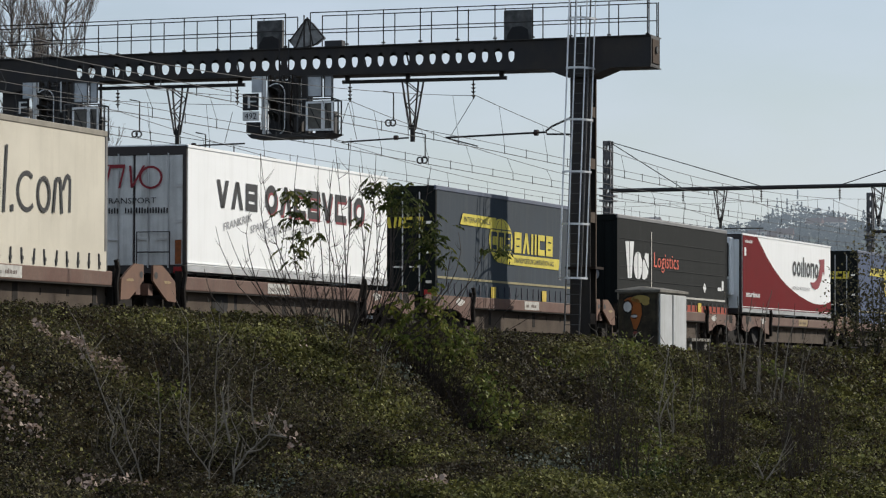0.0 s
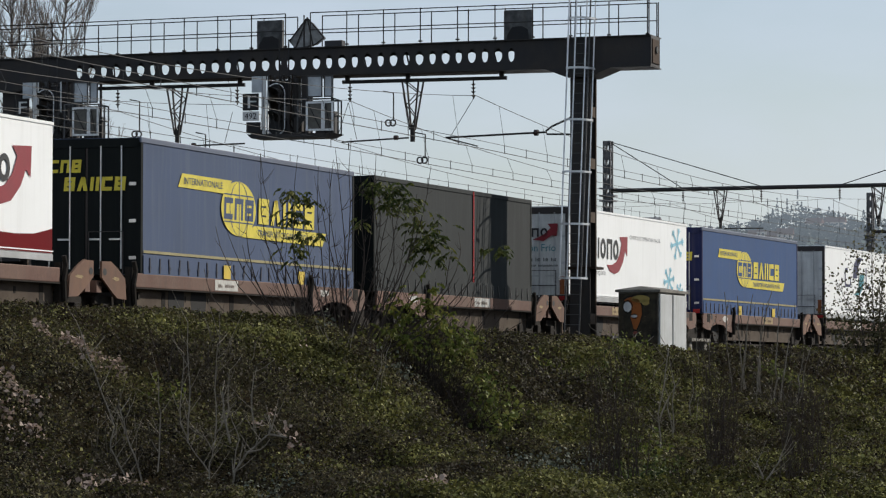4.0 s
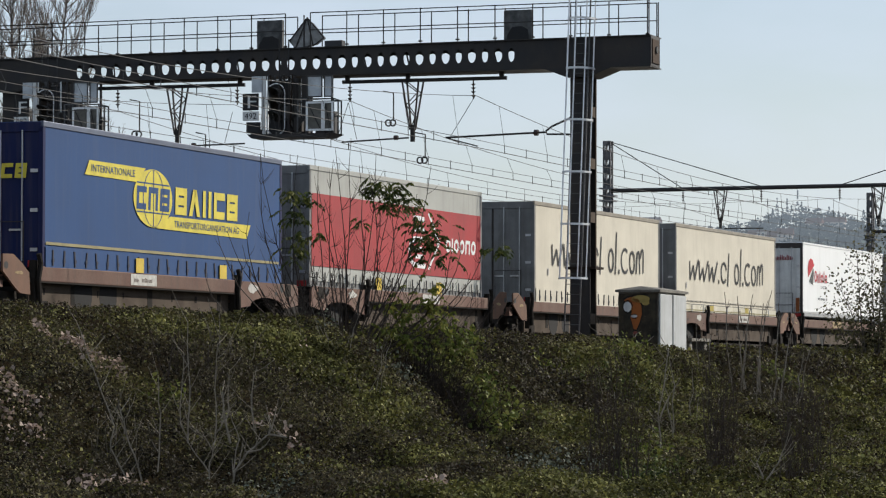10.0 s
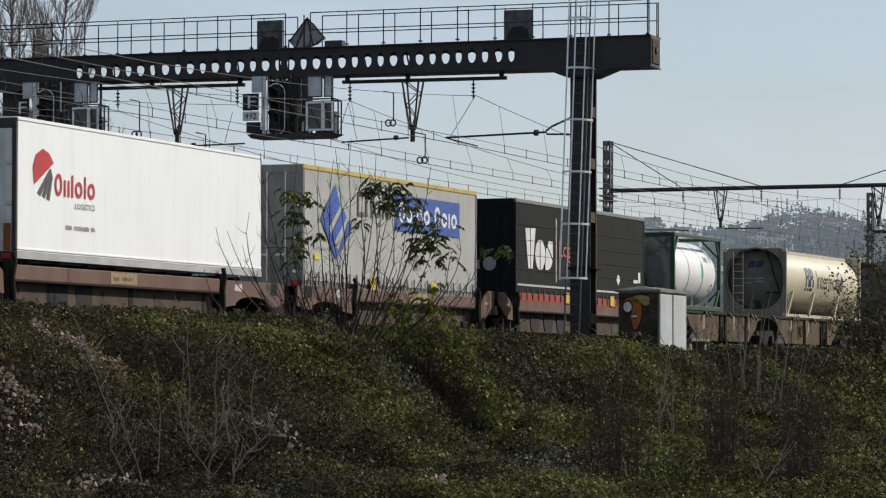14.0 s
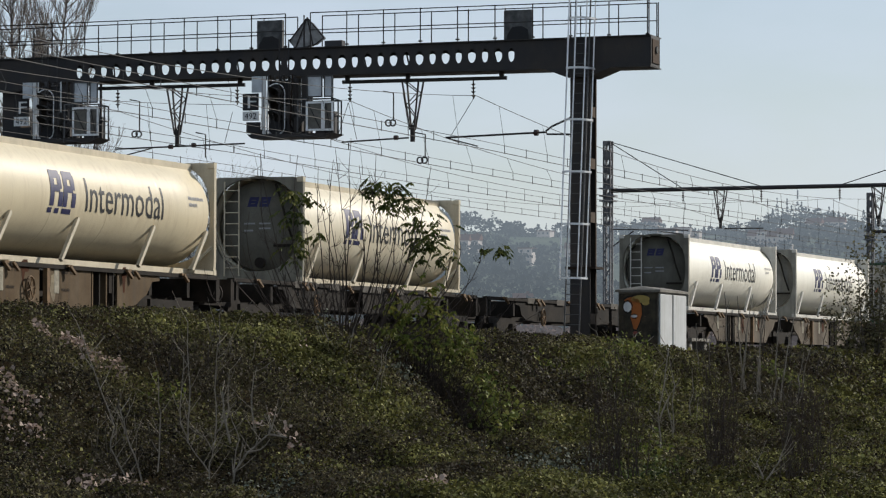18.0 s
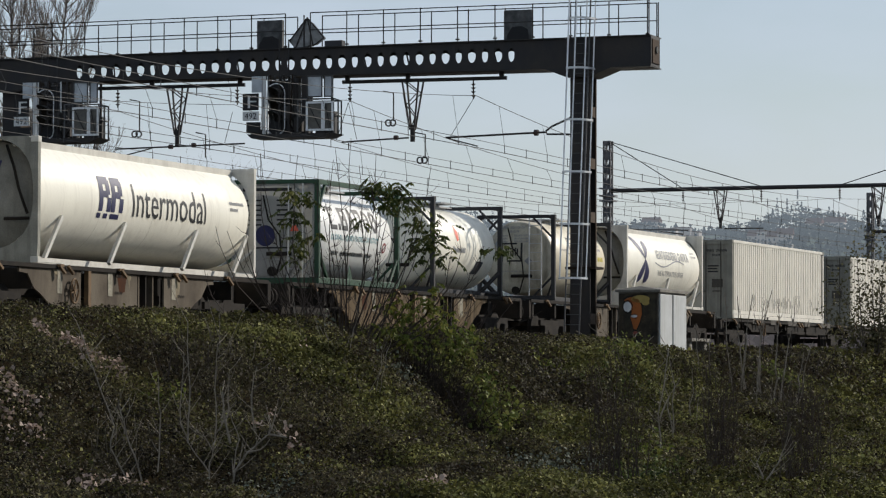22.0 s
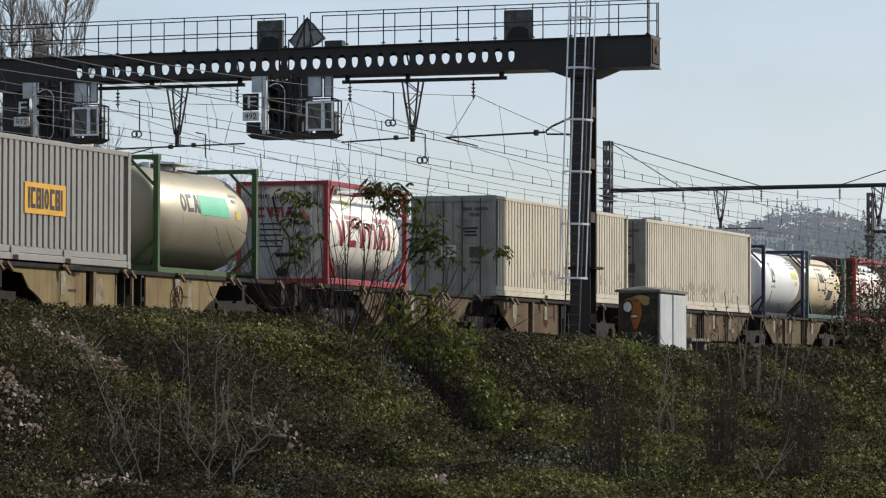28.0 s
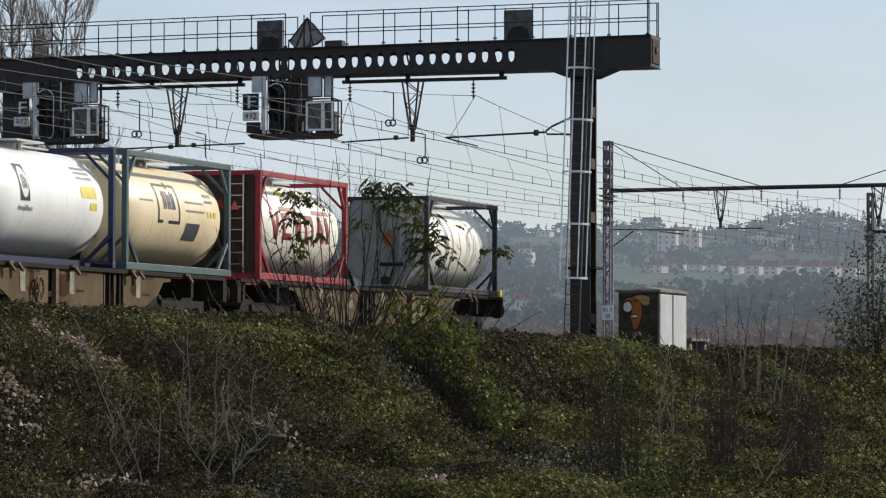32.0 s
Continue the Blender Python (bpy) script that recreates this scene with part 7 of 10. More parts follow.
def deco_veynat(g, L, cz, r):
    S = surf_of(cz, r)
    decal("name_bars", lambda bm: (glyphs(bm, S, "VCVNAI", 0.95, cz - 0.30, 0.66, 4.1, -0.1, 0.17), rect(bm, S, 1.7, 2.9, cz + 0.40, cz + 0.52), rect(bm, S, 3.9, 5.1, cz + 0.40, cz + 0.52), poly(bm, S, [(1.00, cz + 0.80), (1.12, cz + 0.80), (1.25, cz + 0.45), (1.12, cz + 0.35)])), M_inkred, g)
    for i in range(4):
        bm = bmesh.new()
        x = L * (0.24 + 0.17 * i)
        lathe(bm, [(x, r + 0.004), (x + 0.035, r + 0.004)], 40, cz=cz)
        part("strap_band", bm, M_inkgrey, g, "thin dark strap round the tank")
    decal("yellow_mark", lambda bm: rect(bm, S, 2.2, 2.65, cz + 0.85, cz + 1.05), M_inkyellow, g)
    E = end_of(0.022)
    decal("end_marks", lambda bm: [rect(bm, E, -0.6, 0.0, cz + 0.2 - 0.14 * i, cz + 0.24 - 0.14 * i) for i in range(5)] + [bars(bm, E, "XXXX XXXXXX", -0.7, cz + 0.85, 0.12, 1.0)], M_ink, g)
    decal("end_name", lambda bm: glyphs(bm, E, "VCVNAI", -0.95, cz + 0.38, 0.26, 1.4, -0.1, 0.07), M_inkred, g)
    part("warning_mark", tri_bm(-0.052, -H_LAD, cz + 0.35), M_inkorange, g)


def deco_m(g, L, cz, r):
    S = surf_of(cz, r)
    decal("emblem", lambda bm: (rect(bm, S, 1.5, 1.95, cz - 0.05, cz + 0.75), ), M_ink, g)
    decal("emblem_oval", lambda bm: disc(bm, surf_of(cz, r, 0.012), 1.72, cz + 0.35, 0.34, 0.0, 20, 0.55), M_inkwhite, g)
    decal("emblem_bars", lambda bm: bars(bm, surf_of(cz, r, 0.017), "XX", 1.6, cz + 0.2, 0.3, 0.26), M_ink, g)
    decal("name_bars", lambda bm: bars(bm, S, "xxxXxx", 1.4, cz - 0.25, 0.12, 0.7), M_inkgrey, g)
    decal("warning", lambda bm: (rect(bm, S, 4.55, 5.3, cz + 0.15, cz + 0.4), rect(bm, S, 4.95, 5.3, cz - 0.1, cz + 0.05)), M_inkyellow, g, "yellow warning labels")
    decal("marks", lambda bm: [bars(bm, S, "XXXX", 4.5, cz + 0.55 + 0.13 * i, 0.07, 0.8) for i in range(3)], M_inkgrey, g)


def deco_bandtank(g, L, cz, r):
    for x, wd, mm in ((1.75, 0.28, M_inkgrey), (2.35, 0.1, M_inkgrey)):
        bm = bmesh.new()
        lathe(bm, [(x, r + 0.008), (x + wd, r + 0.008)], 40, cz=cz)
        part("painted_band", bm, mm, g)
    E = end_of(0.0)
    decal("orange_mark", lambda bm: disc(bm, lambda u, z: Vector((0.0, -u, z)), 0.1, cz + 0.15, 0.2, 0, 18), mat("faded_orange_mark", (0.30, 0.12, 0.04, 1), 0.7), g)


def deco_plain(g, L, cz, r):
    S = surf_of(cz, r)
    for x in (2.2, 4.0):
        bm = bmesh.new()
        lathe(bm, [(x, r + 0.005), (x + 0.06, r + 0.005)], 40, cz=cz)
        part("strap_band", bm, M_ink, g, "dark strap round the tank")
    decal("marks", lambda bm: (bars(bm, S, "XXX X", 4.35, cz + 0.42, 0.22, 1.0), bars(bm, S, "XX XXX", 4.3, cz + 0.85, 0.12, 0.9), bars(bm, S, "xxxxxxxx", 2.5, cz + 0.95, 0.06, 0.9)), M_inkgrey, g)
    decal("green_mark", lambda bm: rect(bm, S, 3.85, 3.98, cz - 0.15, cz + 0.35), M_inkgreen, g)
    decal("round_mark", lambda bm: disc(bm, S, 5.3, cz - 0.5, 0.16, 0.11), M_inkred, g, "small red ring mark")
    E = end_of(0.0)
    decal("end_marks", lambda bm: [rect(bm, E, -0.7, -0.3, cz + 0.7 - 0.13 * i, cz + 0.74 - 0.13 * i) for i in range(7)], M_ink, g)


T_cream = mat("cream_tank_cladding", (0.60, 0.52, 0.36, 1), 0.4, var=0.15, scale=0.7, streak=0.3, dirt=(0.28, 0.20, 0.12, 1))
T_ivory = mat("ivory_tank_cladding", (0.86, 0.82, 0.70, 1), 0.38, var=0.12, scale=0.7, streak=0.25, dirt=(0.30, 0.25, 0.18, 1))
T_oat = mat("oat_tank_cladding", (0.68, 0.61, 0.46, 1), 0.4, var=0.2, scale=0.7, streak=0.4, dirt=(0.26, 0.18, 0.10, 1))
T_white = mat("white_tank_cladding", (0.85, 0.84, 0.80, 1), 0.3, var=0.12, scale=0.7, streak=0.2, dirt=(0.32, 0.29, 0.24, 1))
T_peach = mat("peach_tank_cladding", (0.78, 0.64, 0.41, 1), 0.4, var=0.15, scale=0.7, streak=0.3, dirt=(0.30, 0.22, 0.13, 1))
T_steel = mat("brushed_steel_tank", (0.32, 0.28, 0.20, 1), 0.45, 0.35, var=0.2, scale=0.6, streak=0.3, dirt=(0.25, 0.22, 0.17, 1))
F_green = mat("dark_green_frame", (0.022, 0.065, 0.036, 1), 0.5, var=0.3)
F_lgreen = mat("leaf_green_frame", (0.05, 0.10, 0.032, 1), 0.5, var=0.3)
F_red = mat("red_frame", (0.33, 0.03, 0.04, 1), 0.5, var=0.3, streak=0.2)
F_teal = mat("teal_frame", (0.07, 0.115, 0.12, 1), 0.5, var=0.3)
F_blue = mat("deep_blue_frame", (0.022, 0.028, 0.075, 1), 0.45, var=0.3)
M_endbrown = mat("grimy_brown_end", (0.085, 0.065, 0.055, 1), 0.8, var=0.4, scale=2, streak=0.4)
M_endgrey = mat("dull_grey_end", (0.24, 0.24, 0.23, 1), 0.7, var=0.3, scale=2, streak=0.4)
F_dark = mat("black_grey_frame", (0.035, 0.035, 0.038, 1), 0.55, var=0.3)
M_endpale = mat("pale_grey_end", (0.46, 0.45, 0.42, 1), 0.6, var=0.2, scale=2, streak=0.3, dirt=(0.25, 0.23, 0.20, 1))
M_headbeige = mat("streaked_beige_head", (0.66, 0.61, 0.48, 1), 0.6, var=0.5, scale=1.6, streak=0.6, dirt=(0.10, 0.075, 0.05, 1))
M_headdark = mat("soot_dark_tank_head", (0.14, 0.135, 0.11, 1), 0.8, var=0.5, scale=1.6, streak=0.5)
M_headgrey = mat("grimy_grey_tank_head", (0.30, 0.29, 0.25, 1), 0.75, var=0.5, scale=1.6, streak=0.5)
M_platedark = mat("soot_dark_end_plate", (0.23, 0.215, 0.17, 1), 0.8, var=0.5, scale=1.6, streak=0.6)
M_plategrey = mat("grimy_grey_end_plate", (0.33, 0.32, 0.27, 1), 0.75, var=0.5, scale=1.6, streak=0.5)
F_white = mat("worn_white_frame", (0.64, 0.61, 0.54, 1), 0.5, var=0.25, streak=0.3, dirt=(0.22, 0.18, 0.13, 1))
F_cream = mat("cream_frame", (0.55, 0.48, 0.35, 1), 0.5, var=0.25, streak=0.3, dirt=(0.2, 0.16, 0.11, 1))

tank(22.0, 6.06, "white banded tank container in a green box frame", T_white, F_green, full=True, plated=M_endgrey, deco=deco_plain, gusset=True)
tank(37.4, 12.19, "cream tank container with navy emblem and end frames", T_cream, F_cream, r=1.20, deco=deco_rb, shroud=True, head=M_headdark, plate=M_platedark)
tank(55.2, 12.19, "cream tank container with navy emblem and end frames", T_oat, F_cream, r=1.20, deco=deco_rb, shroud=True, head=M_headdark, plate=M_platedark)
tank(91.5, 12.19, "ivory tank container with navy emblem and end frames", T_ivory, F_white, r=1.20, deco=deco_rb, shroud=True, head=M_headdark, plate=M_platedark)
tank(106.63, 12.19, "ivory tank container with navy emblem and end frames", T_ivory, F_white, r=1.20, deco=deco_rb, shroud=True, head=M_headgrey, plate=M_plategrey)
tank(123.05, 6.06, "white tank container in a dark green box frame", T_white, F_green, full=True, plated=M_endpale, ladder_side=-1, deco=deco_ramos, gusset=True)
tank(131.9, 6.06, "white tank container with red drop mark", T_ivory, F_dark, deco=deco_drop)
tank(143.02, 6.06, "cream tank container with square outline emblem", T_oat, F_dark, deco=deco_ilb, head=M_headbeige, ladder_side=-1)
tank(150.8, 9.32, "white tank container with violet petal marks", T_ivory, F_white, r=1.20, deco=deco_salva, shroud=True)
box_container(163.95, 13.716, "dirty white corrugated 45-foot container", M_cont, M_cont_end, deco_45, zb=1.18, h=2.79)
box_container(182.1, 13.716, "dirty white corrugated 45-foot container", M_cont, M_cont_end, deco_45, zb=1.18, h=2.79)
box_container(200.5, 9.125, "light grey corrugated container with orange panel", M_cont_grey, M_cont_grey, deco_yellow, h=2.5, door=False)
tank(211.2, 6.06, "dull steel tank container with green end frames", T_steel, F_lgreen, deco=deco_cca)
tank(221.98, 6.06, "ivory tank container in a red box frame", T_ivory, F_red, full=True, plated=M_endpale, deco=deco_veynat, ladder_side=-1)
box_container(235.4, 13.716, "cream corrugated 45-foot container with soot marks", M_cont_cream, M_cont_end, deco_45)
box_container(251.15, 13.716, "cream corrugated 45-foot container with soot marks", M_cont_cream, M_cont_end, deco_45)
tank(266.95, 6.06, "white tank container with deep blue end frames", T_white, F_blue, deco=deco_m)
tank(273.6, 6.06, "peach tank container in a teal box frame", T_peach, F_teal, full=True, deco=deco_ilb)
tank(281.5, 6.06, "ivory tank container in a red box frame", T_ivory, F_red, full=True, plated=M_endbrown, deco=deco_veynat, ladder_side=-1)
tank(293.85, 6.06, "white banded tank container in a dark frame", T_ivory, F_dark, full=True, plated=M_endpale, deco=deco_bandtank, chamfer=True, ladder=False)


# ---- wagons ----
def bogie(parent, x):
    bg = part("bogie", bx(x - 0.5, x + 0.5, -0.9, 0.9, 0.45, 0.62), M_under, parent)
    for k in (-1, 1):
        bm = bmesh.new()
        pts = [(x - 1.25, 0.62), (x - 0.6, 0.62), (x - 0.35, 0.35), (x + 0.35, 0.35), (x + 0.6, 0.62), (x + 1.25, 0.62), (x + 1.25, 0.78), (x - 1.25, 0.78)]
        a = [bm.verts.new((px, k * 1.0, pz)) for px, pz in pts]
        b = [bm.verts.new((px, k * 1.08, pz)) for px, pz in pts]
        bm.faces.new(a if k > 0 else a[::-1]), bm.faces.new(b[::-1] if k > 0 else b)
        for i in range(8):
            bm.faces.new((a[i], a[(i + 1) % 8], b[(i + 1) % 8], b[i]))
        part("side_frame", bm, M_under, bg)
        for dx in (-0.9, 0.9):
            part("axle_box", bx(x + dx - 0.17, x + dx + 0.17, *sorted((k * 1.0, k * 1.16)), 0.34, 0.62, bevel=0.02), M_under, bg)
    for dx in (-0.9, 0.9):
        for y in (-0.75, 0.75):
            bm = bmesh.new()
            lathe_y(bm, x + dx, y, 0.46, [(-0.07, 0.0), (-0.07, 0.40), (-0.06, 0.49), (0.03, 0.46), (0.07, 0.44), (0.07, 0.0)], 24)
            part("wheel", bm, M_under, bg)
    return bg


def pocket_wagon(s0, s1, mid):
    """Articulated low pocket wagon with two platforms and raised end shields."""
    L = s1 - s0
    g = thing("pocket_wagon", "red-brown articulated pocket wagon, worn and dusty", "wagon", group="wagons of the train")
    MOVING.append((g, s0, L))
    c = mid - s0 if mid else 0
    for a, b, in_a, in_b in ((0.12, c, False, True), (c + 0.8, L - 0.12, True, False)) if mid else ((0.12, L - 0.12, False, False),):
        xa, xb = a + (4.15 if in_a else 1.72), b - (4.15 if in_b else 1.72)
        for k in (-1, 1):
            y = k * 1.30
            part("side_beam", bx(xa, xb, *sorted((y, y - k * 0.14)), 1.00, 1.305, bevel=0.02), M_wagon, g)
            lw = part("lower_web", bx(xa - 0.1, xb + 0.1, *sorted((y - k * 0.20, y - k * 0.26)), 0.40, 1.0), M_web, g, "dusty lower web with dark slots")
            for i in range(8):
                x = xa + 0.6 + i * (xb - xa - 1.2) / 7
                wd = (0.07, 0.22, 0.06, 0.06, 0.26, 0.06, 0.12, 0.2)[i]
                part("slot", bx(x, x + wd, *sorted((y - k * 0.194, y - k * 0.20)), 0.55 if i % 3 == 1 else 0.74, 0.95 if i % 3 == 1 else 0.88), M_under, lw)
            part("beam_flange", bx(xa - 0.1, xb + 0.1, *sorted((y + k * 0.014, y - k * 0.20)), 0.972, 1.0), M_under, g)
            for x in (xa - 0.12, xb + 0.12):
                bm = bmesh.new()
                chain(bm, [(x, y + k * 0.03, 1.55), (x + 0.06, y + k * 0.05, 1.35), (x - 0.03, y + k * 0.04, 1.05), (x + 0.05, y + k * 0.03, 0.6)], 0.055, 6)
                box(bm, x - 0.09, x + 0.09, *sorted((y - k * 0.02, y - k * 0.14)), 0.5, 1.42)
                part("securing_chain", bm, M_under, g, "dark hanging chain and hook on a post")
            for x0, dirn, inner in ((a, 1, in_a), (b, -1, in_b)):
                if inner:
                    # long plate over the shared bogie with a shallow curved cut
                    prof = [(0.05, 1.20), (0.18, 1.29), (3.95, 1.29), (3.95, 0.66), (3.5, 0.70)]
                    prof += [(2.1 + 1.1 * math.cos(q), 0.72 + 0.22 * math.sin(q)) for q in [math.pi * i / 8 for i in range(9)]]
                    prof += [(0.7, 0.72), (0.05, 0.80)]
                else:
                    # chamfered shield at the end of the wagon
                    prof = [(0.0, 1.50), (0.48, 1.51), (0.85, 1.36), (1.22, 1.16), (1.28, 0.72), (0.8, 0.74), (0.5, 0.88), (0.0, 1.16)]
                pts = [(x0 + dirn * px_, pz) for px_, pz in prof]
                if dirn < 0:
                    pts = pts[::-1]
                n = len(pts)
                bm = bmesh.new()
                fr = [bm.verts.new((px_, y, pz)) for px_, pz in pts]
                bk = [bm.verts.new((px_, y - k * 0.05, pz)) for px_, pz in pts]
                bm.faces.new(fr), bm.faces.new(bk[::-1])
                for i in range(n):
                    bm.faces.new((fr[i], bk[i], bk[(i + 1) % n], fr[(i + 1) % n]))
                bmesh.ops.recalc_face_normals(bm, faces=bm.faces)
                pl = part("bogie_plate" if inner else "end_shield", bm, M_wagon if inner else M_shield, g)
                if k < 0:
                    rr = random.Random(int(x0 * 7) + int(abs(s0)))
                    xc, zc, rx, rz = (x0 + dirn * 3.0, 1.14, 0.42, 0.13) if inner else (x0 + dirn * 0.75, 1.15, 0.26, 0.05)
                    bm = bmesh.new()
                    poly(bm, flat(y - 0.004), [(xc + rx * (0.5 + 0.5 * rr.random()) * math.cos(q), zc + rz * (0.5 + 0.5 * rr.random()) * math.sin(q)) for q in [2 * math.pi * i / 12 for i in range(12)]])
                    part("bare_patch", bm, M_label if inner else M_ochre, pl)
                    for fx, fz, fr_ in ((1.15, 1.18, 0.10), (1.55, 1.05, 0.05)) if inner else ((0.14, 1.28, 0.075),):
                        bm = bmesh.new()
                        disc(bm, flat(y - 0.006), x0 + dirn * fx, fz, fr_, 0, 14, 1.3)
                        part("lifting_hole", bm, M_blackplate, pl)
                    if inner:
                        part("window_slot", bx(*sorted((x0 + dirn * 0.55, x0 + dirn * 0.95)), y - 0.006, y, 1.0, 1.28), M_under, pl)
            xm = (xa + xb) / 2
            lp = part("label_plate", bx(xm - 0.7, xm + 0.7, *sorted((y + k * 0.006, y + k * 0.001)), 1.04, 1.28), (M_label, M_ochre)[int(abs(s0)) % 2], g, "pale stencil plate")
            if k < 0:
                tagged(decal("plate_marks", lambda bm: bars(bm, flat(y - 0.010), "xx xXxx", xm - 0.55, 1.11, 0.1, 1.0), M_wagon_pale, lp), kind="stuff")
        part("pocket_floor", bx(xa - 0.1, xb + 0.1, -1.0, 1.0, 0.22, 0.30), M_under, g)
        part("hitch", bx(xb - 0.4, xb + 0.4, -0.5, 0.5, 1.0, 1.36, bevel=0.03), M_under, g)
        for x0, x1 in ((a, xa), (xb, b)):
            part("end_platform", bx(x0 + 0.05, x1 - 0.05, -1.2, 1.2, 0.98, 1.06), M_under, g)
    for x in (1.5, c + 0.4, L - 1.5) if mid else (1.5, L - 1.5):
        bogie(g, x)
    # buffers and couplings
    for x, d in ((0.02, 1), (L - 0.02, -1)):
        bm = bmesh.new()
        for y in (-0.87, 0.87):
            tube(bm, (x, y, 1.02), (x - d * 0.42, y, 1.02), 0.1, 10)
            tube(bm, (x - d * 0.42, y, 1.02), (x - d * 0.48, y, 1.02), 0.24, 14)
        part("buffer", bm, M_under, g)
        bm = bmesh.new()
        tube(bm, (x, 0, 1.0), (x - d * 0.5, 0, 0.9), 0.06, 6)
        part("coupler", bm, M_under, g)
        part("head_stock", bx(*sorted((x + d * 0.05, x + d * 0.3)), -1.2, 1.2, 0.85, 1.1), M_wagon, g)
    return g


M_gold = mat("worn_ochre_lever", (0.19, 0.115, 0.055, 1), 0.8, var=0.5, scale=6)
M_wornpale = mat("worn_pale_paint", (0.30, 0.255, 0.165, 1), 0.85, var=0.5, scale=4, alt=(0.15, 0.12, 0.085, 1), streak=0.5, spec=0.1)
M_tan = mat("wagon_patched_tan", (0.088, 0.056, 0.029, 1), 0.85, var=0.5, scale=1.3, streak=0.5, alt=(0.135, 0.096, 0.052, 1), spec=0.1)
M_patchgrey = mat("wagon_grey_brown", (0.075, 0.058, 0.042, 1), 0.85, var=0.5, scale=1.3, streak=0.6, alt=(0.15, 0.125, 0.092, 1), spec=0.1)
M_wochre = mat("wagon_yellow_ochre", (0.19, 0.135, 0.062, 1), 0.85, var=0.5, scale=1.6, streak=0.6, dirt=(0.07, 0.03, 0.015, 1), alt=(0.26, 0.20, 0.10, 1), spec=0.1)
M_rustpatch = mat("rust_patch", (0.07, 0.026, 0.012, 1), 0.9, var=0.5, scale=6, spec=0.05)
M_oldlabel = mat("faded_label", (0.34, 0.31, 0.24, 1), 0.8, var=0.5, scale=9, spec=0.1)


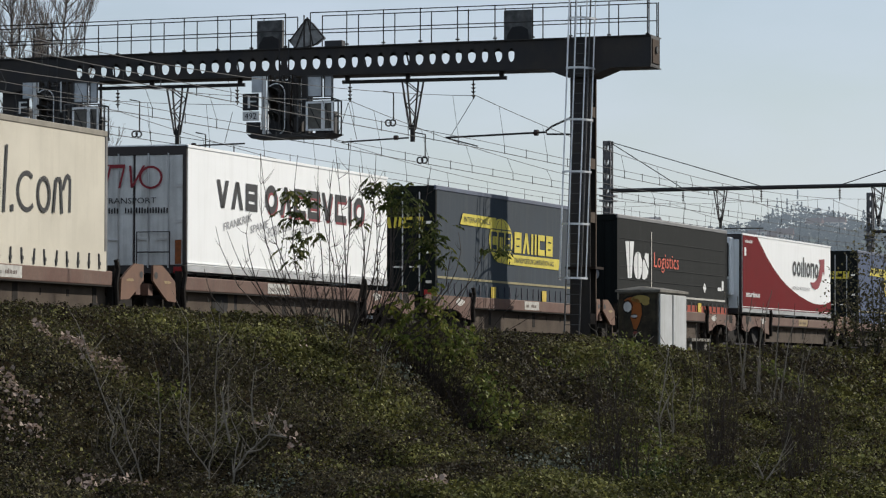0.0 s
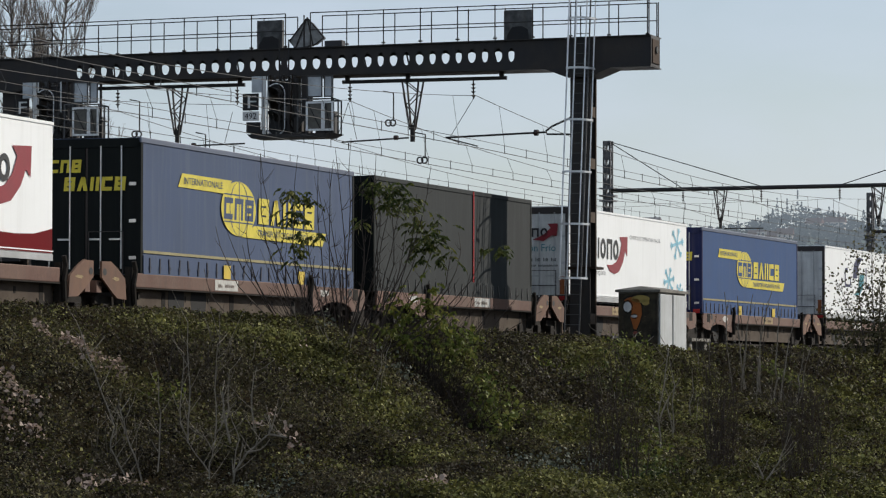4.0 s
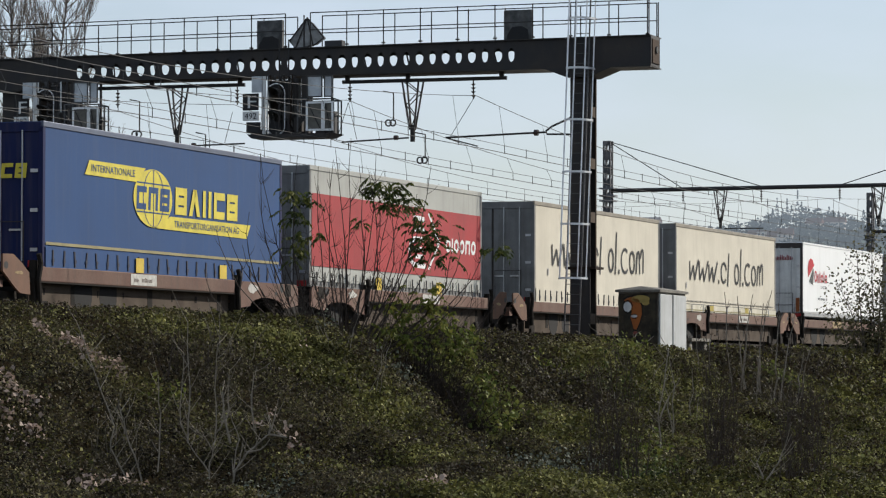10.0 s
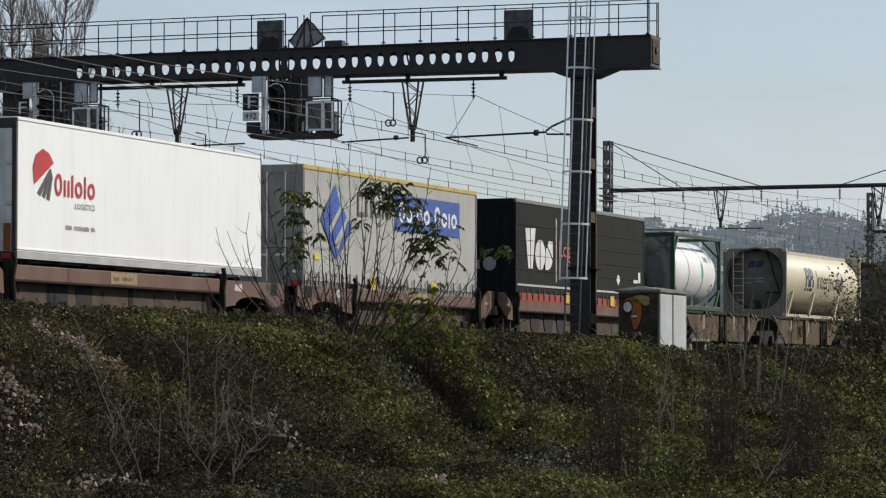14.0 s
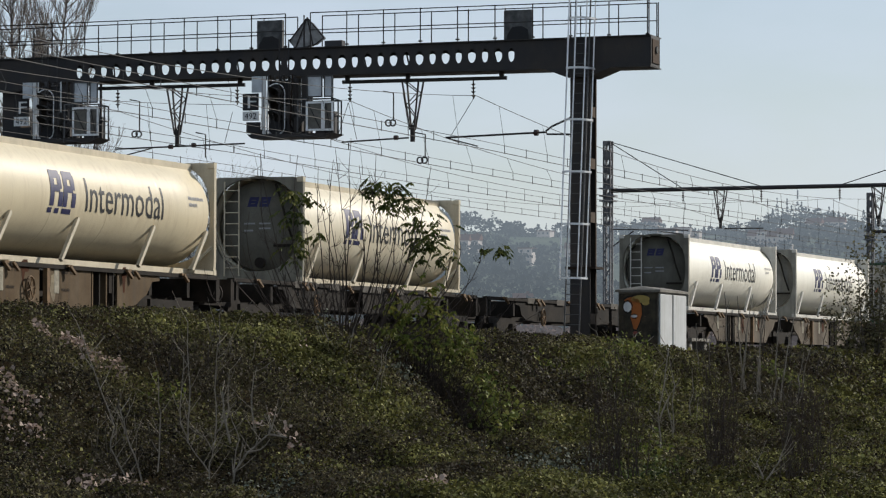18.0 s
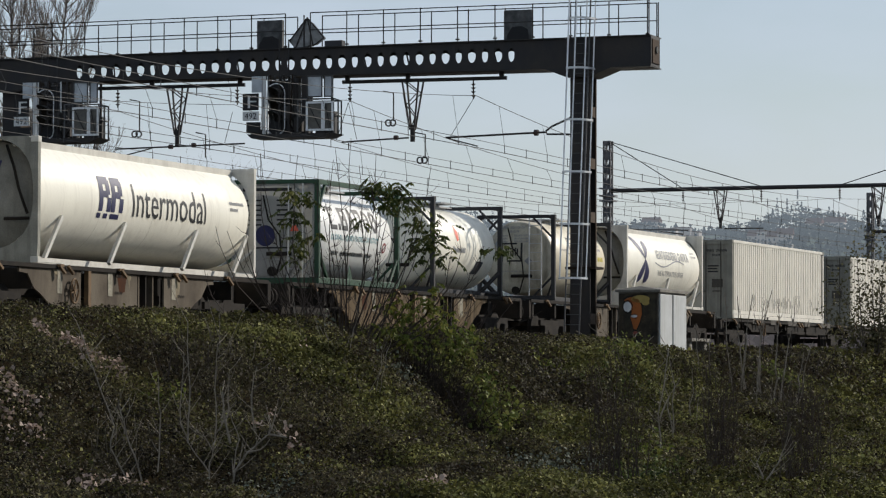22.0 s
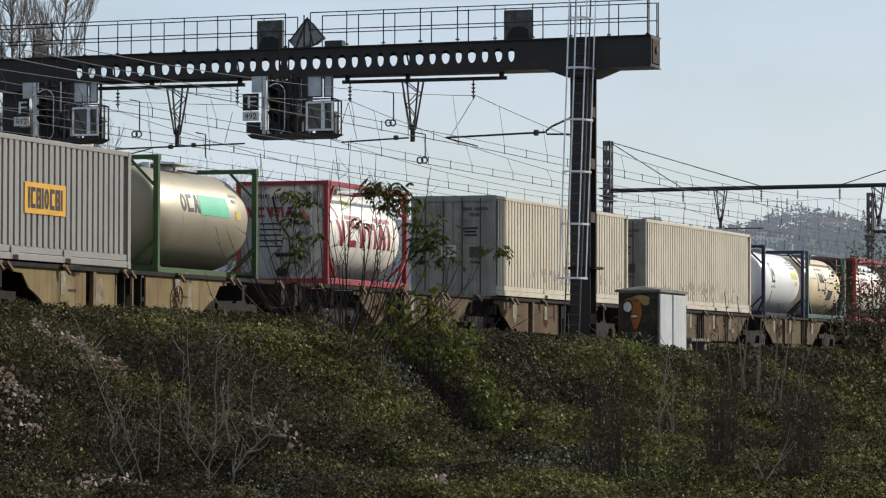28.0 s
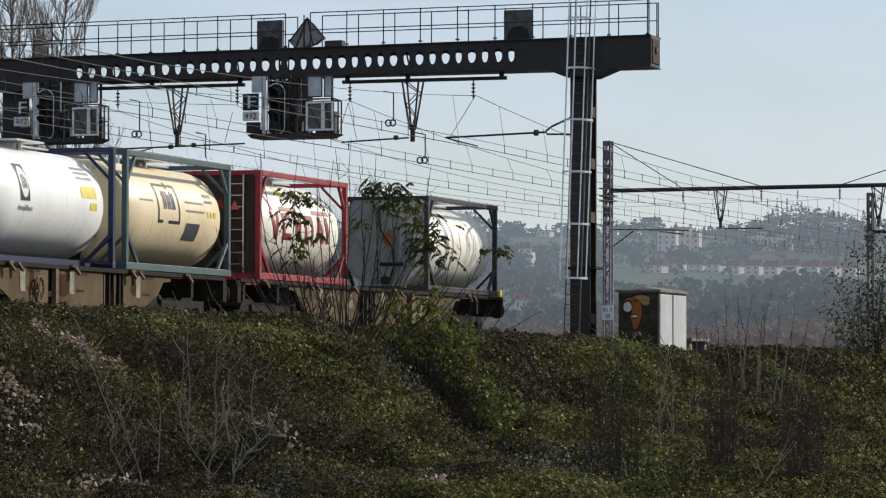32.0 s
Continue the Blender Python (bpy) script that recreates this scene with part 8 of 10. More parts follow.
def flat_wagon(s0, s1, bogies, m_side, last=False, low=False, lift=0.225, bays=(), wheel=None, seed=0):
    """Skeletal container wagon: top flange, hanging panels between posts, bogies."""
    L = s1 - s0
    g = thing("container_wagon", "dusty ochre skeletal container wagon" if m_side is M_cwagon else "dusty grey skeletal container wagon", "wagon", group="wagons of the train")
    MOVING.append((g, s0, L))
    bs = [b - s0 for b in bogies]
    rr = random.Random(seed)
    for k in (-1, 1):
        y = k * 1.22
        part("top_flange", bx(0.3, L - 0.3, *sorted((y, y - k * 0.18)), 1.05, 1.14, bevel=0.008), M_under, g)
        for j, (a, b) in enumerate(zip(bs, bs[1:])):
            xa, xb = a + 0.95, b - 0.95
            zl, ln = (0.74 if low else 0.36), xb - xa
            curve = 1.0 if low else 1.75
            lead = [(xa + curve * (i / 6) ** 0.8, 0.95 - (0.95 - zl) * (i / 6) ** 1.7) for i in range(7)]
            tail = [(xb - (px_ - xa), pz) for px_, pz in lead[::-1]]
            bay = (xa + ln * 0.37, xa + ln * 0.37 + 1.3)
            slot = (xa + ln * 0.66, xa + ln * 0.66 + 0.32)
            if j < len(bays):
                slot = (bays[j][0] - s0, bays[j][0] - s0 + 0.3)
                bay = (bays[j][1] - s0, bays[j][2] - s0)
            ga, gb = sorted((bay, slot))
            cuts = ((lead + [(ga[0], zl), (ga[0], 1.05), (xa, 1.05)]), [(ga[1], zl), (gb[0], zl), (gb[0], 1.05), (ga[1], 1.05)], ([(gb[1], zl)] + tail + [(xb, 1.05), (gb[1], 1.05)]))
            for i, pts in enumerate(cuts):
                bm = bmesh.new()
                m = len(pts)
                fr = [bm.verts.new((px_, y - k * 0.05, pz)) for px_, pz in pts]
                bk = [bm.verts.new((px_, y - k * 0.09, pz)) for px_, pz in pts]
                bm.faces.new(fr), bm.faces.new(bk[::-1])
                for q in range(m):
                    bm.faces.new((fr[q], bk[q], bk[(q + 1) % m], fr[(q + 1) % m]))
                bmesh.ops.recalc_face_normals(bm, faces=bm.faces)
                pn = part("side_panel", bm, M_under if low else m_side, g)
                if k < 0 and not low:
                    ends = ((xa + curve * 0.75, ga[0]), (ga[1], gb[0]), (gb[1], xb - curve * 0.75))[i]
                    wide = ends[1] - ends[0]
                    for q in range(max(1, int(wide / 1.3))):
                        cx, cz_ = rr.uniform(ends[0] + 0.3, max(ends[0] + 0.35, ends[1] - 0.3)), rr.uniform(0.72, 1.1)
                        rx_, rz_ = rr.uniform(0.14, 0.34), rr.uniform(0.10, 0.28)
                        blot = [(cx + rx_ * rr.uniform(0.55, 1.0) * math.cos(a_), min(1.2, max(0.5, cz_ + rz_ * rr.uniform(0.5, 1.0) * math.sin(a_)))) for a_ in [2 * math.pi * c / 13 for c in range(13)]]
                        blot = [(min(ends[1] - 0.03, max(ends[0] + 0.03, bx_)), bz_) for bx_, bz_ in blot]
                        decal("paint_patch", lambda bm: poly(bm, flat(y + 0.047 - 0.0014 * q), blot), (M_wornpale, M_wornpale, M_rustpatch)[rr.randrange(3)], pn, "flaking worn paint patch")
                    if wide > 1.2:
                        xq = ends[0] + rr.uniform(0.15, 0.5) * wide
                        f2 = flat(y + 0.040)
                        decal("label_plate", lambda bm: rect(bm, f2, xq, xq + 0.24, 0.78, 1.06), M_oldlabel, pn, "faded pale label plate")
                        decal("stencil_marks", lambda bm: (bars(bm, f2, "XXXX XX", xq + 0.36, 0.96, 0.07, 0.6), bars(bm, f2, "XXXX", xq + 0.36, 0.83, 0.06, 0.4)), M_under, pn)
            if not low:
                part("rib_bay", bx(bay[0], bay[1], *sorted((y - k * 0.20, y - k * 0.24)), zl, 1.05), M_under, g)
                for i in range(4):
                    x = bay[0] + 0.08 + i * (bay[1] - bay[0] - 0.16) / 3.4
                    part("rib", bx(x, x + 0.06, *sorted((y - k * 0.06, y - k * 0.20)), zl, 1.05), M_under if i % 2 else m_side, g)
                part("post", bx(slot[1] - 0.02, slot[1] + 0.12, *sorted((y, y - k * 0.1)), zl, 1.05), M_gold, g)
                part("slot_back", bx(slot[0], slot[1], *sorted((y - k * 0.20, y - k * 0.24)), zl, 1.05), M_under, g)
            else:
                for i in range(5):
                    x = xa + 1.0 + i * (ln - 3.0) / 4
                    part("load_pad", bx(x, x + (1.5, 0.8)[i % 2], *sorted((y + k * 0.004, y - k * 0.3)), 1.0, 1.17, bevel=0.01), M_cgrey, g, "worn grey load pad")
        for i, x in enumerate([1.6 + i * 3.1 for i in range(int((L - 2.4) / 3.1) + 1)]):
            sg = part("spigot", bx(x, x + 0.22, *sorted((y + k * 0.06, y - k * 0.08)), 1.10, 1.15), M_gold, g)
            for dx in (0.0, 0.42) if i % 2 else (0.1,):
                bm = bmesh.new()
                tube(bm, (x + dx, y + k * 0.05, 1.12), (x + dx + 0.14, y + k * 0.11, 0.96), 0.04, 4)
                part("lock_lever", bm, M_gold, sg)
    bm = bmesh.new()
    box(bm, 0.3, L - 0.3, -0.35, 0.35, 0.75, 1.05)
    for i in range(int(L / 2.2)):
        box(bm, 0.6 + i * 2.2, 0.75 + i * 2.2, -1.15, 1.15, 0.85, 1.05)
    box(bm, 0.15, 0.35, -1.2, 1.2, 0.8, 1.1)
    box(bm, L - 0.35, L - 0.15, -1.2, 1.2, 0.8, 1.1)
    part("centre_sill", bm, M_under, g)
    for b in bs:
        bogie(g, b)
    for x, d in ((0.15, -1), (L - 0.15, 1)):
        bm = bmesh.new()
        for y in (-0.87, 0.87):
            tube(bm, (x, y, 1.0), (x + d * 0.4, y, 1.0), 0.09, 10)
            tube(bm, (x + d * 0.4, y, 1.0), (x + d * 0.46, y, 1.0), 0.24, 14)
        part("buffer", bm, M_under, g)
        bm = bmesh.new()
        chain(bm, [(x, 0.1, 0.9), (x + d * 0.25, 0.12, 0.45), (x + d * 0.2, 0.25, 0.7)], 0.03, 5)
        tube(bm, (x, 0, 0.98), (x + d * 0.35, 0, 0.9), 0.05, 6)
        part("brake_hose", bm, M_under, g)
    # handwheel on the side
    bm = bmesh.new()
    hx = (wheel - s0) if wheel else min(L - 3, bs[0] + 3.4)
    pts = [(hx + 0.2 * math.cos(t), -1.25, 0.84 + 0.25 * math.sin(t)) for t in [2 * math.pi * i / 14 for i in range(15)]]
    chain(bm, pts, 0.022, 5)
    for a_ in (0.2, 1.25, 2.3):
        tube(bm, (hx - 0.2 * math.cos(a_), -1.25, 0.84 - 0.25 * math.sin(a_)), (hx + 0.2 * math.cos(a_), -1.25, 0.84 + 0.25 * math.sin(a_)), 0.014, 4)
    tube(bm, (hx, -1.15, 0.84), (hx, -1.27, 0.84), 0.04, 8)
    part("brake_wheel", bm, M_gold, g, "worn ochre brake handwheel")
    if last:
        part("tail_marker", bx(L - 0.1, L + 0.06, -1.10, -0.90, 1.14, 1.34, bevel=0.02), M_yellow, g, "yellow tail lamp box")
    # the deck stands higher over the bogies on most of these wagons
    low_parts = ("buffer", "brake", "bogie", "wheel", "axle", "side_frame")
    for ob in g.children_recursive:
        if not ob.name.startswith(low_parts):
            for v in ob.data.vertices:
                if v.co.z > 0.9:
                    v.co.z += lift
    return g


for a, b, c in ((-285.0, -267.2, None), (-266.9, -231.6, -249.35), (-231.5, -198.4, -215.2), (-198.2, -165.5, -181.7), (-165.4, -132.3, -149.0), (-132.1, -98.7, -115.5), (-98.5, -65.0, -81.9), (-64.6, -31.2, -47.9), (-31.0, 2.6, -14.1), (2.8, 20.7, 0)):
    if c is None:
        pocket_wagon(-302.0, b, -284.6)
    else:
        pocket_wagon(a, b, c)
flat_wagon(21.0, 50.0, (22.4, 34.6, 47.3), M_cwagon, bays=((31.3, 27.7, 28.9), (40.0, 42.6, 44.0)), wheel=39.4, seed=1)
flat_wagon(50.4, 69.2, (52.7, 67.2), M_cgrey, low=True)
flat_wagon(69.6, 90.0, (71.6, 88.0), M_cgrey, low=True)
flat_wagon(90.4, 120.0, (92.7, 104.8, 117.2), M_patchgrey, bays=((99.8, 96.4, 97.7), (108.8, 111.8, 113.3)), wheel=108.3, seed=2)
flat_wagon(120.8, 140.0, (122.9, 137.6), M_tan, bays=((130.0, 132.4, 133.7),), wheel=128.6, seed=3)
flat_wagon(140.4, 162.0, (143.3, 159.8), M_patchgrey, bays=((152.6, 148.7, 150.4),), wheel=147.5, seed=4)
flat_wagon(162.4, 197.8, (164.9, 180.0, 195.4), M_cgrey, low=True, lift=0.02)
flat_wagon(198.2, 219.2, (202.9, 216.3), M_wochre, bays=((207.4, 208.9, 210.6),), wheel=212.3, seed=6)
flat_wagon(219.6, 250.0, (223.0, 234.5, 246.9), M_tan, bays=((229.6, 226.3, 227.8), (238.7, 241.6, 243.0)), wheel=230.8, seed=7)
flat_wagon(250.4, 279.6, (253.8, 265.5, 277.1), M_tan, bays=((261.3, 257.5, 258.6), (269.6, 272.4, 273.5)), wheel=269.0, seed=8)
flat_wagon(280.0, 300.65, (282.6, 297.6), M_cwagon, last=True, seed=9)

# ---- vegetation ----
L_bank = leaf_mat("bramble_leaves", [(0.0126, 0.0082, 0.0060, 1), (0.0400, 0.0300, 0.0200, 1), (0.0195, 0.0176, 0.0074, 1), (0.0553, 0.0441, 0.0267, 1), (0.0401, 0.0416, 0.0133, 1), (0.1200, 0.1000, 0.0560, 1), (0.0860, 0.0870, 0.0250, 1), (0.1650, 0.1460, 0.0690, 1)], 0.35)
L_dead_shade = leaf_mat("dead_bramble_leaves", [(0.009, 0.008, 0.006, 1), (0.024, 0.020, 0.013, 1), (0.042, 0.035, 0.022, 1), (0.078, 0.066, 0.042, 1)], 0.5)
L_ivy = leaf_mat("ivy_leaves", [(0.0191, 0.0186, 0.0080, 1), (0.0343, 0.0332, 0.0110, 1), (0.0744, 0.0723, 0.0226, 1), (0.0563, 0.0549, 0.0181, 1), (0.1556, 0.1516, 0.0455, 1), (0.2383, 0.2322, 0.0828, 1)], 0.5)
L_shrub = leaf_mat("shrub_leaves", [(0.028, 0.038, 0.013, 1), (0.050, 0.066, 0.020, 1), (0.09, 0.104, 0.030, 1), (0.165, 0.16, 0.05, 1)], 1.2)
L_tree = leaf_mat("brown_green_leaves", [(0.045, 0.042, 0.022, 1), (0.085, 0.080, 0.040, 1), (0.15, 0.135, 0.075, 1)], 1.0)
L_grey = leaf_mat("grey_green_leaves", [(0.05, 0.06, 0.045, 1), (0.09, 0.10, 0.075, 1), (0.16, 0.17, 0.13, 1)], 1.5)
L_lime = leaf_mat("yellow_green_leaves", [(0.060, 0.078, 0.018, 1), (0.115, 0.135, 0.030, 1), (0.20, 0.19, 0.05, 1)], 1.5)
L_fluff = leaf_mat("seed_fluff", [(0.25, 0.18, 0.145, 1), (0.40, 0.315, 0.26, 1)], 2.0)
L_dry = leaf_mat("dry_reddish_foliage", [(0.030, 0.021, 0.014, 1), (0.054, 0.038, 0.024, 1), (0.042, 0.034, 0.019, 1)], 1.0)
M_twig = mat("grey_brown_bark", (0.060, 0.045, 0.036, 1), 0.85, var=0.4, scale=8)
M_paletwig = mat("pale_dry_stem", (0.29, 0.245, 0.19, 1), 0.85, var=0.4, scale=8)
M_dead = mat("dark_dead_stem", (0.026, 0.020, 0.016, 1), 0.95, var=0.4, scale=8, spec=0.1)
M_pop = mat("pale_grey_bark", (0.20, 0.172, 0.15, 1), 0.9, var=0.4, scale=3)
M_bark = mat("grey_tree_bark", (0.10, 0.085, 0.072, 1), 0.9, var=0.4, scale=3)


def leaf_sheet(name, pos, nrm, size, ratio, material, label, category, rng, droop=0.0):
    """Many single leaves as one mesh; each is a folded blade of two quads' outline."""
    n = len(pos)
    a = rng.normal(size=(n, 3))
    nr = nrm + rng.normal(size=(n, 3)) * 0.75
    nr /= np.linalg.norm(nr, axis=1)[:, None] + 1e-9
    u = np.cross(nr, a)
    u /= np.linalg.norm(u, axis=1)[:, None] + 1e-9
    v = np.cross(nr, u)
    su, sv = (size * 0.5)[:, None], (size * 0.5 * ratio)[:, None]
    co = np.empty((n, 4, 3))
    co[:, 0] = pos - u * su
    co[:, 1] = pos + v * sv + nr * sv * 0.25
    co[:, 2] = pos + u * su - nr * su * 0.2
    co[:, 3] = pos - v * sv + nr * sv * 0.25
    me = bpy.data.meshes.new(name)
    me.vertices.add(n * 4), me.loops.add(n * 4), me.polygons.add(n)
    me.vertices.foreach_set("co", co.reshape(-1).astype(np.float32))
    me.loops.foreach_set("vertex_index", np.arange(n * 4, dtype=np.int32))
    me.polygons.foreach_set("loop_start", np.arange(0, n * 4, 4, dtype=np.int32))
    me.polygons.foreach_set("loop_total", np.full(n, 4, dtype=np.int32))
    me.update()
    me.validate()
    me.materials.append(material)
    ob = new(name, me)
    if label:
        tagged(ob, label, category, kind="stuff")
    return ob


def to_track(x, y):
    """(s, w) of a plan point."""
    s = (x - X0) * math.sin(TH) + (y - Y0) * math.cos(TH)
    for _ in range(3):
        ax, ay, a = axis(s)
        s += (x - ax) * math.sin(a) + (y - ay) * math.cos(a)
    ax, ay, a = axis(s)
    return s, (x - ax) * math.cos(a) - (y - ay) * math.sin(a) + 1.28


# where the slope is lush and where it is brown (s, w)
LUSH = ((1.8, 8.1), (0.8, 9.1), (-1.8, 11.2), (-4.1, 12.8), (-10.1, 14.5), (-13.6, 14.7), (-13.1, 13.8), (-0.2, 10.7), (-4.0, 12.4), (14.0, 6.2), (14.7, 7.5), (24.0, 7.1), (30.2, 7.3), (32.1, 8.6), (16.6, 13.8), (-7.9, 20.1), (49.4, 8.6), (6.7, 11.7), (6.8, 13.2), (20, 6.2), (-1.8, 7.3))
BARE = ((-6.1, 8.9), (-2.7, 8.6), (-7.4, 10.2), (-4.7, 10.2), (-2.4, 10.3), (-12.2, 10.4), (-11.0, 10.9), (-12.1, 9.3), (-23.9, 14.3), (21.7, 6.8), (18.6, 8.1), (16.4, 9.4), (18.8, 7.3), (-17.5, 16.7), (-24.2, 20.1), (51.5, 6.7), (37, 8.8), (29, 4.7), (-15.5, 9.5), (-18.5, 11.2))



def cover():
    """Leaves over the whole bank, lying on the mounds of the tangle; browner brambles and greener ivy."""
    rng = np.random.default_rng(5)
    s0, w0, st = -28.0, 3.0, 0.13
    ns, nw = 1240, 165
    hs = np.array([[bank(s0 + i * st, w0 + k * st) + tangle(s0 + i * st, w0 + k * st) for k in range(nw)] for i in range(ns)])
    th = np.array([[tangle(s0 + i * st, w0 + k * st) for k in range(nw)] for i in range(ns)])
    gs, gw = np.gradient(hs, st)
    ax = np.array([axis(s0 + i * st) for i in range(ns)])
    groups = ([], [], [])
    for d0, d1, count, size in ((38, 46, 90000, 0.040), (46, 62, 230000, 0.045), (62, 78, 200000, 0.055), (78, 98, 140000, 0.070), (98, 175, 110000, 0.105)):
        y = rng.uniform(d0, d1, count * 4)
        x = rng.uniform(-0.138, 0.138, count * 4) * y
        s = (x - X0) * math.sin(TH) + (y - Y0) * math.cos(TH)
        for _ in range(4):
            a = np.clip((s - s0) / st, 0, ns - 1.01)
            i = a.astype(int)
            f = (a - i)[:, None]
            q = ax[i] * (1 - f) + ax[i + 1] * f
            s = s + (x - q[:, 0]) * np.sin(q[:, 2]) + (y - q[:, 1]) * np.cos(q[:, 2])
        w = (x - q[:, 0]) * np.cos(q[:, 2]) - (y - q[:, 1]) * np.sin(q[:, 2]) + 1.28
        ok = (w > 3.5) & (w < w0 + nw * st - 0.3) & (s > s0 + 0.3) & (s < s0 + ns * st - 0.5)
        ok &= ~((w < 4.2) & (rng.random(len(w)) < 0.4))
        ok &= ~((s > 39.4) & (s < 46.9) & (w < 5.15))
        ti = th[((s - s0) / st).astype(int).clip(0, ns - 1), ((w - w0) / st).astype(int).clip(0, nw - 1)]
        ok &= (ti > 0.30) | (rng.random(len(w)) < 0.25 + ti * 2.0) | (w < 6)
        past = s - 8.3 + 1.3 * (w - 6.6)
        ok &= ~((past > 3.0) & (past < 3.4 + np.clip(4.2 - 0.75 * (w - 6.0), 0.9, 4.2)) & (w > 5.6) & (w < 13.5) & (rng.random(len(w)) < 0.82))
        pocket = np.sin(s * 1.9 + 1.7 * np.sin(w * 1.3)) * np.sin(w * 2.3 + 1.1 * np.sin(s * 0.8)) + 0.5 * np.sin(s * 4.3 + w * 3.1)
        ok &= ~((pocket > 0.55) & (rng.random(len(w)) < 0.62))
        ok &= ~((s < 1.0) & (w < 9.5) & (rng.random(len(w)) < 0.45 * np.clip((1.0 - s) / 6, 0, 1)))
        for run in HOLLOWS:
            ok &= rng.random(len(s)) > 1.1 * in_hollow(s, w, *run)
        x, y, s, w, q = x[ok][:count], y[ok][:count], s[ok][:count], w[ok][:count], q[ok][:count]
        n = len(x)
        i = ((s - s0) / st + rng.random(n) - 0.5).astype(int).clip(0, ns - 1)
        k = ((w - w0) / st + rng.random(n) - 0.5).astype(int).clip(0, nw - 1)
        r = rng.random(n)
        z = hs[i, k] - th[i, k] * 0.5 * r * r * r + 0.03 * rng.normal(size=n) + RAIL
        a = q[:, 2]
        nrm = np.stack([-gs[i, k] * np.sin(a) - gw[i, k] * np.cos(a), -gs[i, k] * np.cos(a) + gw[i, k] * np.sin(a), np.ones(n)], 1)
        nrm /= np.linalg.norm(nrm, axis=1)[:, None]
        sz = size * rng.choice([0.6, 0.8, 1.0, 1.3, 1.7], n, p=[0.2, 0.3, 0.25, 0.17, 0.08])
        m = 0.9 * np.sin(s * 0.55 + 1.3 * np.sin(w * 0.8)) + 0.7 * np.sin(s * 0.23 + w * 0.9 + 1.0) + 0.15 * np.tanh((s - 8) * 0.12) + 0.35 * np.tanh((w - 11) * 0.3)
        m = 0.55 * m - 0.6 * np.clip((-4 - s) / 9, 0, 1) * np.clip((18.5 - w) / 2, 0, 1) + 0.6 * np.clip((w - 17) / 3, 0, 1)
        for sign, spots in ((1.5, LUSH), (-1.6, BARE)):
            for a0, b0 in spots:
                m += sign * np.exp(-((s - a0) / (1.5 + 0.06 * max(0.0, a0))) ** 2 - ((w - b0) / 0.65) ** 2)
        green = m + rng.normal(size=n) * 0.5 > 0.45
        # hollow shade painted in: leaves there take the dark dead-bramble colour
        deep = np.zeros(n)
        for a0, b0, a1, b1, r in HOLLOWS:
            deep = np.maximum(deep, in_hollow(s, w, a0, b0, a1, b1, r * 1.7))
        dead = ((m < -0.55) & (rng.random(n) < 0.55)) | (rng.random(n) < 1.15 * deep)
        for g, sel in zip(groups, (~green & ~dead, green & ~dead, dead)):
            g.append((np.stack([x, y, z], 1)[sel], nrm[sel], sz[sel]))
    for g, nm, m, lab, k in zip(groups, ("bramble_cover", "ivy_cover", "dead_bramble_cover"), (L_bank, L_ivy, L_dead_shade), ("dense brown and olive bramble cover on the bank", "green ivy and weeds over the bank", "dark brown dead brambles on the bank, with shade painted into the hollows"), (1.0, 1.15, 1.0)):
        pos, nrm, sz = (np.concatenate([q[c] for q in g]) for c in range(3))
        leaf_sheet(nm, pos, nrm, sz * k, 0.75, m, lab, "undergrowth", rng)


cover()


def stems(name, label, category, base, tips, r, material, bend=0.12, seed=0, twigs=3, tw=0.45, sink=0.25, crook=0.025, arch=-0.22, foot=0.15):
    """Multi-stemmed bare shrub. base: world point; tips: (dx, dy, dz) from it."""
    rng = random.Random(seed)
    g = thing(name, label, category, Matrix.Translation(base))
    ends = []
    for dx, dy, dz in tips:
        st = Vector((rng.uniform(-0.25, 0.25) + dx * foot, rng.uniform(-0.2, 0.2), -sink))
        en = Vector((dx, dy, dz))
        n = 7
        off = Vector((rng.uniform(-bend, bend), rng.uniform(-bend, bend), 0))
        pts = []
        for i in range(n + 1):
            t = i / n
            p = st.lerp(en, t)
            k = math.sin(math.pi * t)
            p += off * k * dz * 0.5 + Vector((rng.uniform(-1, 1), rng.uniform(-1, 1), 0)) * crook
            p.x += dx * arch * (t - t * t)
            pts.append(p)
        bm = bmesh.new()
        chain(bm, pts, [r * (1 - 0.7 * i / n) for i in range(n + 1)], 5)
        for k in range(twigs):
            i = rng.randint(2, n - 1)
            d = Vector((rng.uniform(-1, 1), rng.uniform(-0.6, 0.6), rng.uniform(0.5, 1.3))).normalized() * rng.uniform(0.4, 1.0) * tw * max(0.5, dz * 0.3)
            m_ = pts[i] + d * 0.5 + Vector((0, 0, -0.03))
            chain(bm, [pts[i], m_, pts[i] + d], [r * 0.4, r * 0.28, r * 0.12], 4)
        tagged(part("stem", bm, material, g), kind="stuff")
        ends.append(pts)
    return g, ends


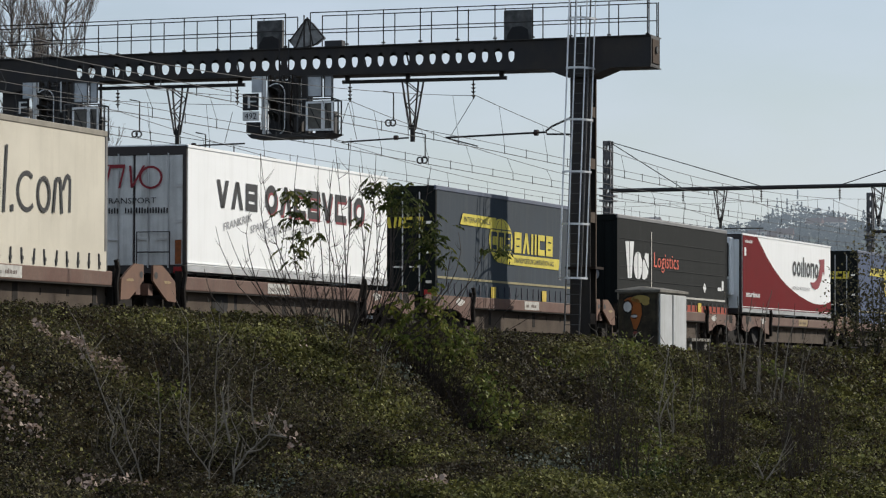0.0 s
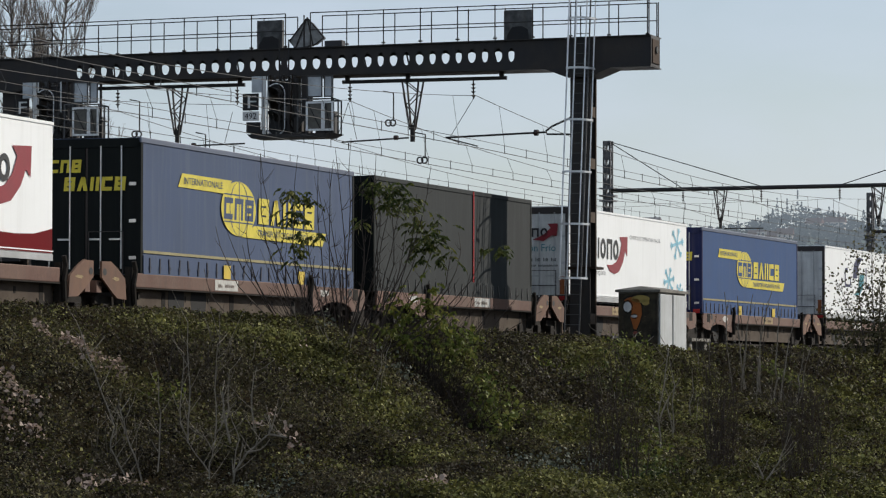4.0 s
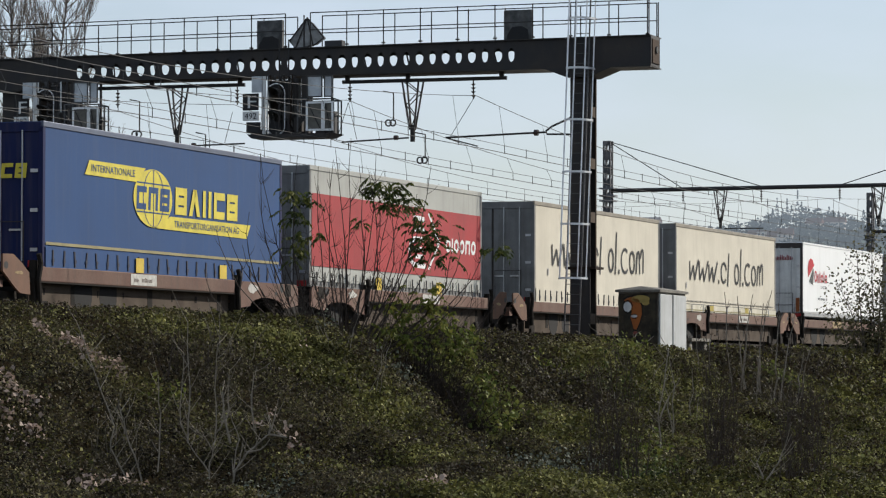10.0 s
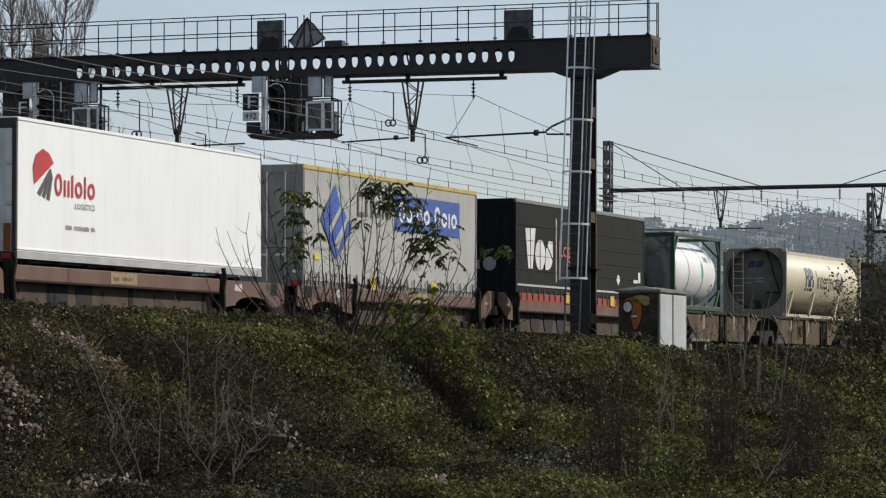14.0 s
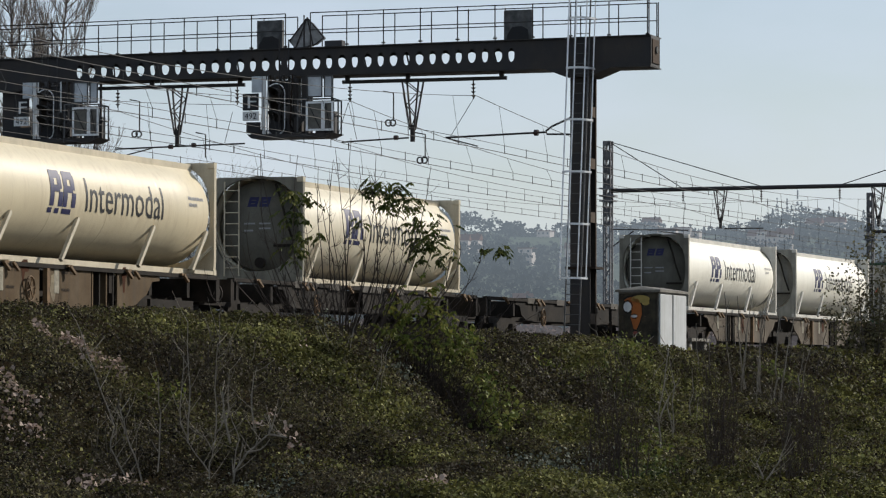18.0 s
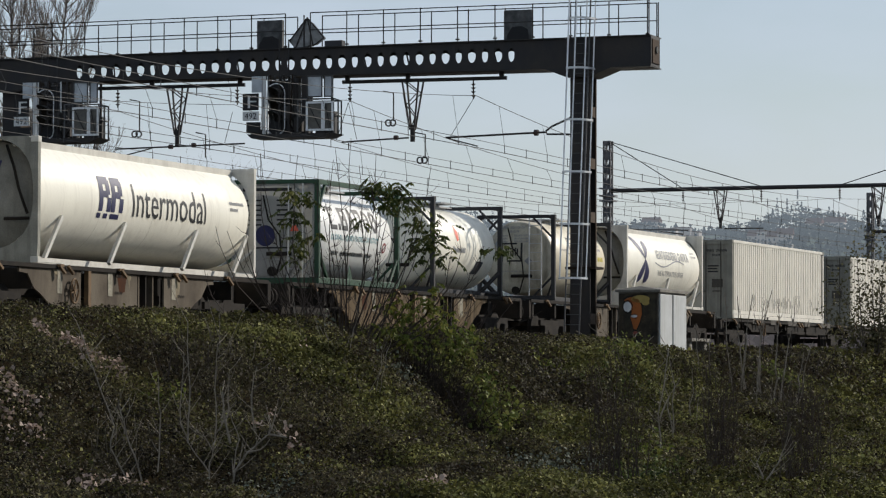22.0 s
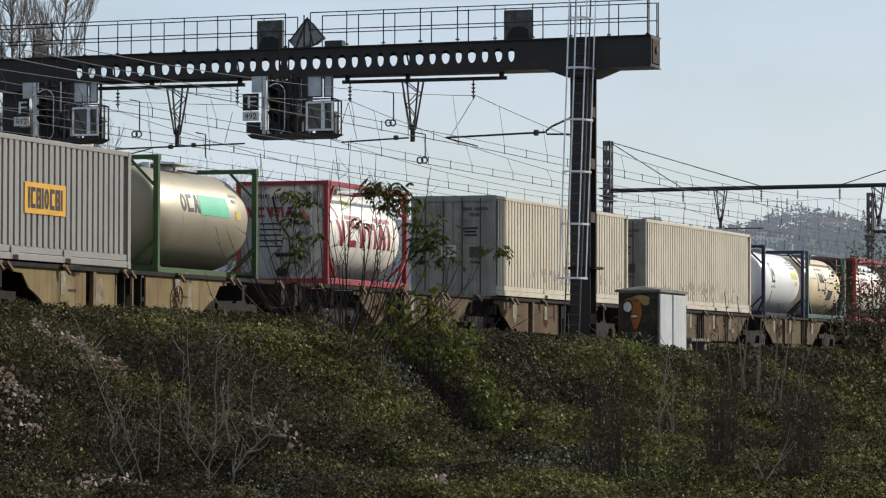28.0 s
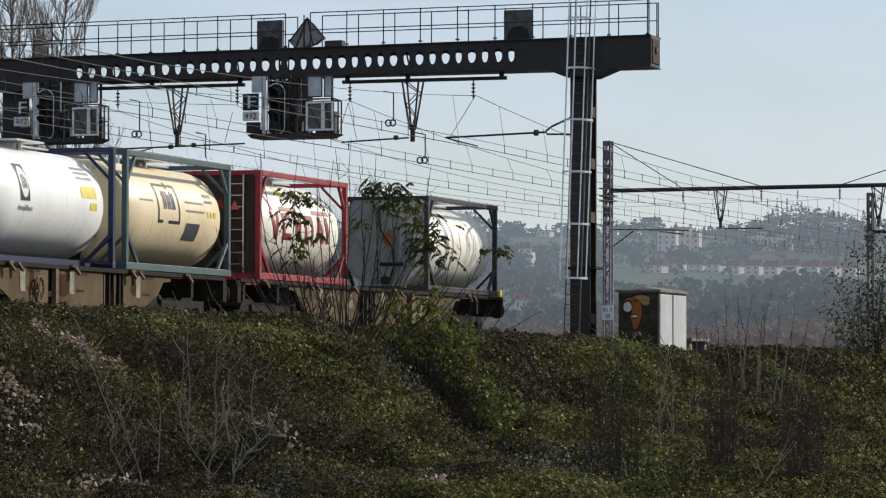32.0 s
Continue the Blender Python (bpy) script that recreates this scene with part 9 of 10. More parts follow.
def spray(bm, o, d, ln, rng, leaf=0.15, wid=0.055, n=6):
    """One compound leaf: a drooping midrib with paired blades hanging from it."""
    o, d = Vector(o), Vector(d).normalized()
    side = d.cross(Vector((0, 0, 1)))
    if side.length < 0.1:
        side = Vector((1, 0, 0))
    side.normalize()
    prev = o
    for i in range(1, n + 1):
        t = i / n
        p = o + d * ln * t - Vector((0, 0, ln * 0.55 * t * t))
        tube(bm, prev, p, 0.006, 3, cap=False)
        for k in ((-1, 1) if i < n else (0,)):
            dirn = (side * k * 0.8 + d * 0.5 + Vector((rng.uniform(-0.3, 0.3), rng.uniform(-0.3, 0.3), -0.75))).normalized()
            lf = leaf * rng.uniform(0.7, 1.15)
            up = dirn.cross(Vector((rng.uniform(-1, 1), rng.uniform(-1, 1), rng.uniform(-0.3, 0.3)))).normalized() * wid * rng.uniform(0.7, 1.1) * 0.5
            q = [p, p + dirn * lf * 0.4 + up, p + dirn * lf, p + dirn * lf * 0.4 - up]
            bm.faces.new([bm.verts.new(c) for c in q])
        prev = p


def leafy_cluster(g, centre, rx, rz, n, seed, material, leaf=0.15, wid=0.058, name="leaf_cluster", ln=0.36):
    rng = random.Random(seed)
    bm = bmesh.new()
    c = Vector(centre)
    for i in range(n):
        a = rng.uniform(0, 2 * math.pi)
        q = Vector((rng.gauss(0, 0.5), rng.gauss(0, 0.4), rng.gauss(0, 0.5)))
        o = c + Vector((rx * q.x, rx * q.y, rz * q.z * 1.3))
        d = Vector((math.cos(a), 0.7 * math.sin(a), rng.uniform(-0.5, 0.6)))
        spray(bm, o, d, ln * rng.uniform(0.4, 1.1), rng, leaf, wid, rng.choice((3, 4, 5)))
    return tagged(part(name, bm, material, g), kind="stuff")


def centre_shrub():
    base = W(12.2, 5.5, 0.32)
    P = lambda px, pz: ((px - 600) / 82.7, random.uniform(-0.4, 0.4), pz - 0.32)
    random.seed(21)
    tips = [P(460, 3.84), P(525, 3.85), P(590, 4.0), P(622, 4.2), P(634, 3.6), P(665, 3.9), P(690, 3.1), P(762, 3.6), P(720, 2.2), P(800, 1.7), P(830, 1.3), P(400, 2.2), P(380, 2.3), P(440, 2.6), P(500, 2.5), P(540, 2.6), P(560, 3.2), P(650, 2.4), P(750, 2.3), P(860, 1.9), P(575, 2.9), P(520, 1.7), P(480, 1.6), P(700, 1.4), P(360, 1.4), P(610, 2.2), P(670, 1.7), P(555, 1.6), P(461, 3.85), P(586, 3.75), P(650, 3.45), P(664, 3.5), P(692, 3.1), P(560, 3.6), P(430, 1.9), P(780, 2.6), P(735, 3.0), P(708, 2.7), P(600, 1.5), P(640, 1.3), P(815, 2.2)]
    g, ends = stems("leafy_shrub", "tall thin-stemmed shrub with few drooping green leaves", "shrub", base, tips, 0.018, M_twig, bend=0.2, seed=4, twigs=11, tw=0.5, sink=1.0, crook=0.04, arch=0.7)
    C = lambda px, py: (((px - 600) / 82.7), random.uniform(-0.2, 0.2), (565 - py) / 82.7 + 0.1)
    for i, (px, py, rx, rz, n) in enumerate(((515, 350, 0.22, 0.12, 12), (545, 358, 0.2, 0.12, 8), (522, 392, 0.26, 0.16, 14), (533, 428, 0.24, 0.16, 12), (520, 460, 0.22, 0.16, 8), (665, 338, 0.26, 0.14, 20), (700, 345, 0.28, 0.16, 20), (722, 368, 0.26, 0.18, 18), (690, 372, 0.2, 0.14, 10), (748, 405, 0.3, 0.18, 20), (770, 432, 0.3, 0.18, 20), (742, 445, 0.26, 0.18, 16), (785, 462, 0.24, 0.1, 9), (880, 446, 0.3, 0.09, 10), (566, 425, 0.14, 0.08, 4), (640, 400, 0.2, 0.1, 5))):
        leafy_cluster(g, C(px, py), rx, rz, int(n * 1.3), 30 + i, L_shrub, 0.135, 0.062, ln=0.26)
    for i, (px, py) in enumerate(((745, 545), (720, 575), (770, 565), (735, 605), (705, 600), (790, 590), (700, 545), (760, 530), (815, 610), (670, 600))):
        leafy_cluster(g, C(px, py), 0.36, 0.26, 18, 60 + i, L_lime, 0.12, 0.07, ln=0.26)
    return g


centre_shrub()


def ivy_drift():
    """Patches of broader leaves: bright ones in the gully, dark ones by the low ground."""
    rng = np.random.default_rng(9)
    bright, dark, yellow = "bright green broad leaves hanging in the gully", "dark green ivy patch on the bank", "yellow-green leafy patch among the brambles"
    for nm, s0, w0, ds, dw, n, m, lab, size in (
        ("ivy_patch", 11.6, 8.9, 0.6, 0.35, 200, L_lime, bright, 0.12), ("ivy_patch", 11.2, 9.3, 0.6, 0.35, 220, L_lime, bright, 0.12), ("ivy_patch", 9.6, 10.0, 0.6, 0.3, 160, L_lime, bright, 0.11), ("ivy_patch", 8.4, 10.3, 0.5, 0.25, 110, L_lime, bright, 0.11), ("ivy_patch", 14.6, 7.2, 1.2, 0.5, 300, L_lime, yellow, 0.09), ("ivy_patch", -5.4, 16.9, 0.5, 0.3, 160, L_lime, bright, 0.07), ("ivy_patch", -3.3, 14.4, 1.2, 0.5, 260, L_grey, "pale grey-green leaves in the hollow", 0.07), ("ivy_patch", -7.8, 16.1, 1.2, 0.5, 300, L_grey, "pale grey-green leaves in the hollow", 0.06), ("ivy_patch", 4.3, 9.8, 0.8, 0.4, 120, L_grey, "pale grey-green leaves along the spur", 0.075), ("ivy_patch", -17.4, 14.9, 0.7, 0.4, 200, L_grey, "pale grey-green leaves in the hollow", 0.05),
        ("weed_patch", 18.2, 6.5, 0.7, 0.4, 150, L_lime, yellow, 0.12), ("weed_patch", 34.9, 5.7, 1.6, 0.4, 260, L_lime, yellow, 0.10), ("weed_patch", 43.4, 8.0, 1.6, 0.5, 260, L_lime, yellow, 0.11), ("weed_patch", -9.5, 10.2, 0.25, 0.10, 40, L_lime, yellow, 0.075), ("weed_patch", -9.1, 10.4, 0.25, 0.10, 45, L_lime, yellow, 0.075), ("weed_patch", 32.0, 6.6, 1.0, 0.3, 220, L_lime, yellow, 0.10), ("weed_patch", 21.4, 7.3, 0.5, 0.3, 90, L_lime, yellow, 0.10),
        ("ivy_patch", 12.9, 6.8, 0.7, 0.35, 150, L_grey, "pale grey-green leaves at the head of the gully", 0.11), ("ivy_patch", 8.6, 7.0, 1.6, 0.5, 160, L_grey, "pale grey-green leaves along the spur", 0.08), ("ivy_patch", 5.2, 9.5, 1.4, 0.5, 160, L_grey, "pale grey-green leaves along the spur", 0.07),
        
        ("ivy_patch", -15.6, 19.4, 0.6, 0.3, 600, L_shrub, dark, 0.065), ("ivy_patch", 24.0, 8.4, 2.5, 0.8, 520, L_shrub, dark, 0.085)):
        sw = np.array([s0, w0]) + rng.normal(size=(n, 2)) * 0.6 * np.array([ds, dw])
        pos = np.array([W(s, w, bank(s, w) + tangle(s, w) * 0.9 + abs(rng.normal()) * 0.16)[:] for s, w in sw])
        leaf_sheet(nm, pos, np.tile(np.array([[0.3, -0.4, 0.7]]), (n, 1)), np.full(n, size) * rng.uniform(0.6, 1.3, n), 0.8, m, lab, "ivy", rng)


ivy_drift()


def seed_heads():
    rng = np.random.default_rng(3)
    for s0, w0, ds, dw, n in ((-10.6, 8.85, 0.2, 0.12, 40), (-10.5, 9.2, 0.22, 0.14, 70), (-10.55, 9.5, 0.22, 0.14, 80), (-10.3, 9.6, 0.22, 0.12, 70), (-10.0, 9.8, 0.2, 0.1, 50), (-13.6, 9.5, 0.25, 0.2, 30), (-14.8, 10.2, 0.3, 0.22, 50), (-15.0, 10.4, 0.3, 0.2, 45), (-15.0, 10.6, 0.25, 0.15, 40), (-15.6, 10.5, 0.2, 0.15, 40), (-18.3, 12.0, 0.25, 0.18, 50), (-21.7, 14.3, 0.3, 0.22, 26), (-20.9, 14.45, 0.45, 0.25, 50), (-11.5, 13.0, 0.25, 0.1, 10), (-12.1, 13.4, 0.25, 0.1, 12), (-11.4, 12.6, 0.08, 0.06, 8), (-21.0, 18.3, 0.3, 0.2, 50), (-6.5, 11.0, 0.15, 0.08, 10), (1.6, 8.6, 0.25, 0.1, 12)):
        sw = np.array([s0, w0]) + rng.normal(size=(n, 2)) * 0.55 * np.array([ds, dw])
        pos = np.array([W(s, w, bank(s, w) + tangle(s, w) + abs(rng.normal()) * 0.05)[:] for s, w in sw])
        leaf_sheet("clematis_seed_heads", pos, np.tile(np.array([[0.3, -0.4, 0.7]]), (n, 1)), np.full(n, 0.065) * rng.uniform(0.6, 1.5, n), 0.85, L_fluff, "pale fluffy clematis seed heads over brambles", "seed heads", rng)


seed_heads()


def bare_stems():
    random.seed(8)
    def at(s, w):
        return W(s, w, bank(s, w) + 0.15)
    T = lambda *a: [(x, random.uniform(-0.2, 0.2), z) for x, z in a]
    stems("bare_sapling", "pale bare saplings rising from the bank", "sapling", at(36.5, 8.4), T((-0.42, 3.05), (-0.05, 2.95), (0.32, 3.0), (0.66, 2.75), (0.85, 3.1), (1.1, 2.75), (1.55, 2.5), (-1.2, 2.2), (-0.8, 1.9), (0.15, 1.6), (2.0, 1.7), (1.8, 1.4), (0.5, 1.4)), 0.028, M_paletwig, seed=2, twigs=5, tw=0.35, crook=0.04, bend=0.06, arch=0.0, foot=0.75)
    stems("bare_sapling", "thin dark bare saplings on the crest", "sapling", at(49.5, 6.0), T((-1.6, 1.7), (-0.9, 2.0), (-0.4, 1.7), (0.0, 2.1), (0.4, 1.6), (0.9, 2.0), (1.3, 1.5), (1.9, 1.7), (2.4, 1.2), (-0.6, 1.2), (3.0, 1.4)), 0.018, M_twig, seed=21, twigs=5, crook=0.04, arch=0.0, foot=0.8)
    for i, (s, w, tips) in enumerate(((6.0, 14.2, ((0.15, 1.9), (0.05, 1.3))), (20.0, 9.2, ((-0.1, 1.2), (0.3, 0.8))), (14.3, 12.7, ((0.0, 1.6), (0.2, 1.0))), (33.0, 10.0, ((0.1, 1.3), (-0.3, 1.0))))):
        stems("bare_sapling", "single thin wavy bare stem on the slope", "sapling", at(s, w), T(*tips), 0.020, M_paletwig, seed=23 + i, twigs=2, crook=0.06)
    def crooked(label, s, w, lines, r, material=M_paletwig):
        """Crooked stems drawn out as (across, up) runs from one root."""
        rng = random.Random(label)
        g = thing("dry_stems", label, "dry stems", Matrix.Translation(at(s, w)))
        for run in lines:
            dpt = rng.uniform(-0.12, 0.12)
            pts = []
            for (a, b), (c, e) in zip(run, run[1:]):
                for i in range(3):
                    f = i / 3
                    pts.append(Vector((a + (c - a) * f + rng.uniform(-0.012, 0.012), dpt + rng.uniform(-0.02, 0.02), b + (e - b) * f)))
            pts.append(Vector((run[-1][0], dpt, run[-1][1])))
            bm = bmesh.new()
            n = len(pts)
            chain(bm, pts, [r * (1 - 0.6 * i / n) for i in range(n)], 5)
            for i in range(1, n):
                d = Vector((rng.uniform(-1, 1), rng.uniform(-0.5, 0.5), rng.uniform(0.3, 1.2))).normalized() * rng.uniform(0.10, 0.42)
                chain(bm, [pts[i], pts[i] + d * 0.55, pts[i] + d + Vector((0, 0, 0.03))], [r * 0.45, r * 0.35, r * 0.2], 4)
            tagged(part("stem", bm, material, g), kind="stuff")

    crooked("long pale stem leaning over the brambles", -20.0, 14.5, [[(0, -0.2), (-0.2, 0.05), (-0.40, 0.20), (-0.60, 0.55), (-0.555, 0.82), (-0.80, 1.49), (-1.0, 2.06)], [(-0.15, 0.0), (-0.3, 0.45), (-0.42, 0.8), (-0.5, 1.1)]], 0.014)
    crooked("cluster of thin grey dry stems in the brambles", -14.3, 11.5, [[(-0.2, -0.1), (-0.27, 0.45)], [(0, -0.2), (-0.08, 0.6)], [(0.15, -0.1), (0.2, 0.74), (0.3, 0.95)], [(0.38, 0.0), (0.53, 0.44), (0.63, 0.62)], [(-0.05, 0), (0.02, 0.5)], [(0.3, 0), (0.33, 0.65)], [(-0.12, -0.1), (-0.2, 0.3), (-0.16, 0.62)], [(0.1, -0.1), (0.05, 0.35), (0.1, 0.8)]], 0.010)
    crooked("crooked grey stems forking out of the hollow", -19.7, 15.0, [[(0, -0.2), (0.02, 0.25), (0.06, 0.46), (-0.04, 0.62), (-0.13, 0.71)], [(0.06, 0.46), (0.10, 0.66), (0.25, 0.92), (0.26, 1.42)], [(-0.23, 0.6), (-0.33, 0.8), (-0.33, 1.04), (-0.29, 1.63)], [(-0.23, 0.55), (-0.22, 1.2), (-0.24, 2.0)], [(0.09, 0.60), (0.08, 1.2), (0.11, 1.75)], [(0.3, 0.2), (0.37, 0.6), (0.27, 0.9)], [(0.0, 0.2), (-0.2, 0.5), (-0.3, 0.62)], [(-0.6, 0.2), (-0.58, 0.9), (-0.6, 1.35)], [(0.55, 0.7), (0.53, 1.1), (0.55, 1.4)]], 0.0105)
    crooked("thick pale broken branch in the brambles", -15.6, 13.8, [[(0, -0.2), (0.02, 0.12), (0.19, 0.38), (0.46, 0.62), (0.55, 0.84)], [(0.19, 0.38), (0.35, 0.42)], [(0.46, 0.62), (0.7, 0.58)], [(-0.05, 0.5), (-0.14, 0.9), (-0.16, 1.2)]], 0.019)
    crooked("single thin pale wavy stem on the slope", -4.9, 16.9, [[(0, -0.3), (0.05, 0.4), (0.02, 0.8), (0.12, 1.3), (0.18, 1.82)], [(0.03, 0.7), (0.2, 1.1)]], 0.016)
    crooked("pale crooked branch lying across the brambles", -16.3, 21.0, [[(0, -0.1), (0.12, 0.2), (0.3, 0.42), (0.36, 0.6)], [(0.12, 0.2), (0.02, 0.42)]], 0.016)
    stems("dry_stems", "short dry stems in the brambles", "dry stems", at(-4.0, 10.0), T((-0.5, 0.9), (0.0, 1.0), (0.4, 0.7), (0.9, 0.9)), 0.013, M_twig, seed=16, twigs=3, crook=0.05)
    stems("dry_stems", "thin dark stems along the crest", "dry stems", at(22.0, 5.2), T((-0.4, 1.1), (0.2, 1.4), (0.7, 1.0), (1.3, 1.3), (1.8, 0.9), (-0.9, 1.3)), 0.016, M_twig, seed=9, twigs=6)
    stems("dry_stems", "dark tangled stems in the gully", "dry stems", at(13.0, 7.4), T((0.3, 1.5), (0.9, 1.2), (1.3, 0.9), (-0.5, 1.4), (0.0, 1.1), (1.6, 1.4), (-0.9, 1.2), (-0.3, 0.9), (0.6, 0.8)), 0.018, M_twig, seed=10, twigs=9, tw=0.7)
    stems("dry_stems", "dark tangled stems in the gully", "dry stems", at(10.6, 8.8), T((0.3, 1.0), (0.8, 0.8), (1.2, 0.6), (-0.5, 1.0), (0.0, 0.7), (-0.8, 0.8)), 0.016, M_twig, seed=13, twigs=8, tw=0.7)
    stems("fallen_branch", "pale cut branches lying at the foot of the mast", "branch", at(38.2, 4.5), T((-1.3, 0.35), (-0.9, 0.55), (0.6, 0.35), (-1.6, 0.2), (1.0, 0.2), (-0.5, 0.4)), 0.022, M_paletwig, seed=61, twigs=2, crook=0.06)
    # feathery dark shrubs on the low ground
    for i, (x, y, h, wd) in enumerate(((2.30, 44.5, 2.2, 0.32), (2.05, 46.0, 1.6, 0.24), (3.45, 45.5, 2.05, 0.32), (3.75, 47.5, 1.5, 0.24), (4.45, 45.0, 1.9, 0.42), (4.85, 47.0, 1.7, 0.36))):
        s, w = to_track(x, y)
        base = at(s, w)
        tips = [(random.uniform(-1, 1) * wd * (1.9 - 1.2 * k), random.uniform(-wd, wd) * 0.6, h * k) for k in [random.uniform(0.55, 1.0) for _ in range(15)]]
        g, ends = stems("feathery_shrub", "dark reddish-brown feathery shrub, nearly leafless", "shrub", base, tips, 0.008, M_twig, seed=40 + i, twigs=10, tw=0.55)
        rng = np.random.default_rng(70 + i)
        pts = np.array([p[:] for e in ends for p in e[2:]])
        k = rng.integers(0, len(pts), 900)
        pos = pts[k] + rng.normal(size=(900, 3)) * np.array([0.09, 0.07, 0.12])
        ob = leaf_sheet("feathery_foliage", pos, np.tile(np.array([[0.0, -0.3, 0.3]]), (900, 1)), np.full(900, 0.036), 0.35, L_dry, "", "", rng)
        ob.parent = g
        tagged(ob, kind="stuff")
    # small-leaved tree at the far right of the crest
    base = at(68.5, 5.2)
    g, ends = stems("small_tree", "thin small-leaved tree on the crest of the bank", "tree", base, [(-1.3, 0.3, 3.0), (-0.6, 0, 4.0), (0.0, 0.3, 4.6), (0.4, -0.3, 4.2), (0.9, 0.2, 3.8), (-1.7, 0, 2.0), (1.2, 0, 2.9), (0.3, 0.3, 3.2), (-0.3, 0, 2.4), (-0.9, 0.2, 1.5), (1.7, 0, 3.6), (2.0, 0.2, 2.4)], 0.026, M_bark, seed=12, twigs=10, tw=0.8)
    rng = np.random.default_rng(4)
    pts = np.array([p[:] for e in ends for p in e[2:]])
    n = 2600
    pos = pts[rng.integers(0, len(pts), n)] + rng.normal(size=(n, 3)) * np.array([0.28, 0.25, 0.26])
    ob = leaf_sheet("foliage", pos, np.tile(np.array([[0.0, -0.5, 0.3]]), (n, 1)), np.full(n, 0.15) * rng.uniform(0.6, 1.2, n), 0.55, L_tree, "", "", rng)
    ob.parent = g
    tagged(ob, kind="stuff")


bare_stems()


def gully_tangle():
    rng = np.random.default_rng(17)
    n = 9000
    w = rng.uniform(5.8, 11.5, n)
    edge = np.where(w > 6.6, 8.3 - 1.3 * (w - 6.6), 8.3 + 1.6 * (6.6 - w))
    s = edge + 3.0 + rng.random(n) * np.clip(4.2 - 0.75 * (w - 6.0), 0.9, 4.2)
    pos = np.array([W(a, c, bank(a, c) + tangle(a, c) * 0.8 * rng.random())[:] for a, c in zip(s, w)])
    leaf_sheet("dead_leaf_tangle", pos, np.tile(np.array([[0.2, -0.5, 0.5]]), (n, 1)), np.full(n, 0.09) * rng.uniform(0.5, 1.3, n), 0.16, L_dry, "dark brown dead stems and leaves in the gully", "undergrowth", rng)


gully_tangle()


def slope_stems():
    """Thin dry stalks standing here and there on the slope."""
    rr = random.Random(31)
    for k in range(16):
        s, w = rr.uniform(-14, 40), rr.uniform(7.6, 10.5)
        base = W(s, w, bank(s, w) + 0.15)
        tips = [(rr.uniform(-0.8, 0.8), rr.uniform(-0.3, 0.3), rr.uniform(0.7, 1.5)) for _ in range(7)]
        stems("dry_stems", "thin dry stalks standing on the slope", "dry stems", base, tips, 0.010, M_twig if k % 3 else M_paletwig, seed=300 + k, twigs=2, tw=0.5, crook=0.05)


slope_stems()


def thicket():
    random.seed(77)
    for k, (s, w, n, sp, h) in enumerate(((7.5, 6.4, 12, 1.0, 1.2), (9.5, 5.8, 17, 1.1, 1.7), (11.4, 6.2, 17, 1.1, 1.9), (12.6, 5.6, 22, 1.2, 2.1), (14.6, 6.2, 20, 1.2, 2.0), (16.6, 5.9, 18, 1.2, 1.7), (19.5, 5.2, 16, 1.2, 1.3), (22.5, 5.0, 20, 1.2, 0.9), (13.2, 6.9, 44, 0.7, 1.3), (12.3, 7.5, 44, 0.7, 1.2), (10.9, 8.4, 40, 0.6, 1.0), (9.6, 9.3, 34, 0.5, 0.8), (8.2, 10.3, 26, 0.5, 0.7))):
        base = W(s, w, bank(s, w) + 0.1)
        tips = [(random.uniform(-sp, sp), random.uniform(-0.5, 0.5), h * random.uniform(0.4, 1.25)) for _ in range(n)]
        stems("bare_thicket", "tangle of thin dark bare stems on the crest" if k < 8 else "dark dead bramble tangle in the gully", "thicket", base, tips, 0.009, M_twig if k < 8 else M_dead, seed=90 + k, twigs=5 if k < 8 else 9, tw=0.6)


thicket()


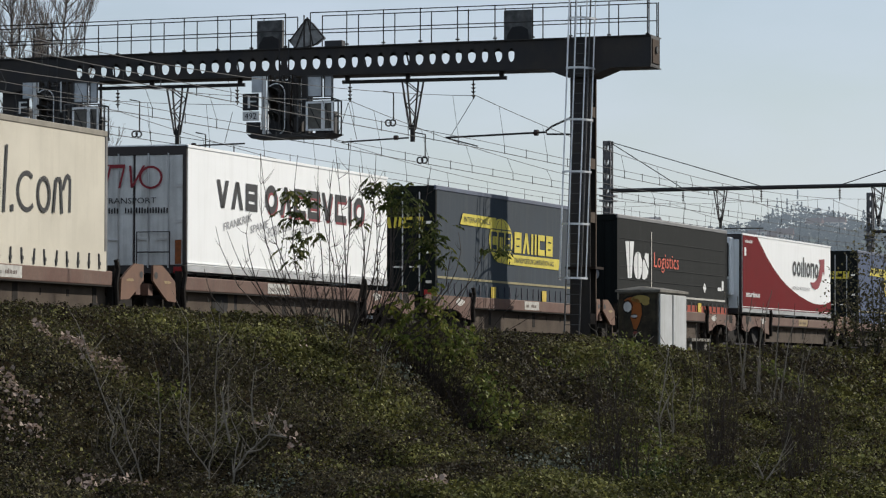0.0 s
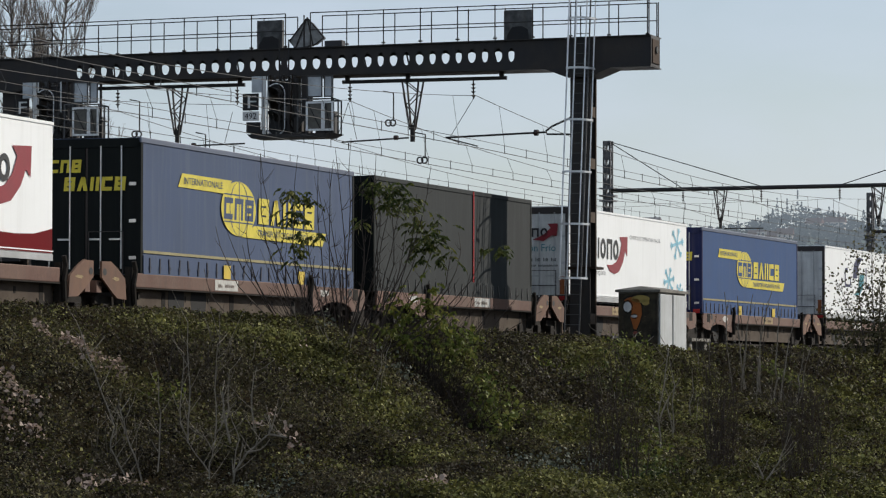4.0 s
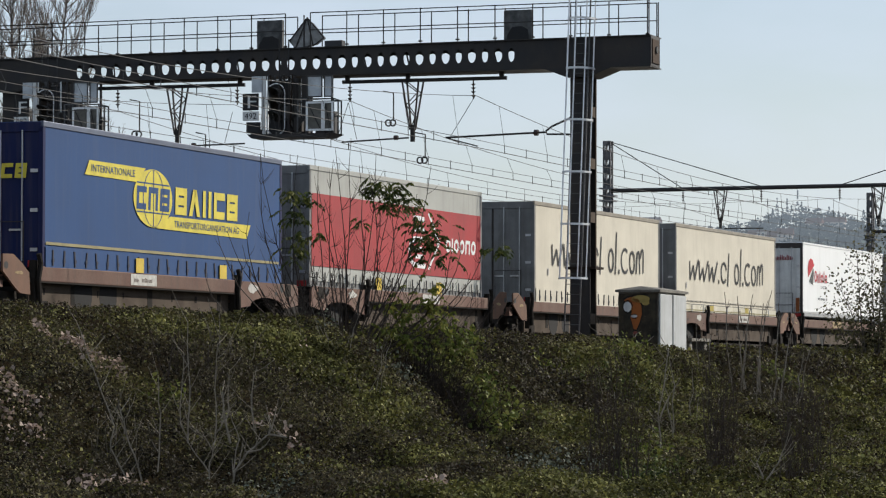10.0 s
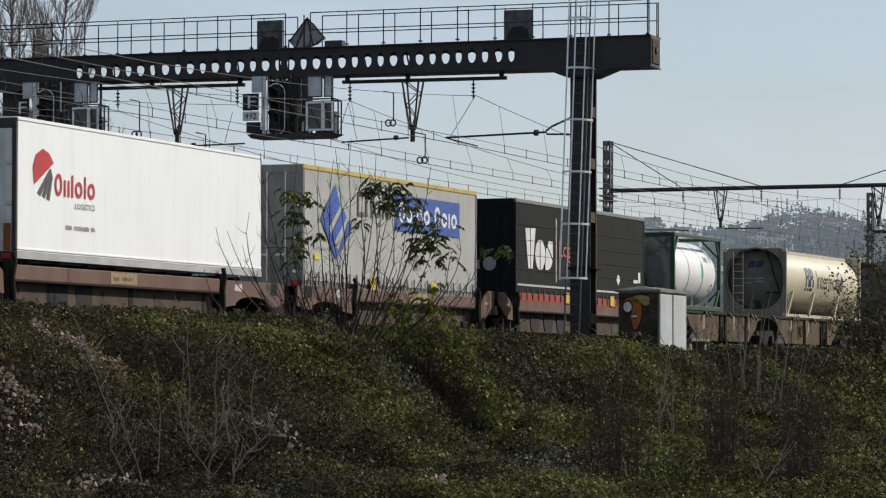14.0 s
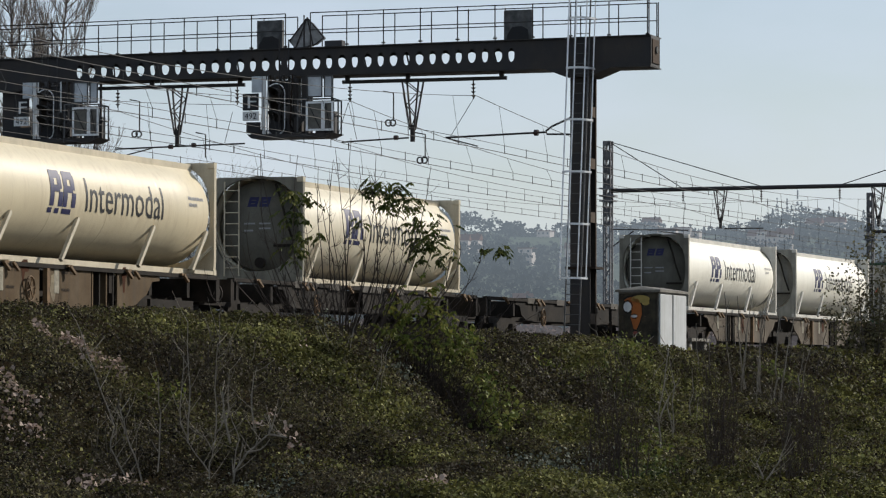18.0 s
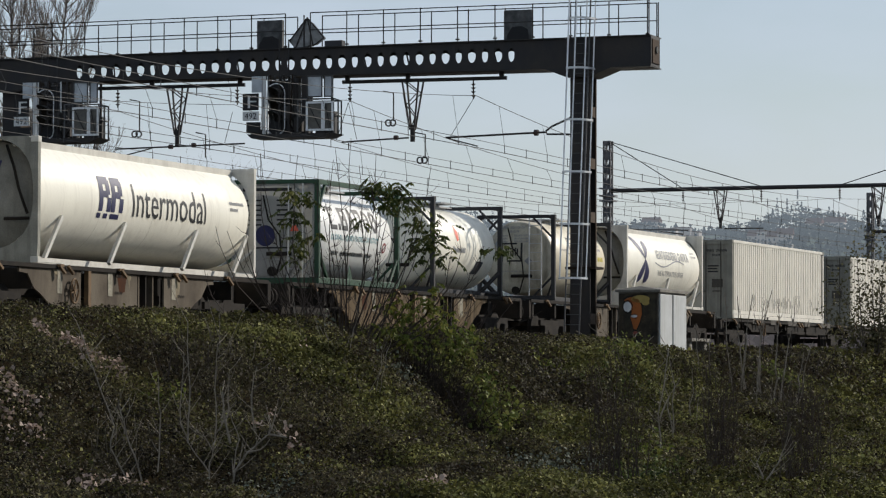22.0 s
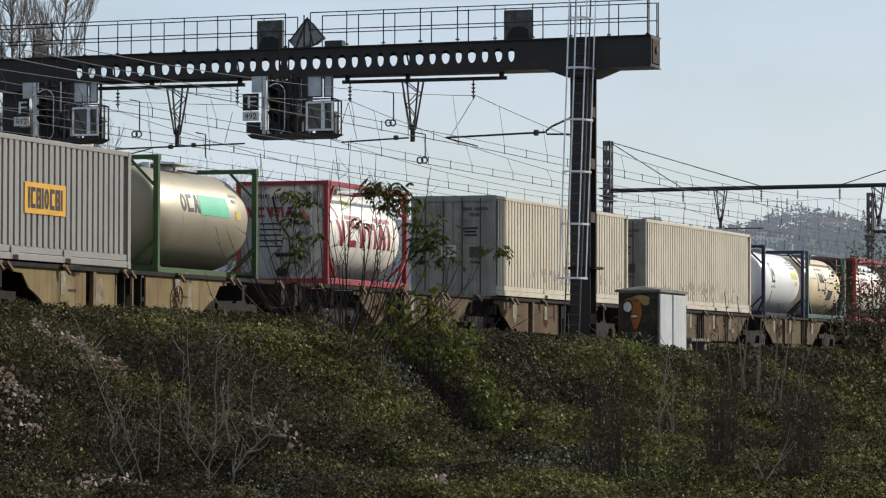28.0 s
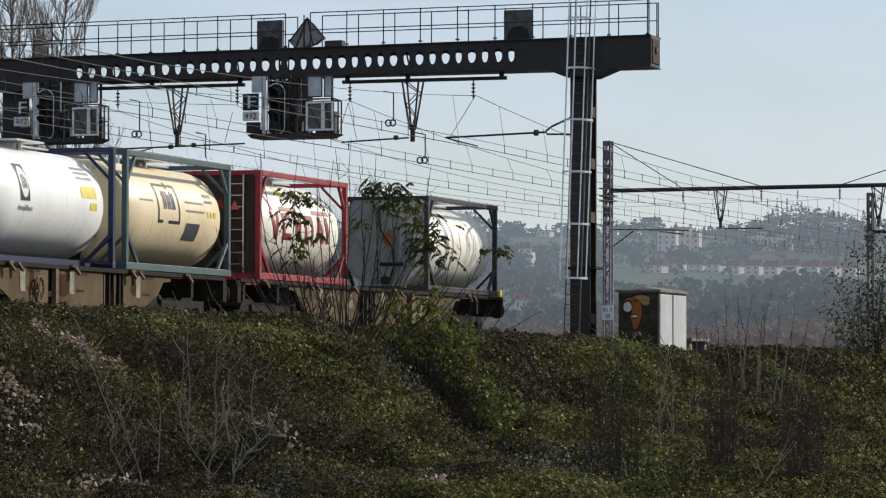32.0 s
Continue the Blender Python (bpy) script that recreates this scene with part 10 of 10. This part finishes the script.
def bare_tree(name, label, base, height, half, seed, upright, n_limb, material, r0=0.16, twig_n=7):
    """Leafless tree: tapered trunk, limbs, and a fine crown of twigs."""
    rng = random.Random(seed)
    g = thing(name, label, "tree", Matrix.Translation(base), group="bare trees behind the tracks")
    top = Vector((rng.uniform(-0.3, 0.3), 0, height))
    tr = [Vector((0, 0, -0.5)), Vector((rng.uniform(-0.1, 0.1), 0, height * 0.2)), Vector((rng.uniform(-0.2, 0.2), 0, height * 0.5)), Vector((rng.uniform(-0.2, 0.2), 0, height * 0.78)), top]
    bm = bmesh.new()
    chain(bm, tr, [r0 * 1.2, r0, r0 * 0.65, r0 * 0.35, 0.02], 8)
    part("trunk", bm, material, g)
    tw = bmesh.new()
    def twig(p, d, ln, depth, r):
        q = p + d * ln * 0.5 + Vector((rng.uniform(-0.1, 0.1), rng.uniform(-0.1, 0.1), 0.05)) * ln
        e = q + (d + Vector((rng.uniform(-0.25, 0.25), rng.uniform(-0.25, 0.25), 0.12 * (1 if upright else 0.4)))).normalized() * ln * 0.5
        chain(tw, [p, q, e], [r, r * 0.75, r * 0.4], 3)
        if depth > 0:
            for _ in range(3):
                t = rng.uniform(0.2, 1.0)
                a = p.lerp(e, t)
                sp = 0.45 if upright else 0.85
                dd = (d + Vector((rng.uniform(-sp, sp), rng.uniform(-sp, sp), rng.uniform(-0.1, 0.5)))).normalized()
                twig(a, dd, ln * rng.uniform(0.4, 0.65), depth - 1, r * 0.55)
    for i in range(n_limb):
        t = (0.12 if upright else 0.28) + (0.85 if upright else 0.66) * (i + rng.random()) / n_limb
        k = min(3, int(t * 4))
        p = tr[k].lerp(tr[k + 1], t * 4 - k if k < 3 else (t - 0.75) * 4)
        p = Vector((p.x, p.y, max(height * 0.06, p.z)))
        a = rng.uniform(0, 2 * math.pi)
        out = half * (1.0 if upright else 1.15 - 0.9 * abs(t - 0.5)) * rng.uniform(0.7, 1.1)
        rise = (out * 2.2 + 1.0) if upright else out * rng.uniform(0.5, 1.2)
        e = p + Vector((out * math.cos(a), out * math.sin(a) * 0.7, rise * (1.0 - 0.5 * t)))
        m_ = p.lerp(e, 0.5) + Vector((out * 0.18 * math.cos(a), 0, -0.12 * rise if upright else 0.1 * rise))
        bm = bmesh.new()
        rr = r0 * (0.5 - 0.32 * t)
        chain(bm, [p, m_, e], [rr, rr * 0.65, rr * 0.25], 5)
        part("limb", bm, material, g)
        d = (e - p).normalized()
        for _ in range(twig_n):
            q = p.lerp(m_, rng.random()) if rng.random() < 0.4 else m_.lerp(e, rng.random())
            sp = 0.5 if upright else 0.9
            dd = (d + Vector((rng.uniform(-sp, sp), rng.uniform(-sp, sp), rng.uniform(0, 0.7)))).normalized()
            twig(q, dd, rng.uniform(0.7, 1.5) * (0.8 if upright else 1.0) * half * 0.45, 2, rr * 0.4)
    tagged(part("twigs", tw, material, g), kind="stuff")
    return g


def back_trees():
    z = -RAIL
    def at(s, w):
        return W(s, w, z)
    bare_tree("poplar", "tall narrow leafless poplar with upswept grey branches", at(57.5, -24), 17.5, 1.5, 1, True, 85, M_pop, 0.10, 16)
    bare_tree("poplar", "tall narrow leafless poplar with upswept grey branches", at(61.6, -24), 17.0, 1.6, 2, True, 85, M_pop, 0.10, 16)
    bare_tree("poplar", "tall narrow leafless poplar with upswept grey branches", at(56.0, -25), 16.5, 1.4, 6, True, 80, M_pop, 0.10, 15)
    bare_tree("bare_tree", "young leafless tree with upswept branches", at(66.5, -25), 10.0, 1.5, 7, True, 40, M_bark, 0.08, 12)
    bare_tree("bare_tree", "round-crowned leafless tree behind the tracks", at(80.0, -26), 9.0, 2.6, 3, False, 30, M_bark, 0.10, 16)
    bare_tree("bare_tree", "round-crowned leafless tree behind the tracks", at(88.0, -26), 8.0, 2.2, 4, False, 24, M_bark, 0.09, 13)
    bare_tree("bare_tree", "low leafless bushy tree behind the tracks", at(84.0, -23), 7.2, 2.2, 5, False, 20, M_bark, 0.07, 12)
    bare_tree("bare_tree", "low leafless bushy tree behind the tracks", at(94.0, -26), 7.6, 2.6, 8, False, 20, M_bark, 0.07, 12)


back_trees()

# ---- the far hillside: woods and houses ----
# each of these surfaces glows a little to stand in for haze
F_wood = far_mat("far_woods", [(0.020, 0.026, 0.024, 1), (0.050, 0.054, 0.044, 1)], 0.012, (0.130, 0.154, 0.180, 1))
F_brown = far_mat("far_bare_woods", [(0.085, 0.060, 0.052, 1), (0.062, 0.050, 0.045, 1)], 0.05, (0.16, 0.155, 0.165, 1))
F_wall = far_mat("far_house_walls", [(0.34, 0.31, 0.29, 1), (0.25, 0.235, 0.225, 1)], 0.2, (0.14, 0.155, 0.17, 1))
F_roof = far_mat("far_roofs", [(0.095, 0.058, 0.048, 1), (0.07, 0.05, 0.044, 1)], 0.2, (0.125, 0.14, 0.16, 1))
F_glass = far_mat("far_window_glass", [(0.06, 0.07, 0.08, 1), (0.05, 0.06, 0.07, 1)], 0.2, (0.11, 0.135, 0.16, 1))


def woods():
    """Tree crowns on the hillside, each a loose heap of small leaf sprays."""
    rng = np.random.default_rng(6)
    for nm, lab, material, d0, d1, n, r, h, leaves, size in (
        ("far_woods", "dark hazy woods on the far hillside", F_wood, 760, 2300, 5200, 2.9, 6.0, 15, 2.2),
        ("ridge_trees", "tree line along the far ridge", F_wood, 2200, 2330, 800, 1.9, 3.8, 40, 0.9),
        ("bare_woods", "brownish leafless woods below the hillside", F_brown, 260, 760, 1300, 1.7, 3.6, 26, 0.9),
    ):
        pos, siz = [], []
        for _ in range(n):
            d = math.sqrt(d0 * d0 + (d1 * d1 - d0 * d0) * rng.random())
            az = radians(rng.uniform(-8.2, 8.2))
            x, y = d * math.sin(az), d * math.cos(az)
            p = noise.noise((x * 0.006, y * 0.006, 9.0))
            if nm == "far_woods" and (p < rng.uniform(-0.75, 0.05) or 1330 < d < 1640 and az > radians(2.6) or 1600 <= d < 1760 and az > radians(3.3) and rng.random() < 0.75):
                continue
            k = rng.uniform(0.6, 1.4)
            tall = 1.0
            if nm == "ridge_trees":
                tall = rng.uniform(1.3, 2.1) if rng.random() < (0.22 if radians(5.2) < az < radians(5.9) else 0.05) else rng.uniform(0.5, 1.1)
            z = hill(x, y)
            q = rng.normal(size=(leaves, 3))
            q /= np.linalg.norm(q, axis=1)[:, None]
            q *= rng.uniform(0.4, 1.0, (leaves, 1))
            narrow = 0.55 if tall > 1.5 else 1.0
            pos.append(np.array([x, y, z + h * k * tall * 0.5]) + q * np.array([r * k * narrow, r * k * narrow, h * k * tall * 0.55]))
            siz.append(np.full(leaves, size * k))
        if nm == "ridge_trees":
            for az, d, ht, wd in ((5.30, 2270, 11, 4.0), (5.37, 2280, 17, 3.2), (5.46, 2270, 10, 4.5), (5.53, 2285, 15, 3.0), (5.60, 2275, 11, 4.0), (5.70, 2280, 20, 3.4), (5.76, 2270, 13, 4.2), (5.83, 2280, 9, 4.0), (6.20, 2280, 10, 3.6), (6.35, 2275, 8, 5.0), (6.75, 2280, 11, 4.5), (4.20, 2280, 7, 5.0), (3.75, 2280, 8, 5.5), (2.9, 2280, 6, 5.0)):
                x, y, k = d * math.sin(radians(az)), d * math.cos(radians(az)), 90
                u = rng.random(k)
                a = rng.uniform(0, 2 * math.pi, k)
                rad = wd * (1 - u) * np.sqrt(rng.random(k)) * 0.8
                pos.append(np.stack([x + rad * np.cos(a), y + rad * np.sin(a), hill(x, y) + u * ht], 1))
                siz.append(np.full(k, 1.3))
        pos, siz = np.concatenate(pos), np.concatenate(siz)
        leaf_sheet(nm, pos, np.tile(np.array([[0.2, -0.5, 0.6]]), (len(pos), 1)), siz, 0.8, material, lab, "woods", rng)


woods()


def house(x, y, wd, dp, h, turn, storeys, cols, flat_roof=False, label="pale far house with tiled roof"):
    z = hill(x, y)
    g = thing("apartment_block" if flat_roof else "house", label, "building", pose(x, y, z - 1.5, 0, 0, turn), group="houses on the far hillside")
    h += 1.5
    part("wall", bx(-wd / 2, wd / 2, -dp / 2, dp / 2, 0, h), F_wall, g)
    if flat_roof:
        part("roof", bx(-wd / 2 - 0.3, wd / 2 + 0.3, -dp / 2 - 0.3, dp / 2 + 0.3, h, h + 0.5), F_roof, g)
    else:
        bm = bmesh.new()
        e = 0.5
        v = [bm.verts.new(c) for c in ((-wd / 2 - e, -dp / 2 - e, h - 0.1), (wd / 2 + e, -dp / 2 - e, h - 0.1), (wd / 2 + e, dp / 2 + e, h - 0.1), (-wd / 2 - e, dp / 2 + e, h - 0.1), (-wd / 2 - e, 0, h + dp * 0.36), (wd / 2 + e, 0, h + dp * 0.36))]
        for q in ((0, 1, 5, 4), (2, 3, 4, 5), (1, 2, 5), (3, 0, 4), (3, 2, 1, 0)):
            bm.faces.new([v[i] for i in q])
        part("roof", bm, F_roof, g)
        part("chimney", bx(wd * 0.2, wd * 0.2 + 0.8, -0.4, 0.4, h, h + dp * 0.36 + 0.7), F_roof, g)
    for s in range(storeys):
        for c in range(cols):
            px = -wd / 2 + wd * (c + 0.5) / cols
            pz = 1.5 + (h - 1.5) * (s + 0.3) / storeys
            wn_ = part("window", bx(px - wd / cols * 0.16, px + wd / cols * 0.16, -dp / 2 - 0.06, -dp / 2 + 0.1, pz, pz + (h - 1.5) / storeys * 0.4), F_glass, g)
    return g


def houses():
    def at(az, d):
        a = radians(az)
        return d * math.sin(a), d * math.cos(a)
    for i in range(11):
        az = 3.47 + 0.307 * i
        x, y = at(az, 1640 + 70 * math.cos((az - 4.1) * 1.7))
        house(x, y, 6.6, 7.5, 3.9 + 0.4 * (i % 2), -30 + 5 * (i % 3), 2, 2, label="pale far row house with reddish roof")
    for az, d, wd, h, st, cl in ((3.62, 1900, 10, 14, 5, 3), (3.86, 1925, 9, 15, 5, 3), (4.04, 1930, 7, 13, 4, 2), (5.01, 1935, 6, 7, 3, 2), (5.18, 1905, 7, 9, 3, 3), (5.35, 1880, 8, 6, 2, 3), (5.50, 1875, 8, 7, 3, 3), (1.35, 1760, 7, 8, 3, 2), (1.65, 2100, 8, 10, 4, 3), (0.3, 1800, 8, 6, 2, 2), (0.5, 1820, 7, 6, 2, 3), (3.36, 2300, 11, 6, 2, 4), (5.97, 2145, 9, 5, 2, 4), (6.3, 2190, 12, 5, 2, 4), (2.1, 1850, 8, 6, 2, 3)):
        x, y = at(az, d)
        house(x, y, wd, 9, h, -14 + 6 * math.sin(az * 7), st, cl, flat_roof=h > 7.5, label="pale far apartment block in haze" if h > 7.5 else "pale far house with tiled roof")
    for az, d, wd, h in ((1.29, 1180, 6.0, 3.4), (5.9, 1100, 5.5, 2.2), (6.4, 935, 2.6, 4.0), (2.9, 1020, 5, 3)):
        x, y = at(az, d)
        house(x, y, wd, 6, h, 4, 1, 3, label="small pale house among far trees")


houses()


# ---- what moves ----
def motions():
    # seconds, and the metres by which the train runs ahead of its even pace
    rows = [(0, 0.0), (1, 0.33), (2, 0.37), (3, 0.40), (4.5, 0.25), (6, 0.10), (8, 0.0), (12, 0.0), (16, 0.0), (20, 0.0), (24, 0.0), (28, 0.0), (30, 0.0), (31, 0.12), (32, -0.16)]
    for ob, s, L in MOVING:
        walk(ob, [(float(t), on_track(s - gone(t) - d, L)) for t, d in rows])


motions()
